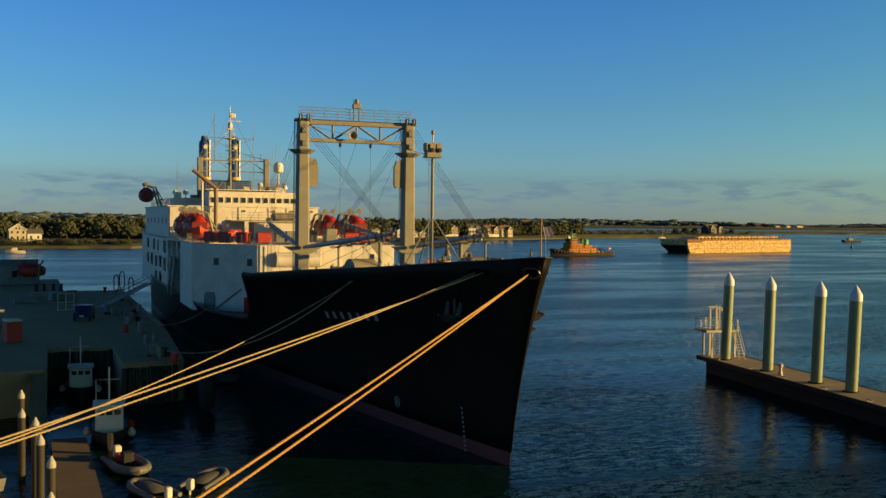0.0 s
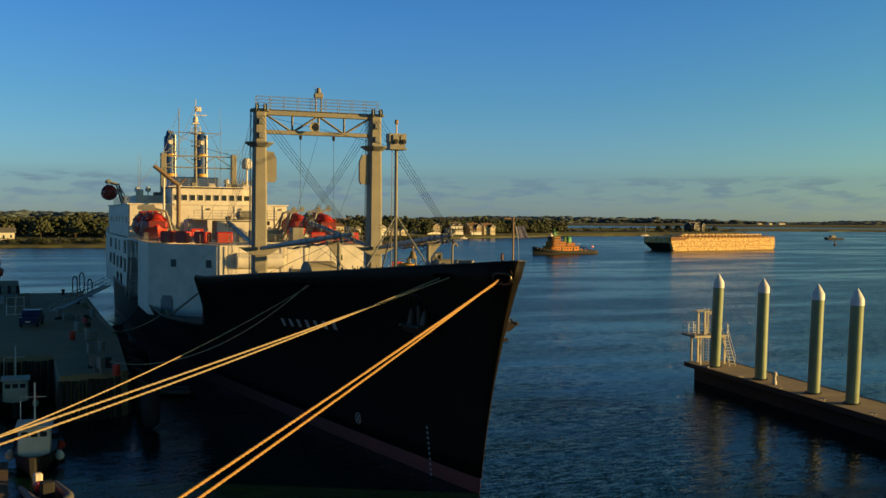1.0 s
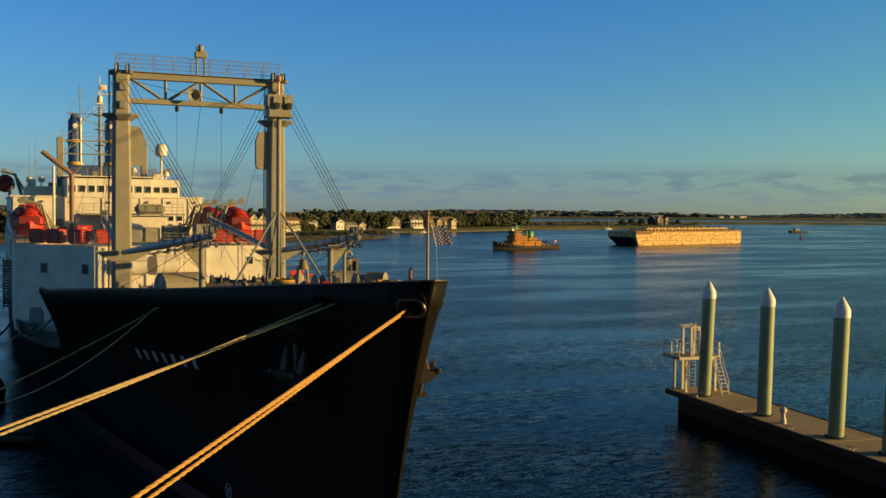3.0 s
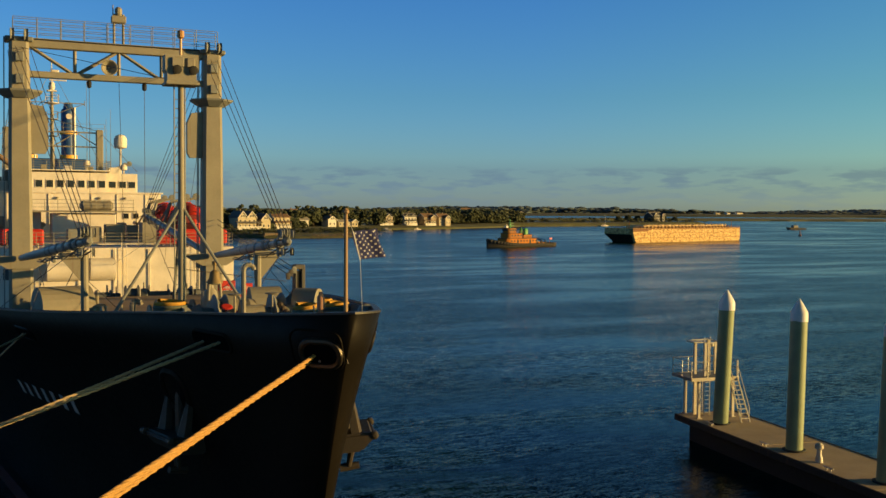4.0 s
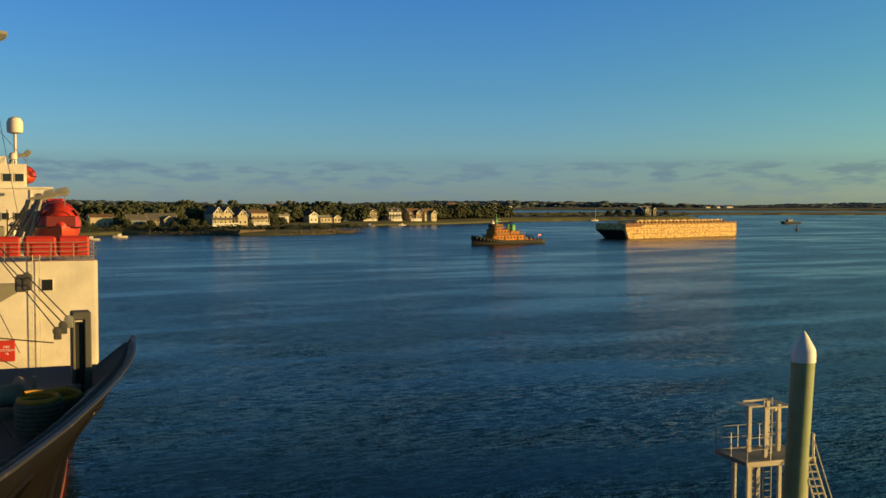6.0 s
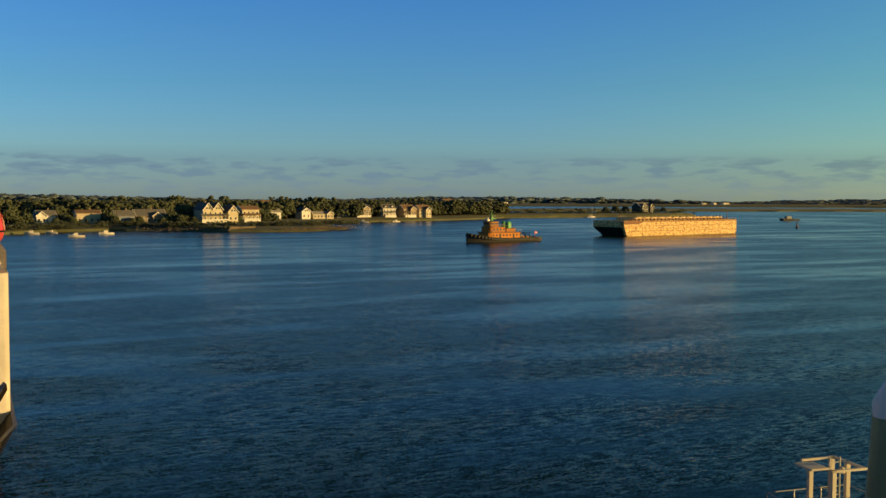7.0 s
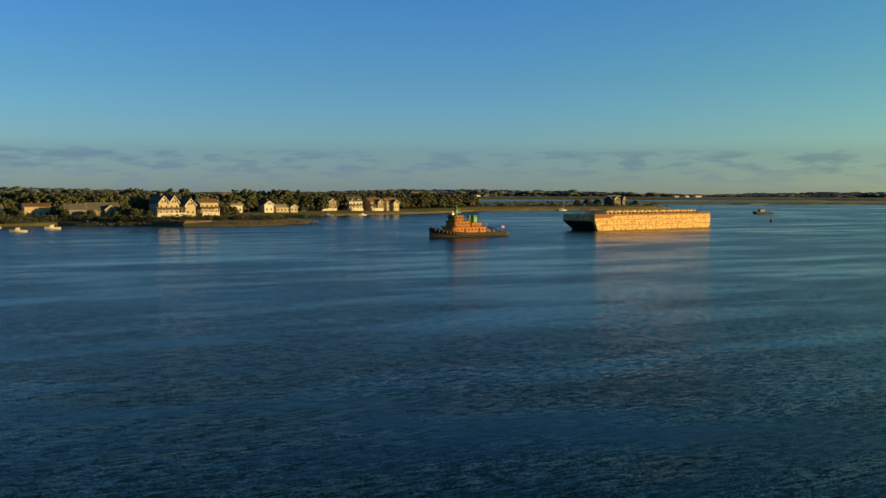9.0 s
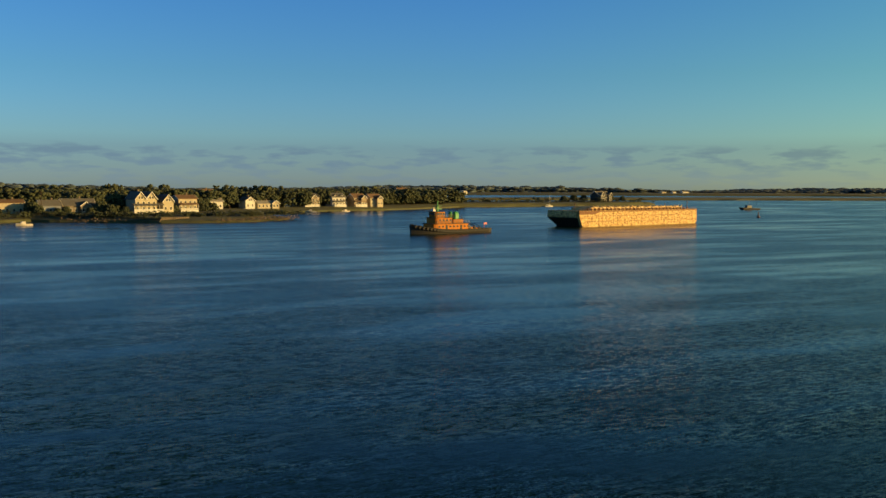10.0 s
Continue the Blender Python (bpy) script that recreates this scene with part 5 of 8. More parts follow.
def lifeboat(m, size, label):
    t = thing("lifeboat", m, label, "lifeboat", "lifeboats")
    L, W, H = size
    bm = B()
    rows = []
    for i in range(13):
        u = i / 12 * 2 - 1
        w = W / 2 * (1 - abs(u) ** 2.6) ** 0.5 + 0.03
        keel = -H * 0.42 * (1 - abs(u) ** 3 * 0.5)
        rows.append([(w * math.cos(a), u * L / 2, keel * -math.sin(a) if math.sin(a) < 0 else H * 0.05) for a in (radians(k) for k in range(180, 361, 20))])
    sheet(bm, rows)
    part("hull", bm, painted("lifeboat_hull", (0.5, 0.06, 0.03), 0.4, amount=0.3), t, "", True)
    bm = B()
    rows = []
    for i in range(13):
        u = i / 12 * 2 - 1
        w = W / 2 * (1 - abs(u) ** 2.6) ** 0.5 + 0.03
        hh = H * 0.58 * (1 - abs(u) ** 2.2) ** 0.5 + 0.05
        rows.append([(w * math.cos(a), u * L / 2, hh * math.sin(a)) for a in (radians(k) for k in range(0, 181, 15))])
    sheet(bm, rows)
    part("canopy", bm, M_RED, t, "bright red rounded canopy", True)
    bm = B()
    box(bm, -W * 0.2, W * 0.2, L * 0.12, L * 0.28, H * 0.46, H * 0.64, 0.1)
    cockpit = part("cockpit", bm, M_RED, t)
    for sx in (-1, 1):
        bm = B()
        box(bm, sx * W * 0.2 - 0.02, sx * W * 0.2 + 0.02, L * 0.15, L * 0.25, H * 0.53, H * 0.61)
        part("pane", bm, M_GLASS, cockpit)
    for u in (-0.3, -0.1, 0.1):
        for sx in (-1, 1):
            q = pose(sx * W * 0.49 * (1 - abs(2 * u) ** 2.6) ** 0.5 * 0.86, u * L, H * 0.32, 0, -sx * 42, 0)
            bm = B()
            box(bm, -0.06, 0.06, -L * 0.05, L * 0.05, -H * 0.08, H * 0.08, 0.03, q)
            part("side_hatch", bm, M_LBOAT_DARK, t)
    bm = B()
    for u in (-0.42, -0.21, 0.0, 0.32):
        w, hh = W / 2 * (1 - abs(2 * u) ** 2.6) ** 0.5 + 0.05, H * 0.58 * (1 - abs(2 * u) ** 2.2) ** 0.5 + 0.08
        pipe_run(bm, [(w * math.cos(a), u * L, hh * math.sin(a)) for a in (radians(k) for k in range(0, 181, 18))], 0.05, 5)
    part("canopy_rib", bm, M_LBOAT_DARK, t)
    bm = B()
    box(bm, -W * 0.32, W * 0.32, -L * 0.47, -L * 0.44, H * 0.02, H * 0.26, 0.05)
    part("end_hatch", bm, M_LBOAT_DARK, t, "dark end hatch")
    bm = B()
    for u in (-0.3, 0.3):
        tube(bm, (-W * 0.49, u * L, 0), (-W * 0.3, u * L, H * 0.5), 0.03)
    box(bm, -W * 0.5, W * 0.5, -L * 0.45, L * 0.45, -0.03, 0.05, 0.02)
    part("rub_rail", bm, M_BLACK, t)
    return t


def boat_davit(m, reach=1.0):
    t = thing("boat_davit", m, "pair of grey slanted lifeboat davit arms", "davit", "boat davits")
    for y in (-2.4, 2.4):
        bm = B()
        tube(bm, (-1.6, y, 0), (-0.6, y, 3.6), 0.2, 0.16, 6)
        tube(bm, (-0.6, y, 3.6), (1.1 * reach, y, 4.1), 0.16, 0.12, 6)
        tube(bm, (-2.6, y, 0), (-0.7, y, 3.3), 0.1, n=6)
        tube(bm, (-2.2, y, 1.4), (-1.2, y, 1.4), 0.08, n=6)
        part("arm", bm, M_BUFF, t)
        bm = B()
        lathe(bm, [(0.1, -0.1), (0.34, -0.08), (0.28, 0), (0.34, 0.08), (0.1, 0.1)], 12, pose(1.0 * reach, y, 4.15), "Y")
        tube(bm, (1.0 * reach, y, 4.0), (0.9 * reach, y, 1.6), 0.03, n=5)
        part("sheave", bm, M_GREY, t)
    return t


for y, side in ((80.0, -1), (90.5, -1), (77.5, 1), (91.0, 1)):
    lifeboat(S @ pose(side * 10.2, y, DECK1 + 1.75), (8.2, 3.1, 3.2), "red enclosed lifeboat stowed on the boat deck")
    boat_davit(S @ pose(side * 9.6, y, DECK1 + 0.12, 0, 0, 0 if side > 0 else 180))
lifeboat(S @ pose(-11.6, 137.0, 18.9), (6.0, 2.6, 2.6), "dark red lifeboat hung high aft")
boat_davit(S @ pose(-10.8, 137.0, 16.95, 0, 0, 180))
lifeboat(S @ pose(10.2, 124.0, 18.4), (5.0, 2.2, 2.0), "red lifeboat on the bridge deck")
boat_davit(S @ pose(9.4, 124.0, 16.95))
for x, y, a in ((-9.6, 70.2, 52), (-8.2, 68.4, 52), (-6.4, 66.2, 52), (-4.2, 65.2, 0), (6.3, 64.5, 0), (8.3, 64.5, 0), (10.2, 64.5, 0)):
    t = thing("raft_container", S @ pose(x, y, DECK1 + 0.12, 0, 0, -a), "red box holding a folded life raft", "raft", "life raft boxes")
    bm = B()
    box(bm, -0.9, 0.9, -0.5, 0.5, 0.1, 1.35, 0.12)
    part("case", bm, M_RED, t)
    for q in (-0.5, 0.5):
        bm = B()
        box(bm, q - 0.06, q + 0.06, -0.5, 0.5, 0, 0.12)
        part("cradle", bm, M_GREY, t)

# wheelhouse top: masts, funnels, domes
for kx in (-5.1, 5.8):
    bm = B()
    box(bm, kx - 0.42, kx + 0.42, 113.5, 114.5, 17, 25.0, 0.08)
    sub("samson_post", bm, M_BUFF, None, "buff samson post behind the wheelhouse")
bm = B()
for z in (22.8, 24.6):
    tube(bm, (-5.1, 114, z), (5.8, 114, z), 0.1, n=6)
for a, b in (((-5.1, 22.8), (-2.4, 24.6)), ((-2.4, 24.6), (0.3, 22.8)), ((0.3, 22.8), (3, 24.6)), ((3, 24.6), (5.8, 22.8))):
    tube(bm, (a[0], 114, a[1]), (b[0], 114, b[1]), 0.07, n=6)
railing(bm, [(-5.1, 113.8, 24.7), (6.4, 113.8, 24.7)], 1.0, 1.6, 0.025, 2)
sub("gantry", bm, M_BUFF, None, "buff lattice gantry between the posts")
bm = B()
pipe_run(bm, [(-4.6, 100.2, DECK1), (-4.6, 100.2, 19.6), (-8.0, 100.2, 22.3)], 0.3, 10)
tube(bm, (-4.6, 100.2, 19.4), (-3.6, 100.2, 20.6), 0.12)
sub("crane_post", bm, painted("brown_crane_paint", (0.2, 0.13, 0.08), 0.5), None, "brown crane post with a bent jib", True)
bm = B()
tube(bm, (-6.7, 99.5, DECK1), (-6.7, 99.5, 20.5), 0.16, n=10)
sub("white_pole", bm, M_WHITE)
bm = B()
box(bm, -2.6, 5.2, 124, 136, 16.9, 21.7, 0.2)
sub("funnel_casing", bm, M_BLUE, None, "dark blue funnel casing")
for fx, fy in ((-1.9, 132.0), (3.3, 131.0)):
    bm = B()
    lathe(bm, [(1.0, 0), (1.0, 7.0), (0.92, 7.4), (0.7, 7.6), (0.55, 8.4), (0.4, 8.4), (0.4, 7.4)], 20, pose(fx, fy, 21.5))
    fun = sub("funnel", bm, M_BLUE, None, "blue funnel with two gold bands", True)
    for z in (22.0, 25.4):
        bm = B()
        lathe(bm, [(1.0, 0), (1.2, 0.02), (1.2, 0.5), (1.0, 0.52)], 20, pose(fx, fy, z))
        part("band", bm, M_GOLD, fun, "gold band", True)
    bm = B()
    tube(bm, (fx + 0.75, fy - 0.85, 19.5), (fx + 0.75, fy - 0.85, 29.2), 0.2, n=10)
    part("exhaust_pipe", bm, M_STEEL, fun, "bright steel exhaust pipe", True)
    bm = B()
    lathe(bm, [(0.1, 0.2), (0.2, 0), (0.4, -0.25), (0.3, -0.25)], 12, pose(fx, fy - 1.1, 27.9), "Y")
    part("whistle", bm, M_WHITE, fun, "", True)
bm = B()
tube(bm, (0.4, 118, 19.5), (0.4, 118, 30.2), 0.3, 0.18, 10)
mm = sub("radar_mast", bm, M_BUFF, None, "buff radar mast with yards and lamps", True)
bm = B()
tube(bm, (-3.8, 118, 28.6), (4.4, 118, 28.6), 0.06, n=6)
tube(bm, (-3.8, 118, 28.5), (-3.8, 118, 29.1), 0.05)
tube(bm, (4.4, 118, 28.3), (4.4, 118, 29.0), 0.05)
tube(bm, (-2.2, 118, 24.8), (-2.2, 118, 32.6), 0.07, n=6)
tube(bm, (-2.2, 118, 27.4), (0.3, 118, 29.5), 0.04)
for p0, p1 in (((0.4, 118, 26.5), (5.8, 114, 24.8)), ((0.4, 118, 29), (-5.1, 114, 24.8)), ((0.4, 118, 27), (4.4, 118, 28.6)), ((0.4, 118, 27), (-3.8, 118, 28.6))):
    tube(bm, p0, p1, 0.04, n=5)
part("yard", bm, M_BUFF, mm)
bm = B()
lathe(bm, [(0.2, 28.3), (0.9, 28.5), (0.9, 28.6), (0.2, 28.62)], 12, pose(0.4, 118, 0))
railing(bm, [(-0.4, 117.3, 28.6), (1.2, 117.3, 28.6), (1.2, 118.7, 28.6)], 1.0, 0.8, 0.03, 3)
box(bm, -0.2, 1.0, 117.7, 118.3, 30.0, 30.2)
lathe(bm, [(0.3, 0), (0.42, 0.3), (0.35, 0.9), (0.15, 1.1)], 12, pose(0.4, 118, 30.2))
box(bm, 0.1, 2.2, 117.9, 118.1, 31.4, 31.55, 0.03)
box(bm, 0.3, 1.3, 117.8, 118.2, 32.0, 32.8, 0.1)
tube(bm, (0.4, 118, 31), (0.4, 118, 34.0), 0.06)
part("lookout_platform", bm, M_WHITE, mm)
for x, y, z0, z1 in ((4.9, 121, 19.6, 33.0), (6.4, 112, 19.6, 26.3), (-9.0, 112, 18.2, 24.5), (7.0, 112.5, 19.2, 27.5), (-8.0, 119, 18.2, 25.0), (-5.6, 112, 18.2, 23.5), (2.6, 112, 19.6, 24.0)):
    bm = B()
    tube(bm, (x, y, z0), (x, y, z1), 0.045, 0.02, 5)
    sub("whip_aerial", bm, M_GREY)
# stays and spreaders about the mast
for p0, p1 in (((0.4, 118, 33.0), (6.0, 112, 20)), ((0.4, 118, 33.0), (-5.6, 112, 20)), ((-2.2, 118, 32), (-5.1, 114, 25)), ((0.4, 118, 30), (3.3, 131, 29)), ((-5.1, 114, 24.8), (-9.5, 108, 19.6)), ((5.8, 114, 24.8), (9.6, 108, 19.6))):
    bm = B()
    tube(bm, p0, p1, 0.03, n=5)
    sub("mast_stay", bm, M_GREY)
for z in (24.2, 26.4):
    bm = B()
    lathe(bm, [(0.3, 0), (0.75, 0.05), (0.75, 0.12), (0.3, 0.16)], 10, pose(0.4, 118, z))
    railing(bm, [(-0.3, 117.3, z + 0.12), (1.1, 117.3, z + 0.12), (1.1, 118.7, z + 0.12)], 0.9, 0.7, 0.03, 2)
    part("mast_platform", bm, M_BUFF, mm)
bm = B()
tube(bm, (9.0, 119.5, 17.0), (9.0, 119.5, 23.1), 0.16, n=8)
rd = sub("dome_mast", bm, M_WHITE, None, "white satellite dome on a pole")
bm = B()
lathe(bm, [(0.3, 0), (0.8, 0.15), (0.85, 0.5), (0.85, 1.3), (0.6, 1.75), (0.2, 1.9)], 16, pose(9.0, 119.5, 23.0))
part("dome", bm, M_WHITE, rd, "", True)
for x, y, z in ((-7.5, 113, 18.3), (8.5, 112, 19.3), (3.8, 109, 19.6), (-8.9, 115, 18.3)):
    bm = B()
    tube(bm, (x, y, z), (x, y, z + 0.6), 0.08)
    lathe(bm, [(0.1, 0), (0.4, 0.1), (0.45, 0.4), (0.3, 0.7), (0.1, 0.8)], 12, pose(x, y, z + 0.55))
    sub("small_dome", bm, M_WHITE, None, "", True)
for k in range(7):
    r2 = random.Random(40 + k)
    x, zb = -9.2 + k * 2.6, 19.5
    if x < -5:
        zb = 18.3
    y = 113 if x < -5 else 109.5
    bm = B()
    box(bm, x, x + r2.uniform(0.6, 1.5), y, y + 1.4, zb - 0.2, zb + r2.uniform(0.4, 1.0), 0.06)
    sub("roof_locker", bm, M_BUFF if k % 2 else M_WHITE)
# accommodation ladders stowed slanting on the side
for y in (91.5, 87.0):
    bm = B()
    m = look((-12.0, y, 4.6), (-12.0, y - 3.2, 9.6))
    for q in (-0.5, 0.5):
        box(bm, q - 0.06, q + 0.06, -0.2, 0.2, -6.2, 0, 0, m)
    for k in range(16):
        box(bm, -0.5, 0.5, -0.14, 0.14, -6.0 + k * 0.38, -5.94 + k * 0.38, 0, m)
    sub("accommodation_ladder", bm, M_STEEL, None, "bright metal accommodation ladder on the side")

# flag at the jackstaff: deep blue with white stars
flag = thing("jack_flag", S @ pose(0.3, 1.2, 14.1, 0, -6, 30), "dark blue flag with rows of white stars", "flag")
FW, FH, SK = 1.0, 0.7, 0.18


def flag_y(u, v):
    return 0.1 * math.sin(u * 6.5 + v * 1.6) * (0.3 + u) + 0.035 * math.sin(u * 14 + v * 2.5)


bm = B()
sheet(bm, [[(u / 24 * FW + SK * (1 - v / 12), flag_y(u / 24, v / 12), v / 12 * FH - 0.05 * (u / 24) ** 2) for u in range(25)] for v in range(13)])
part("cloth", bm, plain("flag_cloth", (0.01, 0.014, 0.085), 0.9), flag, "", True)
M_STAR = plain("flag_star_cloth", (0.42, 0.42, 0.45), 0.9)
for r in range(9):
    for c in range(6 if r % 2 == 0 else 5):
        u, v = (c * 2 + (1.0 if r % 2 == 0 else 2.0)) / 12.0, (r + 0.7) / 9.4
        cx, cz = u * FW + SK * (1 - v), v * FH - 0.05 * u ** 2
        bm = B()
        for off in (-0.004, 0.004):
            y = flag_y(u, v)
            pts = [(cx + (0.036 if k % 2 == 0 else 0.015) * math.sin(k * math.pi / 5), flag_y(u + (0.036 if k % 2 == 0 else 0.015) * math.sin(k * math.pi / 5) / FW, v) + off, cz + (0.036 if k % 2 == 0 else 0.015) * math.cos(k * math.pi / 5)) for k in range(10)]
            bm.faces.new([bm.verts.new(q) for q in pts])
        part("star", bm, M_STAR, flag)
bm = B()
tube(bm, (SK, 0, 0), (0, 0, FH), 0.014, n=5)
tube(bm, (SK * 0.6, 0, -2.0), (SK, 0, 0), 0.007, n=4)
tube(bm, (0, 0, FH), (-0.2, 0, FH + 0.35), 0.007, n=4)
part("halyard", bm, M_LETTER, flag)

# coiled mooring rope in stacks on the forecastle
M_ROPE_G = plain("green_black_rope", (0.11, 0.125, 0.09), 0.85, size=3)
M_ROPE_Y = plain("yellow_rope", (0.5, 0.26, 0.03), 0.8, size=3)


def coil_stack(x, y, r, n, top=1.4):
    t = thing("rope_coil", S @ pose(x, y, sheer(y) - 1.06), "stack of dark coiled mooring rope with yellow top turns", "rope", "coiled ropes")
    for name, k0, k1, mat in (("coil", 0, n, M_ROPE_G), ("top_turn", n, n + top, M_ROPE_Y)):
        bm = B()
        rows = []
        for i in range(int((k1 - k0) * 20) + 1):
            k = k0 + i / 20
            rr = r * (1 - 0.14 * max(0, k - n)) * (1 + 0.03 * noise.noise(Vector((k * 2.1, x, y))))
            c = Vector((rr * math.cos(math.tau * k), rr * math.sin(math.tau * k), 0.06 + k * 0.105 + 0.02 * math.sin(math.tau * k + x)))
            e = Vector((math.cos(math.tau * k), math.sin(math.tau * k), 0))
            rows.append([c + e * 0.062 * math.cos(a) + Vector((0, 0, 0.062 * math.sin(a))) for a in (math.tau * q / 7 for q in range(7))])
        sheet(bm, rows, close=True)
        part(name, bm, mat, t, "", True)
    return t


for x, y, r, n in ((1.4, 8.8, 0.36, 9), (3.05, 10.8, 0.35, 9), (3.45, 11.7, 0.33, 9), (4.35, 16.4, 0.38, 10), (6.0, 24.5, 0.5, 7), (6.6, 25.8, 0.5, 6), (-2.2, 11.5, 0.5, 11), (1.7, 12.4, 0.5, 3), (2.2, 15.9, 0.45, 3)):
    coil_stack(x, y, r, n)
t = thing("drum_barrel", S @ pose(1.1, 12.2, sheer(12) - 1.06), "black barrel with an orange rope turn on top", "barrel")
bm = B()
lathe(bm, [(0.3, 0), (0.33, 0.3), (0.33, 0.7), (0.28, 0.8), (0.22, 0.82), (0.22, 1.0)], 16)
part("body", bm, M_BLACK, t, "", True)
bm = B()
lathe(bm, [(0.1, 0.0), (0.24, 0.0), (0.24, 0.09), (0.1, 0.09)], 16, pose(0, 0, 1.0))
part("rope_turn", bm, M_ROPE_Y, t, "", True)

# ---- mooring lines ----
M_LINE = plain("tan_hawser", (0.42, 0.235, 0.065), 0.8, size=6)
M_LINE2 = plain("pale_hawser", (0.4, 0.31, 0.18), 0.8, size=6)


def hawser(a, b, sag, r, mat, label, strands=3, n=70):
    """A laid rope: strands twisted round one hanging line."""
    t = thing("mooring_line", Matrix.Translation(a), label, "rope", "mooring lines")
    a0, b0 = Vector((0, 0, 0)), Vector(b) - Vector(a)
    q = b0.to_track_quat("Z", "Y")
    length = b0.length
    n = int(length * 5)
    for s in range(strands):
        cu = bpy.data.curves.new("strand", "CURVE")
        cu.dimensions, cu.bevel_depth, cu.bevel_resolution = "3D", r * 0.58, 1
        sp = cu.splines.new("POLY")
        sp.points.add(n)
        for i in range(n + 1):
            k = i / n
            ang = math.tau * (s / strands + length * k / 0.8)
            p = a0.lerp(b0, k) + q @ Vector((r * 0.5 * math.cos(ang), r * 0.5 * math.sin(ang), 0))
            p.z -= 4 * sag * k * (1 - k)
            sp.points[i].co = (*p, 1)
        tmp = bpy.data.objects.new("strand", cu)
        scene.collection.objects.link(tmp)
        me = bpy.data.meshes.new_from_object(tmp.evaluated_get(bpy.context.evaluated_depsgraph_get()))
        bpy.data.objects.remove(tmp)
        me.materials.clear()
        me.materials.append(mat)
        ob = new("strand", me)
        ob.parent = t
    return t


BITTS = [(-44.5, -45.0), (-44.8, -14.7), (-17.0, 65.9), (-17.5, 37.9)]


def chock(y, drop):
    """Where a line leaves the port side, just clear of the plating."""
    return tuple(S @ (hull_frame(y, sheer(y) - drop, -1) @ Vector((0.1, 0, 0))))


for k, (dy, dzz) in enumerate(((0.0, -0.04), (0.2, -0.1), (-0.16, 0.1))):
    hawser(chock(1.55 + dy, 1.02 - dzz), (BITTS[0][0] + dy * 2.2, BITTS[0][1] - dy * 2.2, 3.2), 0.15 + abs(dy), 0.05, M_LINE, "thick tan hawser from the bow fairlead to the quay")
for dy, s in ((-0.4, 0.35), (0.4, 0.7)):
    hawser(chock(5.4 + dy, 0.7), (BITTS[1][0] + dy, BITTS[1][1] + dy, 3.2), s, 0.05, M_LINE2, "pale twisted hawser to the quay")
hawser(chock(20.3, 0.85), (BITTS[1][0] - 0.5, BITTS[1][1] + 0.6, 3.3), 1.9, 0.045, M_LINE2, "pale hawser from the ship's shoulder to the quay")
hawser(chock(20.7, 0.85), (BITTS[3][0], BITTS[3][1], 3.4), 2.0, 0.04, M_LINE2, "slack pale hawser from the ship's shoulder to a bollard")
hawser(tuple(S @ Vector((-11.0, 62, 5.0))), (BITTS[2][0], BITTS[2][1], 3.4), 1.2, 0.045, M_LINE2, "slack grey breast line to a quay bollard")


def pile(x, y, zb, zt, r, m_body, m_cap, lean, label, group):
    p = thing("mooring_pile", pose(x, y, 0), label, "pile", group)
    top = Vector((lean[0], lean[1], zt - 0.92 * r / 0.5))
    bm = B()
    tube(bm, (-lean[0] * 0.4, -lean[1] * 0.4, zb), top, r, n=20)
    part("sleeve", bm, m_body, p, "", True)
    bm = B()
    k = r / 0.5
    lathe(bm, [(r * 1.03, -0.45 * k), (r * 1.03, 0.02 * k), (r * 0.97, 0.12 * k), (r * 0.5, 0.55 * k), (0.04, 0.88 * k)], 20, Matrix.Translation(top))
    part("cap", bm, m_cap, p, "white conical cap", True)
    return p


# ---- quay furniture ----
for x, y in BITTS + [(-16.6, 75), (-15.9, 100), (-17.0, 118)]:
    t = thing("bollard", pose(x, y, QZ), "black iron mooring bollard on the quay", "bollard", "quay bollards")
    bm = B()
    box(bm, -0.45, 0.45, -0.3, 0.3, 0, 0.06, 0.02)
    part("base", bm, M_BLACK, t)
    bm = B()
    lathe(bm, [(0.22, 0.05), (0.19, 0.3), (0.22, 0.55), (0.34, 0.65), (0.3, 0.8), (0.1, 0.86)], 14)
    part("post", bm, M_BLACK, t, "", True)
# added dark timber piles that make the shaded quay wall look near black
t = thing("quay_wall_dark_piles", Matrix(), "added row of black piles standing in for shade on the quay wall", "fendering")
pile_mesh = None
for run in (((-14.9, 56), (-16.0, 36.6)), ((-16.9, 35.35), (-21.2, 34.4)), ((-21.0, 35.0), (-21.0, 46.8)), ((-21.4, 46.8), (-26.8, 47.0))):
    a, b = Vector((*run[0], 0)), Vector((*run[1], 0))
    n = int((b - a).length / 0.5)
    for k in range(n + 1):
        if pile_mesh is None:
            bm = B()
            tube(bm, (0, 0, -3.0), (0, 0, QZ - 0.35), 0.23, 0.21, 8)
            pl = part("timber", bm, M_TIMBER, t)
            pile_mesh = pl.data
        else:
            pl = new("timber", pile_mesh)
            pl.parent = t
        p = a.lerp(b, k / n)
        pl.location = (p.x + 0.04 * math.sin(k * 5.1), p.y, -0.12 * abs(math.sin(k * 2.3)))
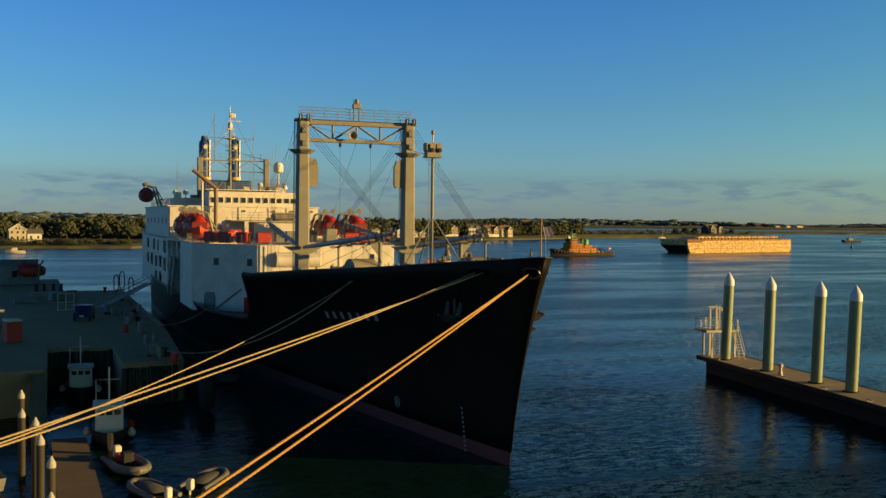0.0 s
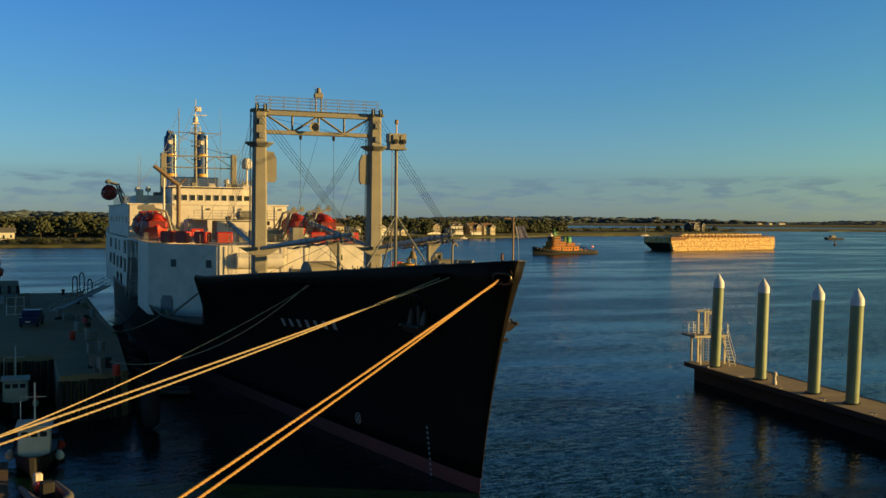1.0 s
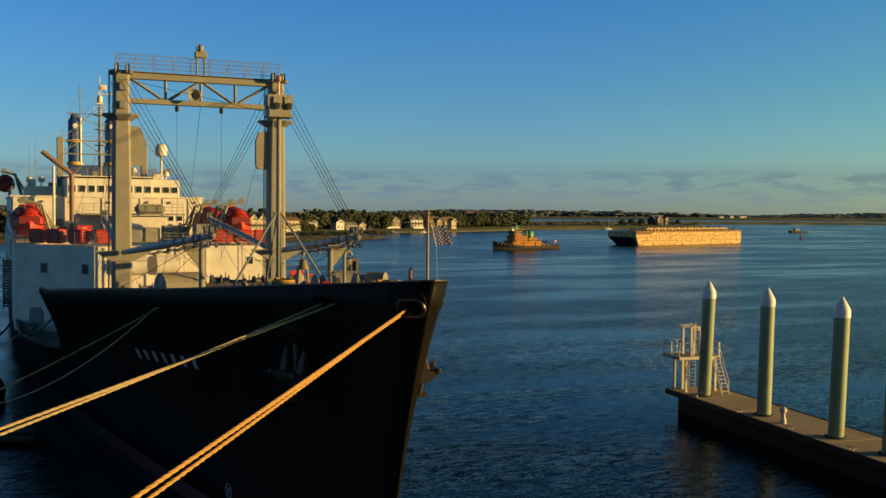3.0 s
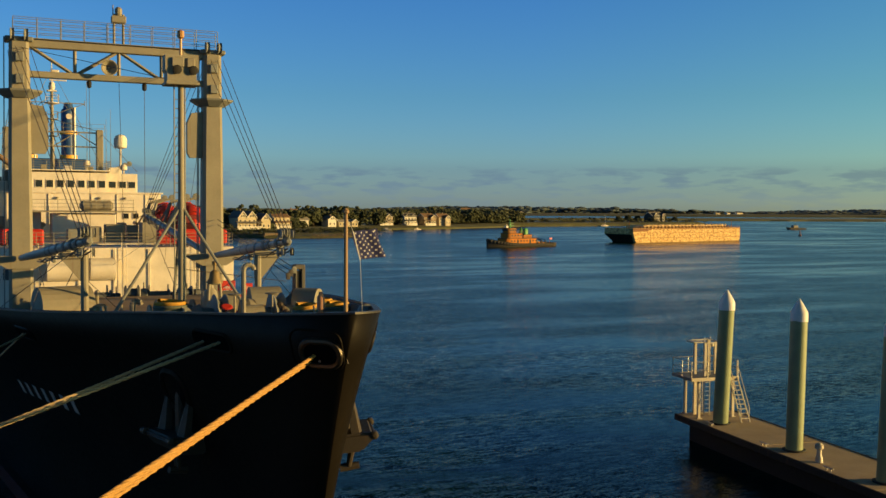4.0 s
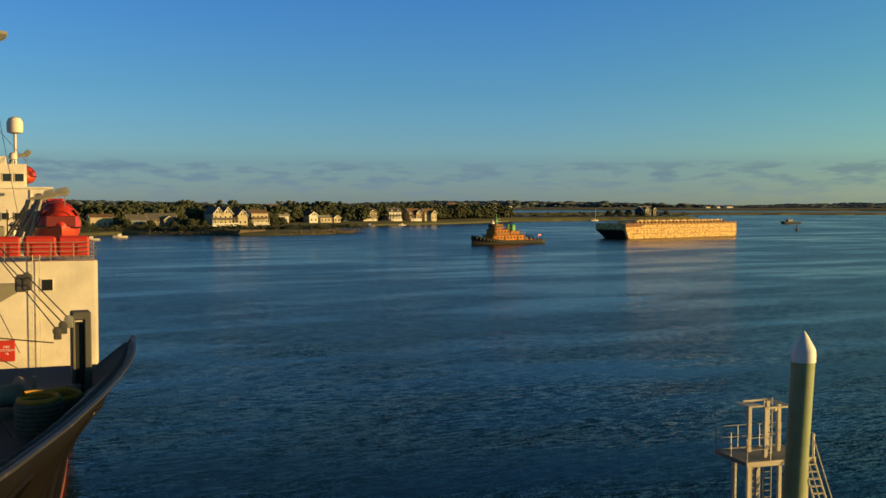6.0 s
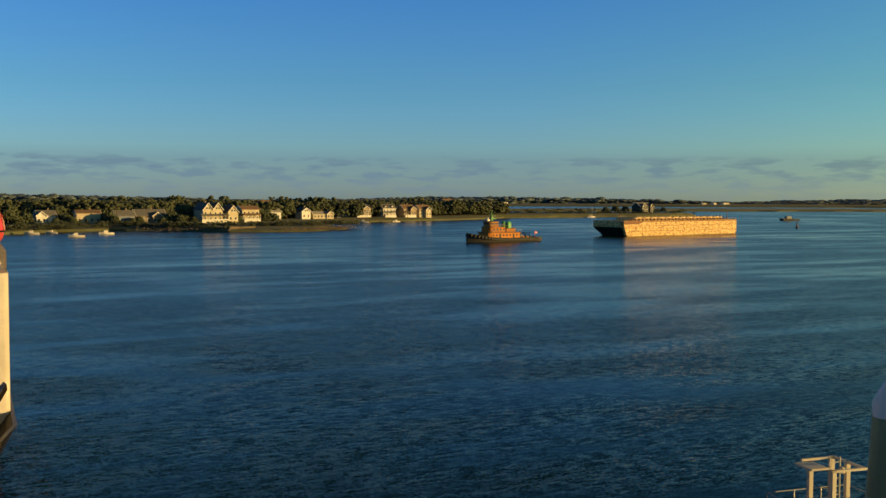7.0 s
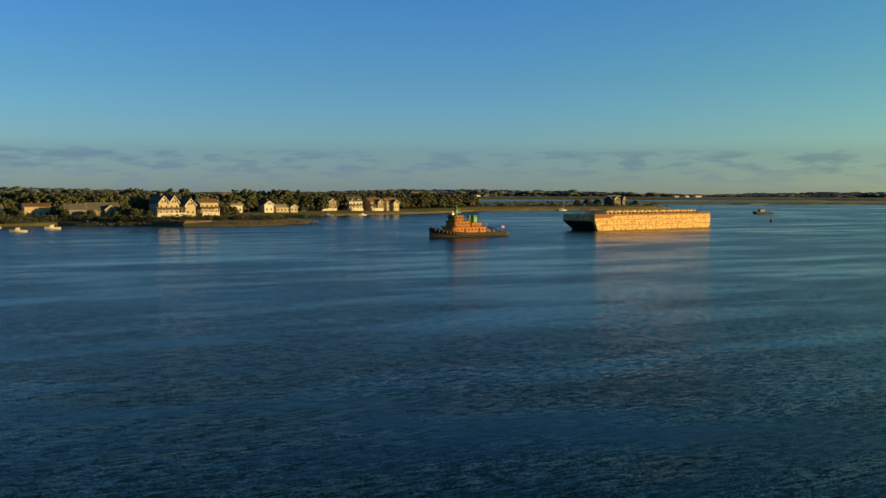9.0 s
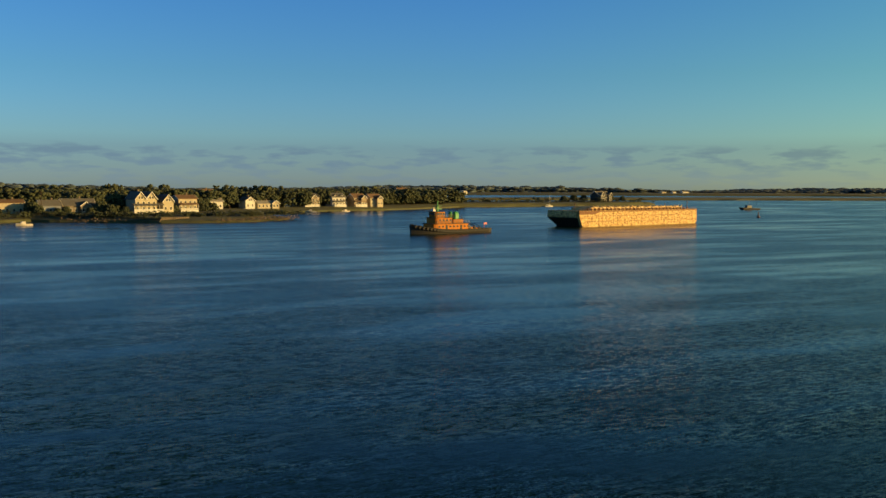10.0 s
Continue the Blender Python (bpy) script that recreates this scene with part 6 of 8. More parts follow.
# kerb beam along the edge, fenders below
bm = B()
box(bm, -14.95, -14.55, 62, 121, QZ + 0.004, QZ + 0.3, 0.05)
tagged(part("kerb", bm, M_CONC), "raised concrete kerb along the quay edge", "kerb", kind="structure")
for y in (30, 37, 44, 51, 58, 66, 74):
    x = -16.0 + (y - 30) * 0.042
    t = thing("fender", pose(x + 0.9, y, 0), "large black rubber ship fender on the quay wall", "fender", "quay fenders")
    bm = B()
    lathe(bm, [(0.25, -0.6), (0.6, -0.3), (0.7, 0.5), (0.7, 1.8), (0.6, 2.4), (0.25, 2.6)], 16)
    part("body", bm, M_BLACK, t, "", True)
    bm = B()
    tube(bm, (0, 0, 2.6), (-0.9, 0, QZ + 0.1), 0.05)
    part("chain", bm, M_WIRE, t)


def vehicle(m, colour, label, pickup=True):
    t = thing("pickup_truck", m, label, "truck")
    mt = painted("truck_paint_" + label.split()[0], colour, 0.3, amount=0.1)
    bm = B()
    prism(bm, [(-2.6, 0.45), (2.6, 0.45), (2.65, 0.95), (1.4, 1.1), (0.9, 1.75), (-0.7, 1.78), (-0.95, 1.12), (-2.65, 1.1)], -0.92, 0.92, "xz")
    bmesh.ops.bevel(bm, geom=bm.edges[:], offset=0.06, segments=1, affect="EDGES")
    bmesh.ops.rotate(bm, verts=bm.verts, cent=(0, 0, 0), matrix=Matrix.Rotation(radians(90), 3, "Z"))
    part("body", bm, mt, t)
    bm = B()
    prism(bm, [(1.3, 1.14), (0.87, 1.68), (-0.66, 1.7), (-0.86, 1.16)], -0.94, 0.94, "xz")
    bmesh.ops.rotate(bm, verts=bm.verts, cent=(0, 0, 0), matrix=Matrix.Rotation(radians(90), 3, "Z"))
    part("window", bm, M_GLASS, t)
    for y in (-1.65, 1.6):
        for sx in (-1, 1):
            bm = B()
            lathe(bm, [(0.2, sx * 0.98), (0.36, sx * 0.97), (0.38, sx * 0.85), (0.36, sx * 0.72)], 16, pose(0, y, 0.38), "X")
            w = part("wheel", bm, M_BLACK, t, "", True)
            bm = B()
            lathe(bm, [(0.05, sx * 1.0), (0.2, sx * 0.99), (0.2, sx * 0.95)], 12, pose(0, y, 0.38), "X")
            part("rim", bm, M_STEEL, w)
    bm = B()
    box(bm, -0.25, 0.25, -2.7, -2.66, 0.6, 0.75)
    part("plate", bm, M_LETTER, t)
    return t


vehicle(pose(-22.4, 73.0, QZ, 0, 0, -10), (0.012, 0.02, 0.09), "dark blue pickup parked on the quay")
# gangway up to the ship
t = thing("gangway", Matrix(), "grey metal gangway from the quay to the ship", "gangway")
a, b = Vector((-19.6, 88, QZ + 0.15)), Vector((-11.8, 103, 5.2))
for q in (-0.5, 0.5):
    o = Vector((-0.88, 0.47, 0)) * q
    bm = B()
    tube(bm, a + o, b + o, 0.09, n=6)
    for k in range(13):
        p = (a + o).lerp(b + o, k / 12)
        tube(bm, p, p + Vector((0, 0, 1.1)), 0.03, n=5)
    tube(bm, a + o + Vector((0, 0, 1.1)), b + o + Vector((0, 0, 1.1)), 0.035, n=5)
    tube(bm, a + o + Vector((0, 0, 0.55)), b + o + Vector((0, 0, 0.55)), 0.025, n=5)
    part("side_truss", bm, M_STEEL, t)
bm = B()
sheet(bm, [[a + Vector((-0.88, 0.47, 0)) * q, b + Vector((-0.88, 0.47, 0)) * q] for q in (-0.5, 0.5)])
part("walkway", bm, M_STEEL, t)
# hose reels and loops beside the ship
for x, y, r in ((-14.0, 122, 1.5), (-13.5, 112, 1.3), (-15.4, 116, 1.4)):
    t = thing("hose_reel", pose(x, y, QZ, 0, 0, 20), "tall black hose loop standing on the quay", "hose", "hose loops")
    bm, _ = ring_frame(r * 1.2, r * 2, r * 0.58, 0.09, m=pose(0, 0, r + 0.1))
    part("loop", bm, M_BLACK, t, "", True)
    bm = B()
    box(bm, -0.3, 0.3, -0.5, 0.5, 0, 0.12, 0.02)
    part("foot", bm, M_BLACK, t)
# crates, barrels and stacks on the shaded quay
t = thing("waste_container", pose(-30.0, 53.0, QZ, 0, 0, 16), "red steel container with a white lid", "container")
bm = B()
box(bm, -0.72, 0.72, -0.8, 0.8, 0, 2.0, 0.06)
part("body", bm, M_RED, t)
bm = B()
box(bm, -0.77, 0.77, -0.85, 0.85, 2.0, 2.2, 0.08)
part("lid", bm, M_WHITE, t)
for x, y, w, d, h in ((-31.8, 68, 1.6, 1.4, 1.9), (-24.6, 104, 2.2, 1.6, 1.1), (-27.4, 108, 1.5, 2.4, 0.8), (-29.0, 100, 3.0, 1.2, 0.9), (-23.0, 95, 1.8, 0.2, 2.0), (-17.9, 66, 0.9, 0.9, 1.0), (-18.4, 78, 1.2, 0.9, 0.8), (-17.3, 58, 0.8, 1.2, 0.9)):
    t = thing("pallet_stack", pose(x, y, QZ, 0, 0, (x * 37) % 30), "stacked grey crate on a wooden pallet", "crate", "quay crates")
    bm = B()
    for k in range(5):
        box(bm, -w / 2, w / 2, -d / 2 + k * d / 5, -d / 2 + k * d / 5 + d / 7, 0.08, 0.14)
    box(bm, -w / 2, -w / 2 + 0.1, -d / 2, d / 2, 0, 0.08)
    box(bm, w / 2 - 0.1, w / 2, -d / 2, d / 2, 0, 0.08)
    part("pallet", bm, M_DOCK, t)
    bm = B()
    box(bm, -w * 0.46, w * 0.46, -d * 0.46, d * 0.46, 0.14, h, 0.05)
    part("crate", bm, M_GREY, t)
# large floating fender between quay and ship, frames, pipes and hoses along the edge
t = thing("floating_fender", pose(-13.1, 62.5, -0.1, 0, 0, 4), "huge black pneumatic fender afloat between quay and hull", "fender")
bm = B()
lathe(bm, [(0.2, -3.4), (0.9, -3.1), (1.5, -2.2), (1.65, -1.0), (1.65, 1.0), (1.5, 2.2), (0.9, 3.1), (0.2, 3.4)], 20, None, "Y")
part("body", bm, M_BLACK, t, "", True)
for y in (-2.2, -1.1, 0, 1.1, 2.2):
    bm = B()
    lathe(bm, [(1.5, y - 0.14), (1.78 if abs(y) < 2 else 1.62, y), (1.5, y + 0.14)], 20, None, "Y")
    part("tyre_net", bm, M_BLACK, t)
t = thing("pipe_frame", pose(-24.0, 86.0, QZ, 0, 0, 8), "white pipe frame standing on the quay", "frame")
bm = B()
for x in (-1.0, 0.0, 1.0):
    tube(bm, (x, 0, 0), (x, 0, 2.2), 0.05)
for z in (0.1, 1.1, 2.2):
    tube(bm, (-1.0, 0, z), (1.0, 0, z), 0.045)
part("pipework", bm, M_WHITE, t)
t = thing("hanging_hose", Matrix(), "black hose sagging from the quay to the ship", "hose")
bm = B()
a, b = Vector((-16.2, 78, QZ + 0.3)), S @ Vector((-10.6, 84, 5.2))
pipe_run(bm, [a.lerp(b, k / 14) - Vector((0, 0, 14 * (k / 14) * (1 - k / 14) * 0.75)) for k in range(15)], 0.11, 8)
part("hose", bm, M_BLACK, t, "", True)
rq = random.Random(17)
for k in range(22):
    y = rq.uniform(30, 100)
    x = -17.2 + (y - 30) * 0.035 - abs(rq.gauss(0, 1.6))
    m = pose(x, y, QZ, 0, 0, rq.uniform(0, 360))
    if k % 4 == 0:
        t = thing("rope_pile", m, "heap of grey mooring rope on the quay", "rope", "quay ropes")
        bm = B()
        for q in range(5):
            rr = 0.55 - 0.07 * q
            pipe_run(bm, [(rr * math.cos(a) + 0.06 * math.sin(3 * a + q), rr * math.sin(a), 0.06 + q * 0.08) for a in (math.tau * i / 14 for i in range(15))], 0.05, 6)
        part("turns", bm, M_CONC, t)
    elif k % 4 == 1:
        t = thing("steel_drum", m, "dull steel drum on the quay edge", "drum", "quay drums")
        bm = B()
        lathe(bm, [(0.28, 0), (0.29, 0.02), (0.29, 0.28), (0.3, 0.3), (0.29, 0.32), (0.29, 0.58), (0.3, 0.6), (0.29, 0.62), (0.29, 0.86), (0.27, 0.88)], 14)
        part("body", bm, M_GREY if k % 8 == 1 else M_RED, t, "", True)
    elif k % 4 == 2:
        t = thing("power_box", m, "grey shore-power box on a post", "box", "shore power boxes")
        bm = B()
        box(bm, -0.3, 0.3, -0.2, 0.2, 0.5, 1.4, 0.04)
        tube(bm, (0, 0, 0), (0, 0, 0.6), 0.08)
        part("case", bm, M_GREY, t)
    else:
        t = thing("timber_baulk", m, "dark timber baulk lying on the quay", "timber", "quay timbers")
        bm = B()
        box(bm, -1.4, 1.4, -0.15, 0.15, 0, 0.28, 0.03)
        part("beam", bm, M_TIMBER, t)
# jetty beyond, with a shed and an orange lifeboat on a cradle
bm = B()
box(bm, -75, -23.0, 126, 158, -3, QZ - 0.15, 0.05)
tagged(part("pavement", bm, M_CONC), "concrete jetty beyond the quay", "quay", kind="structure")
for x in (-23.4, -24.6, -26.0, -27.2):
    t = thing("timber_pile", pose(x, 125.5, 0), "black timber pile at the jetty edge", "pile", "jetty piles")
    bm = B()
    tube(bm, (0, 0, -3), (0, 0, 3.9), 0.28, 0.25, 10)
    part("trunk", bm, M_TIMBER, t)
t = thing("shed", pose(-33.5, 146, QZ - 0.15), "grey boarded shed with a low roof on the jetty", "shed")
M_SHED = painted("weathered_shed_boards", (0.28, 0.28, 0.28), 0.85, amount=0.4)
bm = B()
box(bm, -8, 6.5, -3, 3, 0, 3.4)
part("wall", bm, M_SHED, t)
bm = B()
prism(bm, [(-3.3, 3.4), (3.3, 3.4), (3.3, 3.6), (0, 4.4), (-3.3, 3.6)], -8.3, 6.8, "yz")
part("roof", bm, M_GREY, t)
for x in (-6.5, -4.5, -2.5, 2.8, 4.6):
    window(t, pose(x, -3.02, 1.9), 0.9, 1.3)
lifeboat(pose(-27.9, 141.5, 5.2, 0, 0, 70), (5.0, 2.4, 2.4), "orange training lifeboat hung beside the jetty shed")
boat_davit(pose(-28.6, 141.5, QZ - 0.15, 0, 0, 70))

# ---- small craft basin ----
t = thing("pontoon", pose(0, 0, SEA), "narrow wooden pontoon between moored boats", "dock")
bm = B()
box(bm, -27.2, -24.9, -14, 21, -0.2, 0.42, 0.03)
part("float", bm, M_TIMBER, t)
for k in range(70):
    bm = B()
    box(bm, -27.2, -24.9, -14 + k * 0.5, -13.515 + k * 0.5, 0.424, 0.47)
    part("plank", bm, M_PONT, t)
bm = B()
for q in (-0.55, 0.55):
    box(bm, -28.0 + q, -27.95 + q, 20.5, 34.5, 0.5, 0.75, 0, Matrix.Translation((0, 20.5, 0.5)) @ Matrix.Rotation(radians(9.5), 4, "X") @ Matrix.Translation((0, -20.5, -0.5)))
box(bm, -28.55, -27.4, 20.5, 34.5, 0.5, 0.56, 0, Matrix.Translation((0, 20.5, 0.5)) @ Matrix.Rotation(radians(9.5), 4, "X") @ Matrix.Translation((0, -20.5, -0.5)))
tagged(part("ramp", bm, M_CONC), "sloping grey ramp down to the pontoon", "ramp", kind="structure")
for x, y, h in ((-29.05, 15.5, 4.2), (-28.3, 6.0, 4.2), (-28.1, 1.3, 4.2), (-27.7, -3.8, 4.2), (-27.85, -10.2, 4.2), (-29.0, 12.2, 3.6)):
    pile(x, y, -4, h, 0.2, M_TIMBER, M_CAP2, (0, 0), "dark pontoon pile with a white pointed cap", "pontoon piles")


def workboat(m, label):
    t = thing("workboat", m, label, "boat", "small boats")
    bm = B()
    rows = []
    for i in range(11):
        u = i / 10
        w = 1.35 * (1 - max(0, u - 0.45) ** 2 / 0.34)
        rows.append([(s * w * k, -4 + 8 * u, z + 0.5 * max(0, u - 0.5) ** 2 * 2) for s, k, z in ((-1, 1, 1.0), (-1, 0.85, 0.2), (-1, 0.2, -0.3), (1, 0.2, -0.3), (1, 0.85, 0.2), (1, 1, 1.0))])
    vs = sheet(bm, rows)
    bm.faces.new(vs[0])
    bm.faces.new(vs[-1])
    part("hull", bm, M_BLACK, t, "", True)
    bm = B()
    rows = [[(-1.3 * (1 - max(0, u - 0.45) ** 2 / 0.34), -3.9 + 7.8 * u, 0.72), (1.3 * (1 - max(0, u - 0.45) ** 2 / 0.34), -3.9 + 7.8 * u, 0.72)] for u in (i / 10 for i in range(11))]
    sheet(bm, rows)
    part("deck", bm, M_GREY, t)
    bm = B()
    prism(bm, [(-0.9, 0.72), (1.5, 0.72), (1.5, 1.6), (1.15, 2.5), (-0.8, 2.55)], -0.95, 0.95, "yz")
    bmesh.ops.bevel(bm, geom=bm.edges[:], offset=0.07, segments=1, affect="EDGES")
    cabin = part("cabin", bm, M_WHITE, t, "white cabin")
    for x in (-0.55, 0.0, 0.55):
        bm = B()
        box(bm, x - 0.2, x + 0.2, -0.94, -0.9, 1.65, 2.3, 0.03)
        part("pane", bm, M_GLASS, cabin)
        bm = B()
        box(bm, x - 0.2, x + 0.2, 1.3, 1.36, 1.7, 2.3, 0, pose(0, 0, 0, 0, 0, 0))
        part("pane", bm, M_GLASS, cabin)
    bm = B()
    box(bm, -1.1, 1.1, -1.1, 1.45, 2.55, 2.65, 0.03)
    part("roof", bm, M_WHITE, t)
    bm = B()
    tube(bm, (0, 0.2, 2.6), (0, 0.2, 5.2), 0.06)
    tube(bm, (-0.7, 0.2, 4.3), (0.7, 0.2, 4.3), 0.03)
    tube(bm, (0.9, -0.8, 2.6), (0.9, -0.8, 4.2), 0.03)
    part("mast", bm, M_WHITE, t)
    bm = B()
    box(bm, -0.8, 0.8, -3.6, -2.2, 0.72, 1.15, 0.15)
    part("engine_box", bm, M_CONC, t)
    for k, (x, y) in enumerate(((-1.5, -2), (-1.5, 1), (1.5, 0))):
        bm = B()
        lathe(bm, [(0.05, -0.3), (0.25, -0.15), (0.28, 0.1), (0.1, 0.35)], 10, pose(x, y, 0.6))
        part("fender", bm, M_RED if k == 0 else M_WHITE, t, "", True)
    return t


workboat(pose(-24.3, 41.6, SEA, 0, 0, 178), "small white-cabined workboat with a black hull")
workboat(pose(-23.3, 22.0, SEA, 0, 0, 176), "small white-cabined workboat beside the pontoon")


def inflatable(m, label, console=True, cover=False):
    t = thing("inflatable_boat", m, label, "boat", "inflatable boats")
    bm = B()
    pts = [(-0.95, -2.4), (-0.95, 0.8), (-0.75, 1.7), (-0.35, 2.3), (0, 2.45), (0.35, 2.3), (0.75, 1.7), (0.95, 0.8), (0.95, -2.4)]
    rows = []
    for i, (x, y) in enumerate(pts):
        a, b = Vector((*pts[max(0, i - 1)], 0)), Vector((*pts[min(len(pts) - 1, i + 1)], 0))
        d = (b - a).normalized()
        nrm = Vector((d.y, -d.x, 0))
        r = 0.26 if 0 < i < len(pts) - 1 else 0.16
        rows.append([Vector((x, y, 0.38 + 0.12 * max(0, y) / 2.4)) + nrm * r * math.cos(q) + Vector((0, 0, r * math.sin(q))) for q in (math.tau * k / 10 for k in range(10))])
    vs = sheet(bm, rows, close=True)
    bm.faces.new(vs[0])
    bm.faces.new(vs[-1])
    part("tube", bm, plain("grey_tube_rubber", (0.13, 0.13, 0.125), 0.6), t, "", True)
    bm = B()
    prism(bm, [(-0.8, -2.3), (0.8, -2.3), (0.75, 1.4), (0, 2.2), (-0.75, 1.4)], 0.1, 0.25, "xy")
    part("floor", bm, M_BLACK, t)
    bm = B()
    box(bm, -0.25, 0.25, -2.75, -2.3, 0.3, 1.1, 0.1)
    tube(bm, (0, -2.6, 0.3), (0, -2.6, -0.4), 0.08)
    part("outboard", bm, M_WHITE if console else M_BLACK, t)
    if cover:
        bm = B()
        rows = [[(0.85 * math.cos(q), y, 0.42 + h * math.sin(q)) for q in (radians(k) for k in range(0, 181, 20))] for y, h in ((-1.6, 0.12), (-1.0, 0.34), (0.3, 0.36), (1.4, 0.25), (2.0, 0.15))]
        sheet(bm, rows)
        part("cover", bm, plain("grey_boat_cover", (0.12, 0.12, 0.115), 0.9), t, "", True)
    elif console:
        bm = B()
        box(bm, -0.35, 0.35, -0.5, 0.2, 0.25, 1.15, 0.08)
        part("console", bm, M_BLACK, t)
        bm = B()
        box(bm, -0.4, 0.4, -1.7, -0.9, 0.25, 0.85, 0.1)
        part("seat", bm, M_RED, t)
    return t


inflatable(pose(-22.9, 12.3, SEA, 0, 0, 190), "grey inflatable boat with a red seat")
inflatable(pose(-22.2, 6.0, SEA, 0, 0, 20) @ Matrix.Scale(0.82, 4), "grey inflatable boat under a fitted cover", True, True)
inflatable(pose(-18.9, 7.1, SEA, 0, 0, -35) @ Matrix.Scale(0.82, 4), "grey inflatable boat under a fitted cover", True, True)
inflatable(pose(-12.1, 44.5, SEA, 0, 0, 70), "small white inflatable tied below the ship", False)


def skiff(m, label):
    t = thing("skiff", m, label, "boat", "open skiffs")
    bm = B()
    rows = []
    for i in range(11):
        u = i / 10
        w = 1.15 * (1 - max(0, u - 0.4) ** 2 / 0.4)
        rows.append([(s * w * k, -3.2 + 6.4 * u, z + 0.5 * max(0, u - 0.5) ** 2) for s, k, z in ((-1, 0.88, 0.8), (-1, 1, 0.82), (-1, 0.85, 0.1), (-1, 0.2, -0.25), (1, 0.2, -0.25), (1, 0.85, 0.1), (1, 1, 0.82), (1, 0.88, 0.8))])
    vs = sheet(bm, rows)
    bm.faces.new(vs[0])
    part("hull", bm, M_GREY, t, "", True)
    bm = B()
    sheet(bm, [[(-0.95 * (1 - max(0, u - 0.4) ** 2 / 0.4), -3.1 + 6.2 * u, 0.35), (0.95 * (1 - max(0, u - 0.4) ** 2 / 0.4), -3.1 + 6.2 * u, 0.35)] for u in (i / 10 for i in range(11))])
    part("floor", bm, M_TIMBER, t)
    for y in (-2.2, -0.6, 1.1):
        bm = B()
        box(bm, -0.98, 0.98, y - 0.16, y + 0.16, 0.6, 0.66, 0.01)
        part("thwart", bm, M_PONT, t)
    bm = B()
    box(bm, -0.22, 0.22, -3.6, -3.15, 0.4, 1.15, 0.08)
    part("outboard", bm, M_BLACK, t)
    bm = B()
    box(bm, -0.5, 0.5, -0.3, 0.7, 0.4, 1.05, 0.1)
    part("console", bm, M_GREY, t)
    return t


for x, y, a in ((-31.5, 9.5, 10), (-30.8, 2.0, 200), (-31.2, -5.0, 170)):
    skiff(pose(x, y + 3, SEA, 0, 0, a), "open grey work skiff moored inside the pontoon")

# ---- floating dock with its tower ----
DZ = 1.05
DOCK = pose(37.3, 35.2, 0, 0, 0, -9.0)
dock = thing("floating_dock", DOCK, "floating dock with brown boards and a dark fender edge", "dock")
# float inset and coloured black, to pass for shadow and dark water
bm = B()
box(bm, 0.7, 3.9, -80, -0.7, -1.1, DZ - 0.35, 0.04)
part("float", bm, M_BLACK, dock)
bm = B()
box(bm, 0.05, 4.55, -80, -0.05, DZ - 0.4, DZ - 0.055, 0.03)
part("deck_frame", bm, M_TIMBER, dock)
for k in range(8):
    bm = B()
    box(bm, 0.0, 4.6, -10 * (k + 1) + 0.06, -10 * k, DZ - 0.05, DZ, 0.015)
    part("deck_panel", bm, M_DOCK, dock)
for sx in (-0.08, 4.58):
    bm = B()
    box(bm, sx, sx + 0.1, -80, 0.0, DZ - 0.42, DZ + 0.03, 0.02)
    part("edge_board", bm, M_TIMBER, dock, "dark timber fender board")
for k in range(11):
    bm = B()
    for q in (-0.18, 0.18):
        tube(bm, (0.3, -4 - 6 * k + q, DZ), (0.3, -4 - 6 * k + q, DZ + 0.16), 0.04)
    tube(bm, (0.3, -4.4 - 6 * k, DZ + 0.16), (0.3, -3.6 - 6 * k, DZ + 0.16), 0.045)
    part("cleat", bm, M_STEEL, dock)
bm = B()
lathe(bm, [(0.22, 0), (0.2, 0.3), (0.14, 0.4), (0.14, 0.75), (0.24, 0.8), (0.24, 1.0), (0.1, 1.12)], 12, DOCK.inverted() @ pose(36.0, 20.9, DZ))
part("hydrant_post", bm, M_ALU, dock, "pale service post", True)
PILES = ((38.05, 31.3, -0.25, -0.75), (36.95, 23.6, 0.3, 0.1), (36.1, 16.3, 0.15, -0.2), (35.5, 11.6, -0.25, -0.6))
for x, y, lx, ly in PILES:
    pile(x - 0.15, y, -3, 10.15, 0.5, M_PILE, M_CAP, (lx, ly), "tall pale green pile with a white conical cap", "dock piles")
    m = DOCK.inverted() @ Matrix.Translation((x - 0.15, y, DZ + 0.02))
    bm = B()
    lathe(bm, [(0.56, 0), (0.68, 0.0), (0.68, 0.08), (0.56, 0.08)], 20, m)
    part("pile_collar", bm, M_BLACK, dock)

tower = thing("boarding_tower", pose(37.35, 32.75, DZ, 0, 0, -9.0), "pale metal boarding tower with ladders and platforms", "tower")
P1, P2 = 2.85, 5.2
for x, y, z0, z in ((0.25, 2.3, 0, P1 - 0.2), (0.25, 0.5, 0, P1 - 0.2), (2.9, 2.5, 0, P1 - 0.2), (2.9, 0.5, 0, P1 - 0.2), (0.75, 1.9, 0, P2), (0.8, 0.7, P1, P2), (2.15, 1.6, P1, P2), (2.1, 2.4, P1, P2)):
    bm = B()
    box(bm, x - 0.1, x + 0.1, y - 0.08, y + 0.08, z0, z, 0.02)
    if z0 == 0:
        box(bm, x - 0.16, x + 0.16, y - 0.16, y + 0.16, 0, 0.05)
    part("leg", bm, M_ALU, tower)
bm = B()
box(bm, -0.6, 3.1, 0.1, 2.7, P1 - 0.2, P1, 0.02)
part("platform", bm, M_GREY, tower)
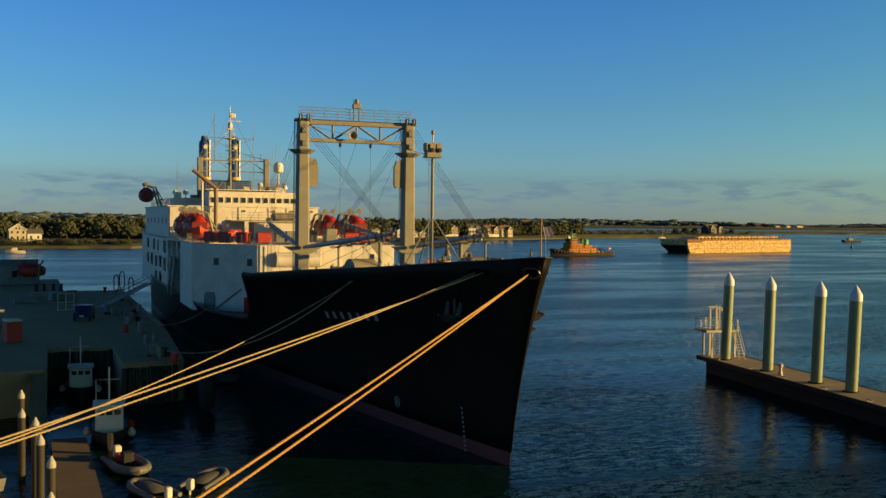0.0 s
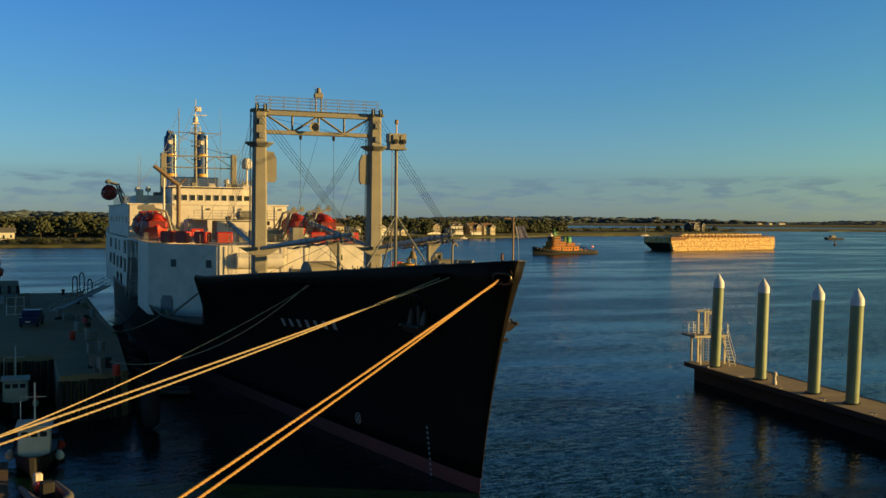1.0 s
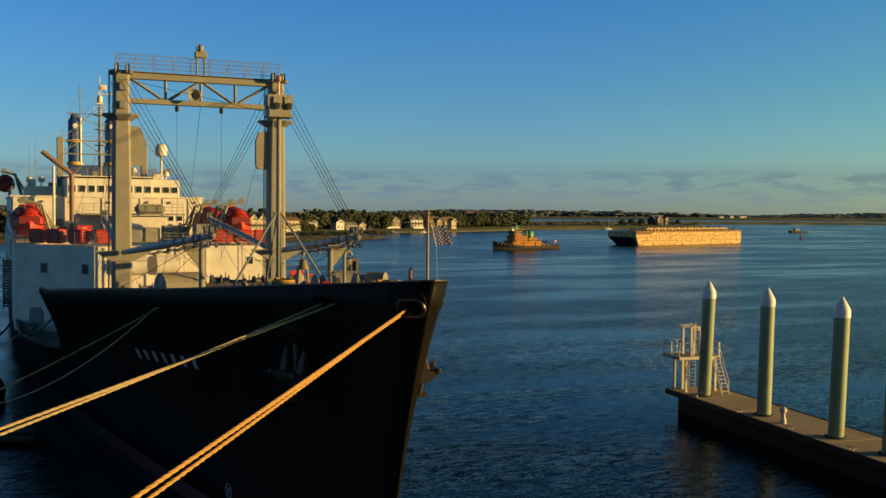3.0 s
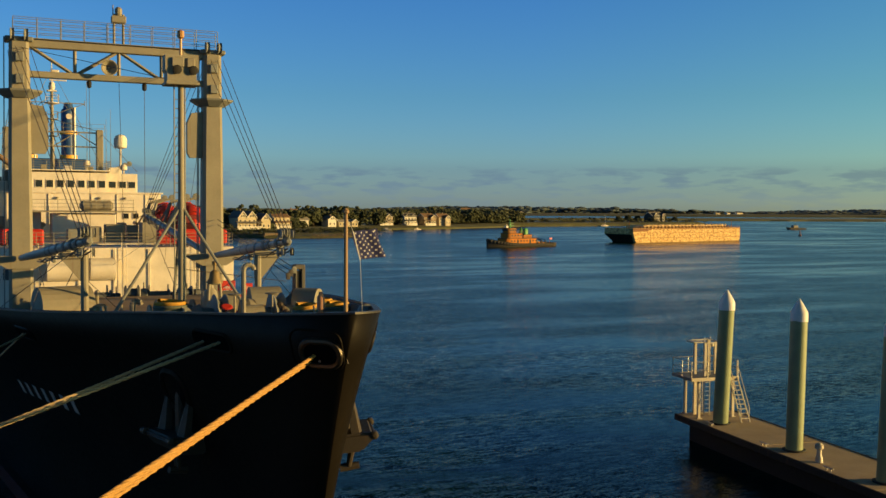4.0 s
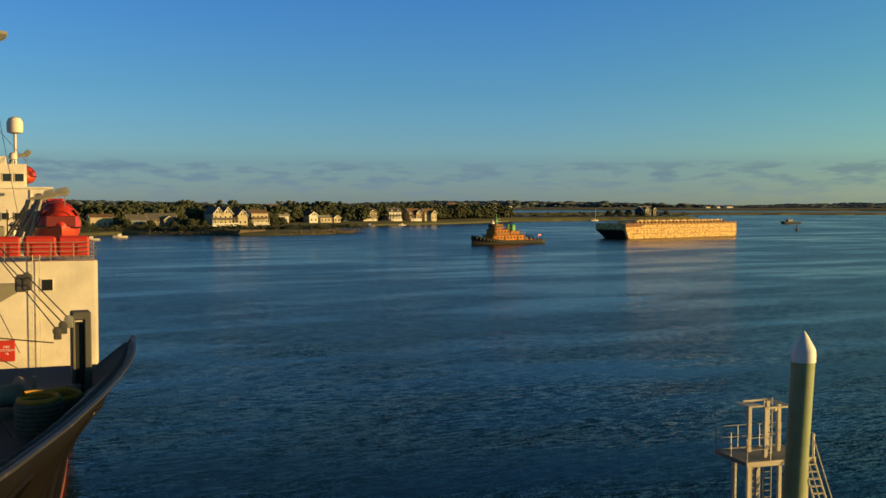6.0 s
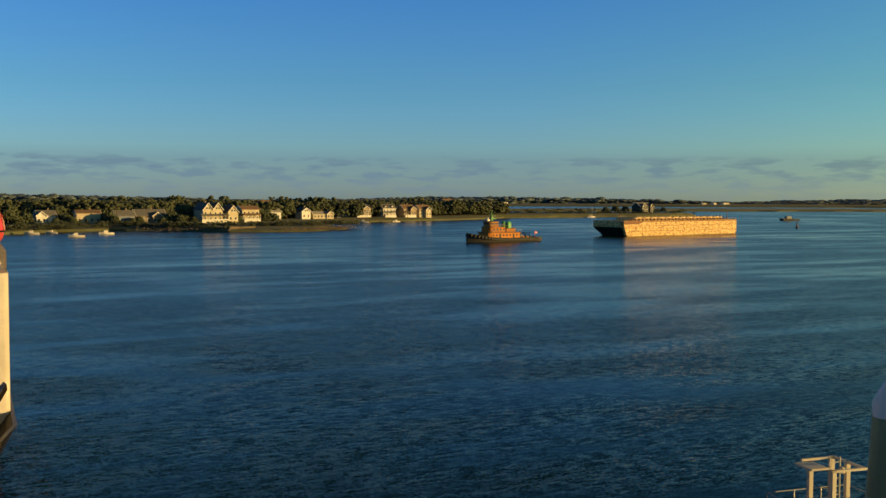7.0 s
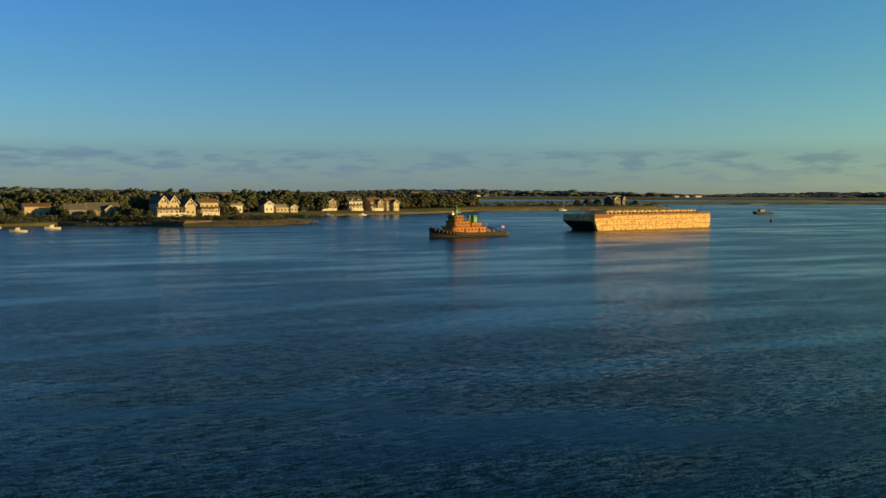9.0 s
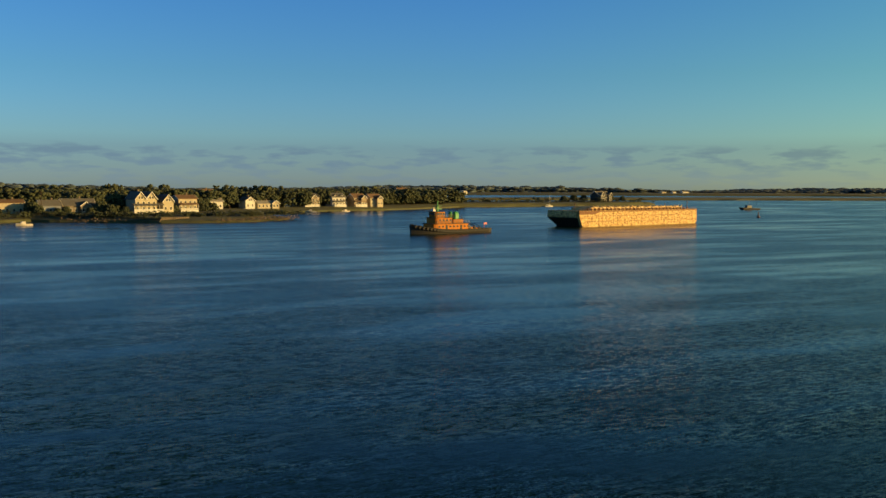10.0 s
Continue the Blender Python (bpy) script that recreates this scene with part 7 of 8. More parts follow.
for y in (0.1, 2.66):
    bm = B()
    box(bm, -0.6, 3.1, y - 0.05, y + 0.05, P1 - 0.22, P1 + 0.02, 0.01)
    part("platform_edge", bm, M_ALU, tower)
bm = B()
box(bm, 0.1, 0.9, 1.0, 2.0, P2 - 0.08, P2, 0.02)
box(bm, 0.7, 2.25, 0.62, 0.72, P2 - 0.08, P2)
box(bm, 0.7, 2.25, 2.3, 2.4, P2 - 0.08, P2)
box(bm, 2.1, 2.2, 0.7, 2.35, P2 - 0.08, P2)
part("roof_frame", bm, M_ALU, tower)
bm = B()
railing(bm, [(-0.55, 2.65, P1), (-0.55, 0.15, P1), (0.7, 0.15, P1)], 1.1, 1.2, 0.025, 2)
railing(bm, [(1.6, 0.15, P1), (2.3, 0.15, P1)], 1.1, 1.2, 0.025, 2)
railing(bm, [(3.05, 0.15, P1), (3.05, 2.65, P1), (-0.55, 2.65, P1)], 1.1, 1.2, 0.025, 2)
part("guard_rail", bm, M_STEEL, tower)
for x, y, z0, z1 in ((1.35, 1.3, 0, P2 + 0.28), (1.15, 1.9, 0, P1)):
    bm = B()
    for q in (-0.22, 0.22):
        tube(bm, (x + q, y, z0), (x + q, y, z1), 0.035, n=6)
    for k in range(int((z1 - z0) / 0.3)):
        tube(bm, (x - 0.22, y, z0 + 0.2 + 0.3 * k), (x + 0.22, y, z0 + 0.2 + 0.3 * k), 0.02, n=5)
    part("ladder", bm, M_STEEL, tower)
bm = B()
for k in range(3):
    tube(bm, (1.6, 2.2, P1 + 0.5 + 0.35 * k), (2.1, 1.6, P1 + 0.5 + 0.35 * k), 0.025, n=6)
part("gate_bars", bm, M_STEEL, tower)
bm = B()
for q in (-0.32, 0.32):
    tube(bm, (3.3 + q, -1.5, 0.0), (3.3 + q, 0.1, P1), 0.06, n=6)
    tube(bm, (3.3 + q, -1.4, 1.0), (3.3 + q, 0.15, P1 + 0.95), 0.03, n=6)
    tube(bm, (3.3 + q, 0.15, P1), (3.3 + q, 0.15, P1 + 1.1), 0.03, n=6)
    tube(bm, (3.3 + q, -1.4, 0.2), (3.3 + q, -1.4, 1.0), 0.03, n=6)
for k in range(9):
    z = 0.25 + k * 0.29
    box(bm, 3.0, 3.6, -1.5 + z * 0.561 - 0.1, -1.5 + z * 0.561 + 0.1, z, z + 0.035)
bmesh.ops.translate(bm, verts=bm.verts, vec=(-0.65, 0, 0))
part("stair", bm, M_ALU, tower)
for x, y, z in ((2.3, 0.75, 0.9), (1.9, 1.7, P1 + 1.9)):
    bm = B()
    lathe(bm, [(0.05, 0), (0.13, 0.04), (0.13, 0.2), (0.04, 0.26)], 10, pose(x, y - 0.1, z))
    tube(bm, (x, y - 0.1, z + 0.1), (x + 0.35, y, z + 0.1), 0.02, n=5)
    part("work_lamp", bm, M_ALU, tower)

# ---- tugboat ----
M_ORANGE = painted("tug_orange_paint", (0.5, 0.17, 0.012), 0.8, wear=(0.2, 0.07, 0.02), amount=0.6, size=0.4)
M_TGREEN = painted("tug_green_paint", (0.05, 0.28, 0.07), 0.5, amount=0.3)
tug = thing("tugboat", pose(207.5, 349.5, SEA, 0, 0, 11) @ Matrix.Diagonal((1.38, 1.15, 1.07, 1)), "tugboat with orange deckhouse, green funnels and black fenders", "tugboat")


def tug_half(u):
    return 4.2 * (1 - max(0, -u - 0.35) ** 2 / 0.46) * (1 - max(0, u - 0.75) ** 2 * 4)


def tug_rail(u):
    return 1.5 + 1.9 * max(0, -u) ** 2.2


bm = B()
rows = []
for i in range(25):
    u = -1 + i / 12
    w, z = max(0.05, tug_half(u)), tug_rail(u)
    rows.append([(u * 13, s * w * k, h) for s, k, h in ((-1, 1.0, z), (-1, 0.97, z * 0.4), (-1, 0.8, -1.0), (1, 0.8, -1.0), (1, 0.97, z * 0.4), (1, 1.0, z))])
vs = sheet(bm, rows)
bm.faces.new(vs[0])
bm.faces.new(vs[-1])
part("hull", bm, painted("tug_hull_black", (0.02, 0.018, 0.014), 0.6, wear=(0.12, 0.07, 0.03), amount=0.6), tug, "dark hull", True)
bm = B()
sheet(bm, [[(u * 13, -max(0.04, tug_half(u) - 0.1), tug_rail(u) - 0.6), (u * 13, max(0.04, tug_half(u) - 0.1), tug_rail(u) - 0.6)] for u in (-0.98 + i / 12.3 for i in range(25))])
part("deck", bm, M_DECK, tug)
for i in range(26):
    u = -0.92 + i * 0.07
    for s in (-1, 1):
        bm = B()
        lathe(bm, [(0.22, -0.16), (0.5, -0.18), (0.6, 0), (0.5, 0.18), (0.22, 0.16)], 12, pose(u * 13, s * (tug_half(u) + 0.12), tug_rail(u) - 0.65), "Y")
        part("tyre_fender", bm, M_BLACK, tug)
M_TDARK = painted("tug_dark_trim", (0.03, 0.025, 0.018), 0.7, wear=(0.2, 0.08, 0.02), amount=0.6)


def tug_house(outline, z0, z1, label):
    """A deckhouse with a dark overhanging deck edge, doors and windows along its side."""
    bm = B()
    prism(bm, outline, z0, z1, "xy")
    bmesh.ops.bevel(bm, geom=[e for e in bm.edges if abs(e.verts[0].co.z - e.verts[1].co.z) > 0.5], offset=0.2, segments=2, affect="EDGES")
    h = part("deckhouse", bm, M_ORANGE, tug, label)
    bm = B()
    prism(bm, [(x * 1.03 if x < 0 else x + 0.3, y * 1.12) for x, y in outline], z1, z1 + 0.16, "xy")
    part("deck_edge", bm, M_TDARK, h)
    return h


house = tug_house([(-7.2, -2.5), (-6.2, -3.0), (4.8, -3.0), (4.8, 3.0), (-6.2, 3.0), (-7.2, 2.5)], 0.9, 3.3, "orange lower deckhouse")
for i in range(9):
    bm = B()
    if i in (2, 6):
        box(bm, -5.75 + i * 1.25, -5.05 + i * 1.25, -3.06, -2.98, 1.1, 2.9, 0.03)
        part("door", bm, M_TDARK, house)
    else:
        lathe(bm, [(0.34, -3.06), (0.34, -2.98)], 10, pose(-5.4 + i * 1.25, 0, 2.4), "Y")
        part("porthole", bm, M_PANE, house)
up2 = tug_house([(-6.3, -2.1), (-5.6, -2.5), (-0.6, -2.5), (-0.6, 2.5), (-5.6, 2.5), (-6.3, 2.1)], 3.46, 5.3, "orange upper deckhouse")
for i in range(4):
    bm = B()
    box(bm, -5.1 + i * 1.2, -4.5 + i * 1.2, -2.56, -2.48, 4.2, 4.9, 0.03)
    part("pane", bm, M_PANE, up2)
cas = tug_house([(0.2, -1.7), (3.9, -1.7), (3.9, 1.7), (0.2, 1.7)], 3.46, 4.7, "orange engine casing")
wheel = tug_house([(-5.9, -1.5), (-5.3, -1.9), (-2.6, -1.9), (-2.6, 1.9), (-5.3, 1.9), (-5.9, 1.5)], 5.46, 7.3, "orange wheelhouse under a green mast")
for x in (-5.0, -4.1, -3.2):
    bm = B()
    box(bm, x - 0.36, x + 0.36, -1.96, -1.88, 6.3, 7.0)
    part("pane", bm, M_PANE, wheel)
for y in (-1.1, 0, 1.1):
    bm = B()
    box(bm, -5.98, -5.86, y - 0.42, y + 0.42, 6.3, 7.0)
    part("pane", bm, M_PANE, wheel)
bm = B()
tube(bm, (-4.0, 0, 7.4), (-4.0, 0, 11.0), 0.3, 0.12)
box(bm, -5.0, -3.0, -0.9, 0.9, 8.2, 8.45, 0.03)
box(bm, -4.6, -3.4, -1.4, 1.4, 9.3, 9.45)
box(bm, -4.4, -3.7, -0.4, 0.4, 8.45, 9.2, 0.08)
tube(bm, (-3.1, 0.6, 7.4), (-4.0, 0, 9.4), 0.1)
part("mast", bm, M_TGREEN, tug, "green mast with radar and lamps")
bm = B()
box(bm, -5.9, -4.9, -0.5, 0.5, 7.46, 8.3, 0.1)
lathe(bm, [(0.3, 0), (0.36, 0.25), (0.15, 0.5)], 10, pose(-5.4, 0, 8.3))
part("searchlight", bm, M_WHITE, tug, "white searchlight housing")
for x, y in ((1.3, -1.1), (1.3, 1.1), (2.6, 0.0)):
    bm = B()
    lathe(bm, [(0.7, 0), (0.68, 1.9), (0.55, 2.2), (0.35, 2.6)], 14, pose(x, y, 4.7))
    part("funnel", bm, M_TGREEN, tug, "bright green funnel", True)
for x in (-1.5, 4.2, 5.2):
    bm = B()
    tube(bm, (x, 1.0, 4.8), (x, 1.0, 8.2 - 0.4 * abs(x)), 0.08, n=6)
    part("vent_pipe", bm, M_TDARK, tug)
for i in range(5):
    bm = B()
    box(bm, 5.0 + i * 0.9, 5.6 + i * 0.9, -2.9 + 0.2 * (i % 2), -2.2, 0.9, 1.7 + 0.3 * (i % 3), 0.08)
    part("deck_gear", bm, M_ORANGE if i % 2 else M_TDARK, tug)
bm = B()
lathe(bm, [(0.7, -1.0), (0.4, -0.9), (0.4, 0.9), (0.7, 1.0)], 14, pose(6.4, 0, 1.9), "Y")
box(bm, 5.6, 7.2, -1.3, 1.3, 0.9, 1.4)
part("tow_winch", bm, M_GREY, tug)
for x in (7.6, 9.0):
    bm = B()
    pipe_run(bm, [(x, -2.4, 0.9), (x, -2.2, 2.4), (x, 0, 3.1), (x, 2.2, 2.4), (x, 2.4, 0.9)], 0.12, 8)
    part("tow_bow", bm, M_BLACK, tug)
bm = B()
railing(bm, [(-6.0, -2.7, 5.46), (-0.6, -2.7, 5.46)], 0.9, 1.2, 0.05, 2)
railing(bm, [(-6.3, -3.2, 3.46), (4.8, -3.2, 3.46)], 0.9, 1.2, 0.05, 2)
part("railing", bm, M_GREY, tug)
bm = B()
tube(bm, (12.6, 0, 1.4), (12.6, 0, 3.4), 0.05)
box(bm, 12.6, 13.6, -0.01, 0.01, 2.7, 3.3)
part("stern_flag", bm, M_RED, tug)

# ---- barge ----
def barge_paint():
    n = Nodes("rust_streaked_barge_paint", (0.6, 0.45, 0.25), 0.75)
    big, fine = n.noise(0.5, 5, 0.65, (1, 1, 1.4)), n.noise(1.1, 6, 0.65)
    streak = n.noise(1.5, 6, 0.65, (0.4, 0.4, 1.0))
    c = n.mix(n.ramp(big, ((0.35, 0.0), (0.65, 1.0))), (0.74, 0.5, 0.18), (0.5, 0.29, 0.09))
    c = n.mix(n.ramp(streak, ((0.47, 0.0), (0.6, 0.9))), c, (0.16, 0.07, 0.02))
    c = n.mix(n.ramp(fine, ((0.54, 0.0), (0.64, 0.9))), c, (0.85, 0.68, 0.36))
    return n.base(c).bump(fine, 0.4, 0.05).m


M_BARGE = barge_paint()
M_RUST = painted("rust_brown_steel", (0.2, 0.09, 0.04), 0.8, wear=(0.08, 0.04, 0.02), amount=0.7)
barge = thing("barge", pose(285.0, 374.9, SEA, 0, 0, 14.0), "long rusty barge with pale rust-streaked sides", "barge")
BL, BH, BW = 90.0, 7.0, 17.8
bm = B()
prism(bm, [(0.0, 4.2), (0.3, BH), (BL, BH), (BL, 1.2), (BL - 2.5, -1.5), (9.0, -1.5), (7.0, 0.2), (2.6, 3.2)], 1.4, BW, "xz")
bmesh.ops.bevel(bm, geom=bm.edges[:], offset=0.2, segments=1, affect="EDGES")
part("hull", bm, M_BARGE, barge)
bm = B()
prism(bm, [(0.5, 5.6), (0.4, BH), (BL, BH), (BL, 1.2), (BL - 2.5, -1.5), (4.2, -1.5), (2.2, 1.0), (1.0, 3.6)], 0.0, 1.4, "xz")
bmesh.ops.bevel(bm, geom=bm.edges[:], offset=0.12, segments=1, affect="EDGES")
part("side_shell", bm, M_BARGE, barge)
bm = B()
prism(bm, [(0.12, 4.1), (2.6, 3.1), (6.9, 0.1), (8.9, -1.6), (8.1, -1.6), (6.4, -0.1), (2.2, 2.6), (0.0, 3.8)], 1.45, BW - 0.4, "xz")
part("bow_rake", bm, painted("dark_green_rake", (0.015, 0.022, 0.014), 0.85), barge, "dark raked bow plate")
for k in range(32):
    bm = B()
    x = 6 + k * 2.6
    box(bm, x - 0.05, x + 0.05, -0.06, 0.0, 0.3, BH - 0.2)
    part("side_frame", bm, M_BARGE, barge)
for z, h2 in ((BH - 0.35, 0.2), (4.6, 0.07), (2.2, 0.07)):
    bm = B()
    box(bm, 1.5 if z > 5 else 4, BL - 0.2, -0.1, 0.0, z - h2, z + h2)
    part("rub_strake", bm, M_RUST, barge)
# rust brown plate; also darkens the bow side as if it curved away
bm = B()
prism(bm, [(0.45, BH - 0.1), (17.0, BH - 0.1), (11.0, BH - 1.5), (0.75, BH - 1.7)], -0.07, 0.0, "xz")
part("bow_dark_plate", bm, M_RUST, barge, "rust brown bow plate that also paints in the curve's shade")
# hatch paint lightened, so the sunlit look is in its colour
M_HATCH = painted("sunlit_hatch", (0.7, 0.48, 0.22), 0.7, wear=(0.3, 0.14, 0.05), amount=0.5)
rnd = random.Random(21)
for k in range(28):
    x = 7 + k * 2.8
    bm = B()
    box(bm, x - 0.28, x + 0.28, 0.5, 1.1, BH, BH + 1.0, 0.06)
    part("stanchion_box", bm, M_RUST, barge)
    if 1 < k < 27:
        bm = B()
        box(bm, x - 1.25, x + 1.25, 2.6, 13.5, BH, BH + 1.25 + 0.25 * (k % 2), 0.15)
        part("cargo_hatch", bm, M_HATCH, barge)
        bm = B()
        lathe(bm, [(0.42, 0), (0.42, 0.5), (0.2, 0.75)], 8, pose(x + 1.4, 3.2, BH + 1.2))
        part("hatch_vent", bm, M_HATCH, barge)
bm = B()
railing(bm, [(1, 0.3, BH), (BL - 0.5, 0.3, BH)], 0.9, 2.0, 0.05, 2)
part("railing", bm, M_RUST, barge)
for x, h in ((3.5, 2.6), (70.5, 2.2), (BL - 1, 3.2)):
    bm = B()
    tube(bm, (x, 5, BH), (x, 5, BH + h), 0.12)
    lathe(bm, [(0.1, 0), (0.3, 0.1), (0.3, 0.4), (0.1, 0.5)], 8, pose(x, 5, BH + h))
    part("lamp_post", bm, M_RUST, barge)

# ---- houses on the point ----
WALLS = {k: painted("house_wall_" + k, c, 0.8, wear=dim(c, 0.7), amount=0.3, size=0.4) for k, c in (("cream", (0.5, 0.43, 0.29)), ("white", (0.62, 0.6, 0.54)), ("shingle", (0.22, 0.18, 0.13)), ("tan", (0.36, 0.28, 0.18)), ("dark", (0.05, 0.048, 0.045)), ("slate", (0.2, 0.22, 0.26)))}
ROOFS = {k: painted("house_roof_" + k, c, 0.9, wear=dim(c, 0.6), amount=0.5, size=0.8) for k, c in (("grey", (0.13, 0.125, 0.12)), ("brown", (0.2, 0.12, 0.07)), ("pale", (0.3, 0.28, 0.25)))}


def gable(bm, w, d, h, rise, over=0.4, m=Matrix()):
    """A gabled roof over a w x d plan whose gable faces -y."""
    prism(bm, [(-w / 2 - over, h), (-w / 2 - over, h + 0.25), (0, h + rise + 0.25), (w / 2 + over, h + 0.25), (w / 2 + over, h), (0, h + rise)], -d / 2 - over, d / 2 + over, "xz", m)


TRIM = painted("white_house_trim", (0.7, 0.67, 0.6), 0.7, amount=0.15)


def pane(parent, m, w, h):
    """A dark sash in a proud white casing with a sill."""
    bm = B()
    box(bm, -w / 2 - 0.14, w / 2 + 0.14, -0.05, 0.02, -h / 2 - 0.14, h / 2 + 0.14, 0, m)
    box(bm, -w / 2 - 0.2, w / 2 + 0.2, -0.1, 0.02, -h / 2 - 0.2, -h / 2 - 0.12, 0, m)
    f = part("window", bm, TRIM, parent)
    bm = B()
    box(bm, -w / 2, w / 2, -0.075, -0.06, -h / 2, h / 2, 0, m)
    part("sash", bm, M_PANE, f)


def house_at(x, y, turn, wings, wall, roof, label, ground=2.4, porch=None, chimney=True, dormers=0):
    """Wings are (x, y, width, depth, eaves, rise, turned)."""
    t = thing("house", pose(x, y, ground, 0, 0, turn), label, "house", "shore houses")
    for wx, wy, w, d, h, rise, flip in wings:
        m = pose(wx, wy, 0, 0, 0, 90 if flip else 0)
        bm = B()
        prism(bm, [(-w / 2, -1.6), (w / 2, -1.6), (w / 2, h), (0, h + rise), (-w / 2, h)], -d / 2, d / 2, "xz", m)
        wl_ = part("wall", bm, WALLS[wall], t)
        bm = B()
        gable(bm, w, d, h, rise, 0.45, m)
        part("roof", bm, ROOFS[roof], t)
        for e in (-1, 1):
            bm = B()
            q = e * (d / 2 + 0.47)
            prism(bm, [(-w / 2 - 0.5, h - 0.25), (-w / 2 - 0.5, h + 0.2), (0, h + rise + 0.2), (w / 2 + 0.5, h + 0.2), (w / 2 + 0.5, h - 0.25), (0, h + rise - 0.25)], min(q, q + e * 0.1), max(q, q + e * 0.1), "xz", m)
            part("bargeboard", bm, TRIM, t)
        fw, fd = (d, w) if flip else (w, d)
        for s in range(max(1, int(h / 2.7))):
            for i in range(max(2, int(fw / 2.6))):
                k = max(2, int(fw / 2.6))
                pane(wl_, pose(wx - fw / 2 + (i + 0.5) * fw / k, wy - fd / 2 - 0.01, 1.55 + 2.75 * s), 1.0, 1.45)
            for i in range(2):
                pane(wl_, pose(wx + fw / 2 + 0.01, wy - fd / 4 + i * fd / 2, 1.55 + 2.75 * s, 0, 0, 90), 1.0, 1.45)
        if not flip and rise > 2.4:
            pane(wl_, pose(wx - 0.7, wy - fd / 2 - 0.01, h + rise * 0.28), 0.85, 1.2)
            pane(wl_, pose(wx + 0.7, wy - fd / 2 - 0.01, h + rise * 0.28), 0.85, 1.2)
    wx, wy, w, d, h, rise, flip = wings[0]
    for i in range(dormers):
        xx = wx - d / 2 + (i + 0.5) * d / dormers
        bm = B()
        prism(bm, [(xx - 0.9, h + 0.1), (xx + 0.9, h + 0.1), (xx + 0.9, h + 1.3), (xx, h + 2.1), (xx - 0.9, h + 1.3)], wy - w / 2 + 0.5, wy, "xz")
        dm = part("dormer", bm, WALLS[wall], t)
        pane(dm, pose(xx, wy - w / 2 + 0.49, h + 0.8), 0.9, 0.95)
        bm = B()
        prism(bm, [(xx - 1.15, h + 1.15), (xx - 1.15, h + 1.3), (xx, h + 2.3), (xx + 1.15, h + 1.3), (xx + 1.15, h + 1.15), (xx, h + 2.1)], wy - w / 2 + 0.2, wy, "xz")
        part("dormer_roof", bm, ROOFS[roof], dm)
    if porch:
        px0, px1, py, ph = porch
        pr = new("porch")
        pr.parent = t
        bm = B()
        prism(bm, [(py - 2.6, ph), (py - 2.6, ph + 0.2), (py, ph + 0.9), (py, ph)], px0 - 0.3, px1 + 0.3, "yz")
        part("porch_roof", bm, ROOFS[roof], pr)
        bm = B()
        box(bm, px0, px1, py - 2.35, py, -1.5, 0.4)
        part("porch_floor", bm, TRIM, pr)
        n = max(3, int((px1 - px0) / 2.2))
        for i in range(n + 1):
            xx = px0 + 0.1 + (px1 - px0 - 0.2) * i / n
            bm = B()
            tube(bm, (xx, py - 2.2, 0.4), (xx, py - 2.2, ph), 0.14, n=6)
            part("post", bm, TRIM, pr)
        bm = B()
        box(bm, px0, px1, py - 2.26, py - 2.18, 0.6, 1.25)
        part("balustrade", bm, TRIM, pr)
    if chimney:
        bm = B()
        box(bm, wx + 1.2, wx + 2.0, wy + 0.5, wy + 1.2, h, h + rise + 1.2, 0.04)
        part("chimney", bm, M_ROCK, t)
    return t


house_at(140.8, 552, 14, [(-3.4, 0, 5.8, 11, 6.0, 4.0, False), (2.4, 0, 5.8, 11, 6.0, 4.0, False), (4.5, 2, 9, 14, 4.4, 3.6, True), (11.4, -1.5, 6.0, 9, 4.8, 3.8, False)], "cream", "grey", "large cream house with twin front gables and a long porch", 3.0, (-8, 8.0, -5.5, 3.2))
house_at(166.5, 568, 10, [(0, 0, 9, 10.5, 6.2, 2.0, True)], "cream", "brown", "cream two-storey house with a flat roofline", 3.0, (-5, 5, -4.5, 3.2), True, 0)
house_at(202.5, 640, 8, [(0, 0, 8, 10, 4.2, 2.2, True)], "white", "pale", "bright white cottage by the water")
house_at(222, 668, 12, [(-4, 6, 7, 11, 6, 2.6, True)], "shingle", "grey", "grey shingled house among trees")
house_at(228, 652, 16, [(0, 0, 7.0, 8, 4.4, 2.6, False)], "white", "grey", "white gabled cottage near the shore")
house_at(241, 655, 8, [(0, 0, 6.5, 13, 3.0, 1.8, True), (6, -1, 5, 6, 3.0, 2.0, False)], "cream", "pale", "low cream boathouse at the water's edge", 2.0)
house_at(284, 690, 10, [(0, 0, 9, 14, 6.0, 2.8, True), (2, -4, 5, 5, 5.5, 2.4, False)], "tan", "grey", "tan shingled house with a front gable", 2.6, (-6, 6, -4.5, 3.0), True, 2)
house_at(307, 694, 10, [(0, 0, 9, 11, 6.0, 3.0, True)], "white", "grey", "white house with a double porch", 2.6, (-5, 5, -4.5, 3.0), True, 2)
house_at(325, 698, 10, [(0, 0, 9, 10, 5.6, 3.0, True), (2.5, -4, 4.5, 5, 5.0, 2.4, False)], "tan", "brown", "tan house with a brown roof", 2.6, (-5, 5, -4.5, 3.0))
house_at(340, 702, 12, [(0, 0, 8, 10, 5.4, 3.0, True), (2, -4, 5, 5, 4.6, 2.6, False)], "cream", "brown", "cream house with a steep brown gable", 2.6)
house_at(109.5, 556, 6, [(0, 0, 9, 16, 3.6, 3.4, True), (3, -3, 5, 6, 3.4, 2.2, False)], "shingle", "grey", "grey shingled bungalow in the shade of trees")
house_at(78.5, 557, 4, [(0, 0, 8, 12, 5.0, 1.6, True)], "cream", "brown", "cream house half hidden by trees")
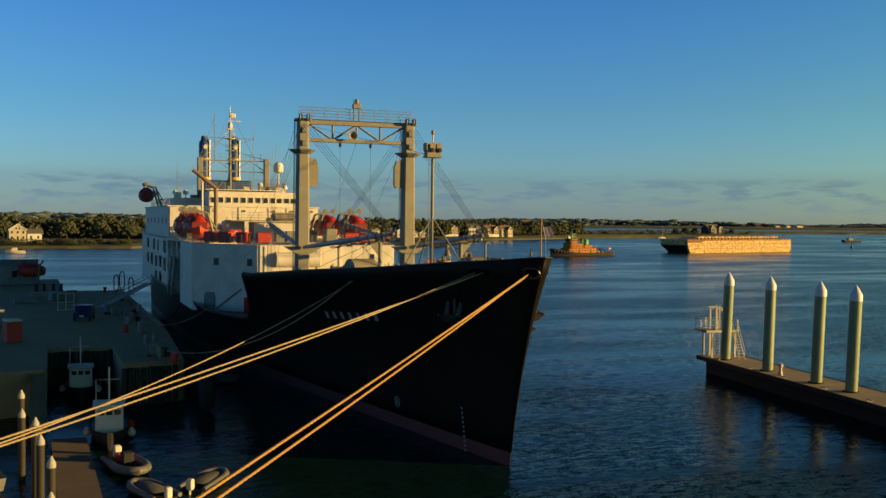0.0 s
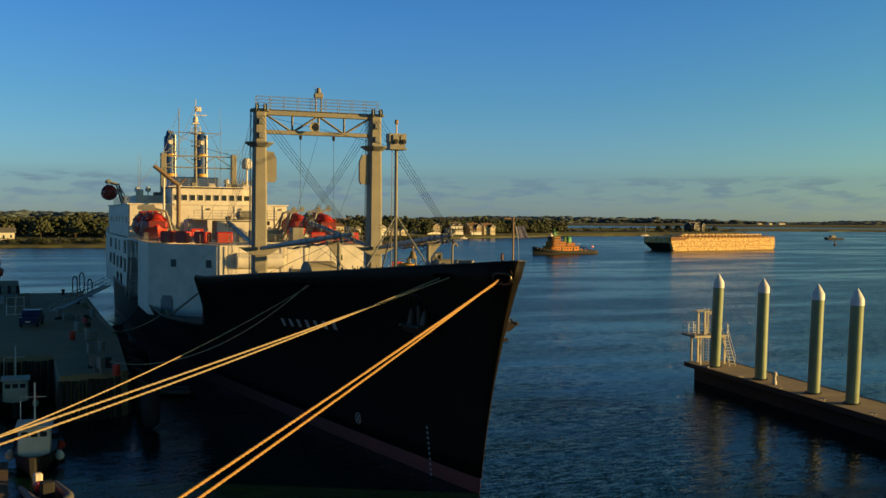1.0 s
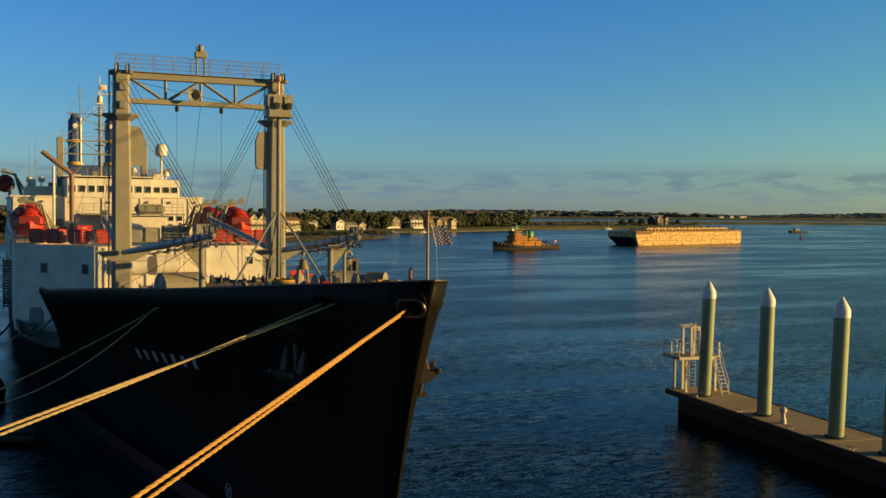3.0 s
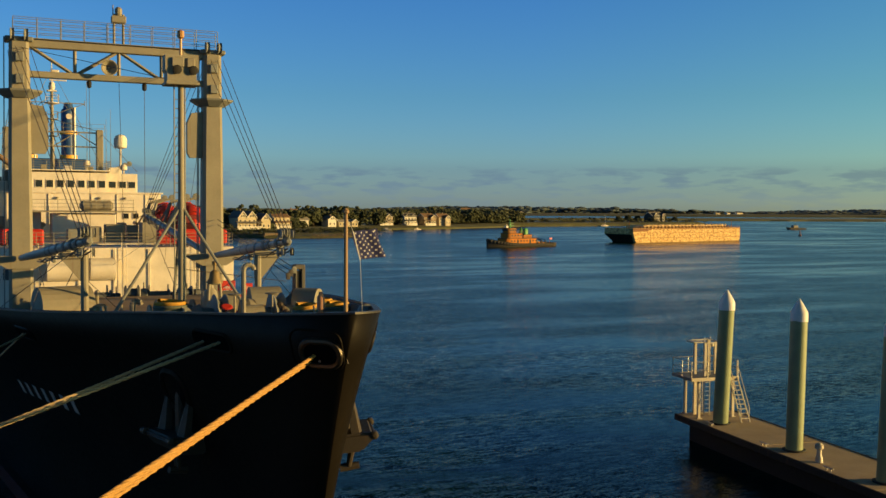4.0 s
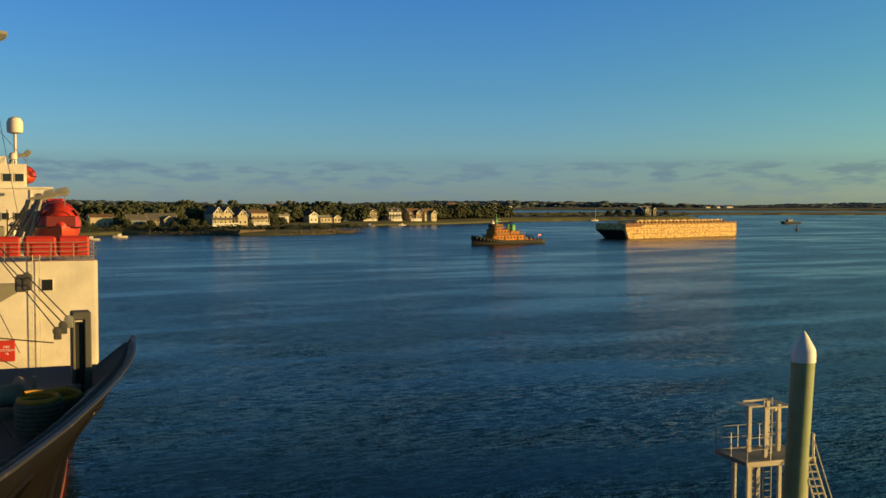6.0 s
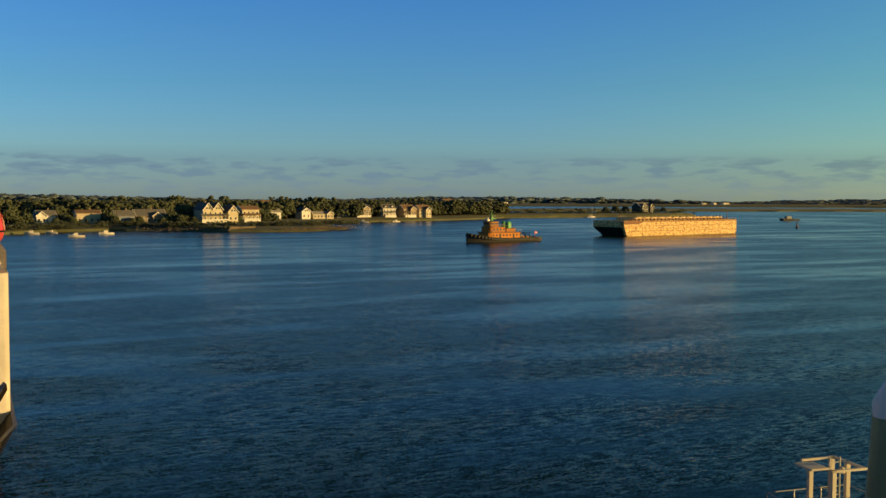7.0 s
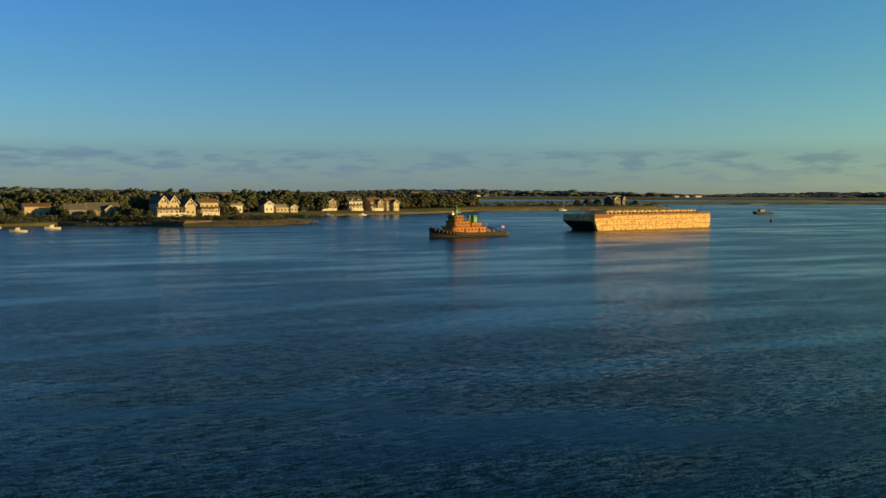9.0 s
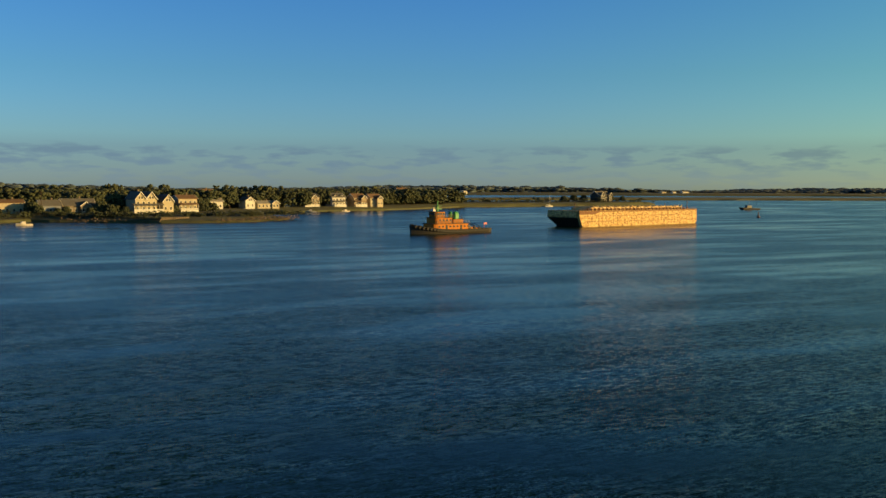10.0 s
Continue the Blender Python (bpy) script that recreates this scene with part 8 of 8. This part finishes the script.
house_at(58.0, 556, 10, [(0, 0, 7, 9, 3.8, 2.6, True), (-3, -2, 5, 6, 3.6, 2.4, False)], "white", "grey", "small white house at the wood's edge")
house_at(96.0, 553, 8, [(0, 0, 7, 10, 3.6, 2.8, True)], "slate", "grey", "blue-grey shingled cottage near the bank")
house_at(270, 694, 10, [(0, 0, 8, 12, 5.4, 3.2, True), (-3, -4, 5, 5, 5.0, 2.6, False), (3.5, -4, 5, 5, 5.0, 2.6, False)], "slate", "grey", "blue-grey shingled house with two front gables", 2.6)
house_at(214, 700, 10, [(0, 0, 8, 12, 6.0, 3.0, True)], "cream", "brown", "cream house seen between the trees behind the cottages", 5.0)
house_at(-33.3, 500, 8, [(0, 0, 8, 8, 5.4, 3.2, False)], "cream", "brown", "tan gabled house by the beach")
house_at(-25.2, 512, 8, [(0, 0, 7, 7, 3.4, 2.4, True)], "white", "grey", "small pale house by the beach")
house_at(648, 828, 20, [(0, 0, 10, 22, 6.5, 4.0, True), (8, -3, 6, 7, 6, 3.4, False), (-7, -3, 6, 7, 6, 3.4, False)], "dark", "grey", "dark shingled house on the marshy spit", 2.6)
house_at(432, 840, 14, [(0, 0, 8, 12, 5, 2.6, True)], "white", "brown", "far pale house on a rise", 8.0)
for i in range(13):
    r2 = random.Random(300 + i)
    x = 1010 + i * 26 + r2.uniform(-10, 10) + (500 if i > 8 else 0)
    y = 2060 - max(0, x - 1500) * 0.22 + r2.uniform(-30, 20)
    house_at(x, y, r2.uniform(0, 30), [(0, 0, 9, r2.uniform(10, 16), r2.uniform(3, 4.5), 2.0, True)], "white" if i % 3 else "cream", "pale", "far pale house on the horizon shore", 4.0, None, False)

# trees by the houses
rnd = random.Random(77)
spots = [(120, 575), (126, 590), (150, 590), (173, 580), (182, 600), (190, 612), (201, 640), (222, 668), (246, 690), (268, 700), (285, 712), (318, 724), (342, 730), (364, 740), (388, 744), (400, 752),
         (96, 586), (88, 590), (112, 580), (70, 585), (54, 600), (44, 585), (30, 560), (10, 545), (-8, 540), (-40, 540), (-60, 530), (-80, 528), (-100, 530), (135, 600), (160, 592), (52, 560), (104, 572), (212, 662), (406, 770), (128, 560), (121, 556), (134, 566), (157, 566), (159, 580), (178, 584), (184, 590), (196, 622), (216, 650), (234, 664), (252, 668), (262, 688), (296, 706), (316, 708), (332, 714), (352, 716), (108, 560), (98, 562), (84, 568), (74, 560), (66, 552), (40, 545), (24, 530), (618, 832), (628, 828), (664, 832), (600, 824), (636, 840), (680, 834)]
bark = None
for i, (x, y) in enumerate(spots):
    hgt = rnd.uniform(8.0, 13.5) if x < 500 else rnd.uniform(6, 9)
    if 40 < x < 126 and y < 580:
        y += 26
    elif 192 < x < 206 and y < 645:
        y += 34
    t = thing("tree", pose(x, y, 2.2, 0, 0, rnd.uniform(0, 360)), "broad dark green oak by the houses", "tree", "shore trees")
    bm = B()
    tube(bm, (0, 0, -0.5), (0.2, 0.1, hgt * 0.45), 0.35, 0.22, 7)
    for k in range(4):
        a = k * 1.6 + rnd.random()
        tube(bm, (0.1, 0, hgt * 0.3), (math.cos(a) * hgt * 0.25, math.sin(a) * hgt * 0.25, hgt * 0.6), 0.16, 0.06, 5)
    part("trunk", bm, M_BARK, t)
    c = new("crown", CROWNS[i % len(CROWNS)])
    c.parent = t
    c.matrix_local = pose(0, 0, hgt * 0.08, 0, 0, 0) @ Matrix.Diagonal((hgt * 0.72, hgt * 0.72, hgt * 0.82, 1))

# low trees and tall shrubs between the cottages on the bank
for i, (x, y, hgt) in enumerate(((67.5, 550, 6.5), (70, 545, 5.0), (88, 549, 7.5), (90.5, 545, 5.5), (103, 546, 5.0), (120, 549, 8.0), (123.5, 545, 6.0), (127, 547, 5.2), (49, 551, 7.0), (45, 547, 5.5), (62, 545, 4.0), (99, 544, 4.0), (114, 543, 4.2), (131, 545, 4.6), (153.5, 556, 7.0), (157, 553, 5.5), (176, 566, 7.0), (184, 575, 6.5))):
    t = thing("tree", pose(x, y, 2.0, 0, 0, i * 77), "small bushy green tree between the cottages", "tree", "bank trees")
    bm = B()
    tube(bm, (0, 0, -0.6), (0.1, 0, hgt * 0.5), 0.2, 0.1, 6)
    for k in range(3):
        tube(bm, (0.05, 0, hgt * 0.25), (math.cos(k * 2.1) * hgt * 0.22, math.sin(k * 2.1) * hgt * 0.22, hgt * 0.55), 0.09, 0.04, 5)
    part("trunk", bm, M_BARK, t)
    c = new("crown", CROWNS[(i * 5 + 2) % len(CROWNS)])
    c.parent = t
    c.matrix_local = pose(0, 0, -hgt * 0.1) @ Matrix.Diagonal((hgt * 0.8, hgt * 0.8, hgt * 0.98, 1))

# rocks along the point
rnd = random.Random(5)
spots = []
for i in range(330):
    u = rnd.random()
    if u < 0.7:
        k = rnd.random()
        x, y = 160 + 46 * k + rnd.gauss(0, 3), 479 + 30 * k ** 1.4 + rnd.gauss(0, 2.5)
    else:
        x, y = 92 + 60 * rnd.random(), 515 - 33 * rnd.random() + rnd.gauss(0, 3)
    spots.append((x, y, -0.3, rnd.uniform(0.8, 2.6), rnd.uniform(1.0, 3.0)))
woodland("rocks", spots, M_ROCK, "heap of brown boulders along the shore", 2, 9)
spots = [(rnd.uniform(120, 215), 0, 1.5, rnd.uniform(1.2, 3.0), rnd.uniform(2, 5)) for _ in range(150)]
spots = [(x, 496 + max(0, x - 170) * 0.5 + abs(rnd.gauss(0, 18)), z, h, w) for x, _, z, h, w in spots]
woodland("shrubs", spots, M_LEAF, "low scrub and beach grass above the rocks", 18, 10, 0.75, (0.06, 0.16))
spots = [(rnd.uniform(-60, 134), 0, 1.0, rnd.uniform(1.0, 3.6), rnd.uniform(2.5, 7)) for _ in range(260)]
spots = [(x, (470 + max(0, x - 15) * 0.8 if x < 85 else 536 - (x - 85) * 1.0) - 2 + abs(rnd.gauss(0, 20)), z, h, w) for x, _, z, h, w in spots]
woodland("shrubs", spots, M_LEAF, "dense green shrubs along the low bank", 24, 12, 0.75, (0.06, 0.15))
t = thing("sea_wall", pose(141, 487, SEA, 0, 0, 14), "low stone sea wall in front of the large house", "wall")
for i in range(14):
    for j in range(4):
        bm = B()
        box(bm, -7 + i + 0.5 * (j % 2) + 0.02, -6.04 + i + 0.5 * (j % 2), -0.3 - 0.05 * ((i + j) % 3), 0.8, -0.4 + j * 0.75, 0.32 + j * 0.75, 0.06)
        part("stone", bm, M_ROCK, t)

# moored boats off the point, a sloop, a buoy, a far workboat


def motorboat(m, label, scale=1.0):
    t = thing("motorboat", m @ Matrix.Scale(scale, 4), label, "boat", "moored boats")
    bm = B()
    rows = []
    for i in range(9):
        u = i / 8
        w = 1.3 * (1 - max(0, u - 0.4) ** 2 / 0.37)
        rows.append([(-3.6 + 7.2 * u, s * w * k, z + 0.4 * u * u) for s, k, z in ((-1, 1, 0.9), (-1, 0.8, 0.0), (-1, 0.2, -0.4), (1, 0.2, -0.4), (1, 0.8, 0.0), (1, 1, 0.9))])
    vs = sheet(bm, rows)
    bm.faces.new(vs[0])
    part("hull", bm, M_WHITE, t, "", True)
    bm = B()
    sheet(bm, [[(-3.5 + 7.0 * u, -1.2 * (1 - max(0, u - 0.4) ** 2 / 0.37), 0.75 + 0.4 * u * u), (-3.5 + 7.0 * u, 1.2 * (1 - max(0, u - 0.4) ** 2 / 0.37), 0.75 + 0.4 * u * u)] for u in (i / 8 for i in range(9))])
    part("deck", bm, M_ALU, t)
    bm = B()
    prism(bm, [(-0.6, 0.8), (1.8, 0.9), (0.9, 2.0), (-0.6, 2.05)], -0.85, 0.85, "xz")
    part("cabin", bm, M_WHITE, t)
    bm = B()
    box(bm, -0.4, 0.9, -0.87, -0.85, 1.3, 1.8)
    part("pane", bm, M_GLASS, t)
    bm = B()
    tube(bm, (0, 0, 2.0), (0, 0, 3.4), 0.05)
    box(bm, -3.9, -3.4, -0.3, 0.3, 0.3, 1.3, 0.05)
    part("outboard", bm, M_BLACK, t)
    return t


for x, y, a, s in ((46, 482, 170, 0.85), (55, 492, 160, 0.7), (60, 443, 178, 0.9), (76, 473, 185, 0.9), (-33, 408, 175, 1.1), (268, 642, 160, 1.0), (298, 655, 190, 0.8)):
    motorboat(pose(x, y, SEA, 0, 0, a), "small white motorboat at its mooring", s)
t = thing("sloop", pose(551, 778, SEA), "small white sloop with a bare mast", "boat")
bm = B()
rows = []
for i in range(9):
    u = i / 8
    w = 1.1 * math.sin(math.pi * min(0.98, 0.12 + u * 0.88)) + 0.05
    rows.append([(-4 + 8 * u, s * w * k, z) for s, k, z in ((-1, 1, 0.9), (-1, 0.7, 0.0), (1, 0.7, 0.0), (1, 1, 0.9))])
sheet(bm, rows)
box(bm, -1.5, 1.5, -0.6, 0.6, 0.8, 1.3, 0.1)
part("hull", bm, M_WHITE, t)
bm = B()
tube(bm, (0.6, 0, 0.9), (0.6, 0, 11.5), 0.16, 0.1)
tube(bm, (0.6, 0, 1.9), (-3, 0, 1.9), 0.12)
part("mast", bm, M_WHITE, t)
t = thing("channel_buoy", pose(478, 458, SEA), "dark channel buoy with a lattice top", "buoy")
bm = B()
lathe(bm, [(0.9, -0.3), (1.1, 0.2), (1.0, 0.7), (0.4, 0.9), (0.3, 2.6), (0.45, 2.7), (0.1, 3.4)], 12)
part("float", bm, painted("buoy_paint", (0.12, 0.05, 0.04), 0.6), t, "", True)
t = thing("fishing_boat", pose(640, 622, SEA, 0, 0, 175), "low dark fishing boat far off", "boat")
bm = B()
prism(bm, [(-9, 1.2), (9, 1.9), (7.6, 0), (7.6, -0.5), (-8.6, -0.5)], -2.4, 2.4, "xz")
part("hull", bm, M_BLACK, t)
bm = B()
box(bm, -1, 4, -1.6, 1.6, 1.2, 3.6, 0.15)
tube(bm, (1, 0, 3.4), (1, 0, 7.0), 0.12)
part("cabin", bm, M_GREY, t)
for x, y, h in ((92, 548, 11), (300, 676, 9), (320, 684, 9)):
    t = thing("utility_pole", pose(x, y, 2.2), "plain wooden utility pole on the shore", "pole", "utility poles")
    bm = B()
    tube(bm, (0, 0, -0.5), (0, 0, h), 0.16, 0.12, 8)
    part("post", bm, M_BARK, t)
    bm = B()
    box(bm, -1, 1, -0.06, 0.06, h - 0.8, h - 0.65)
    part("crossarm", bm, M_BARK, t)
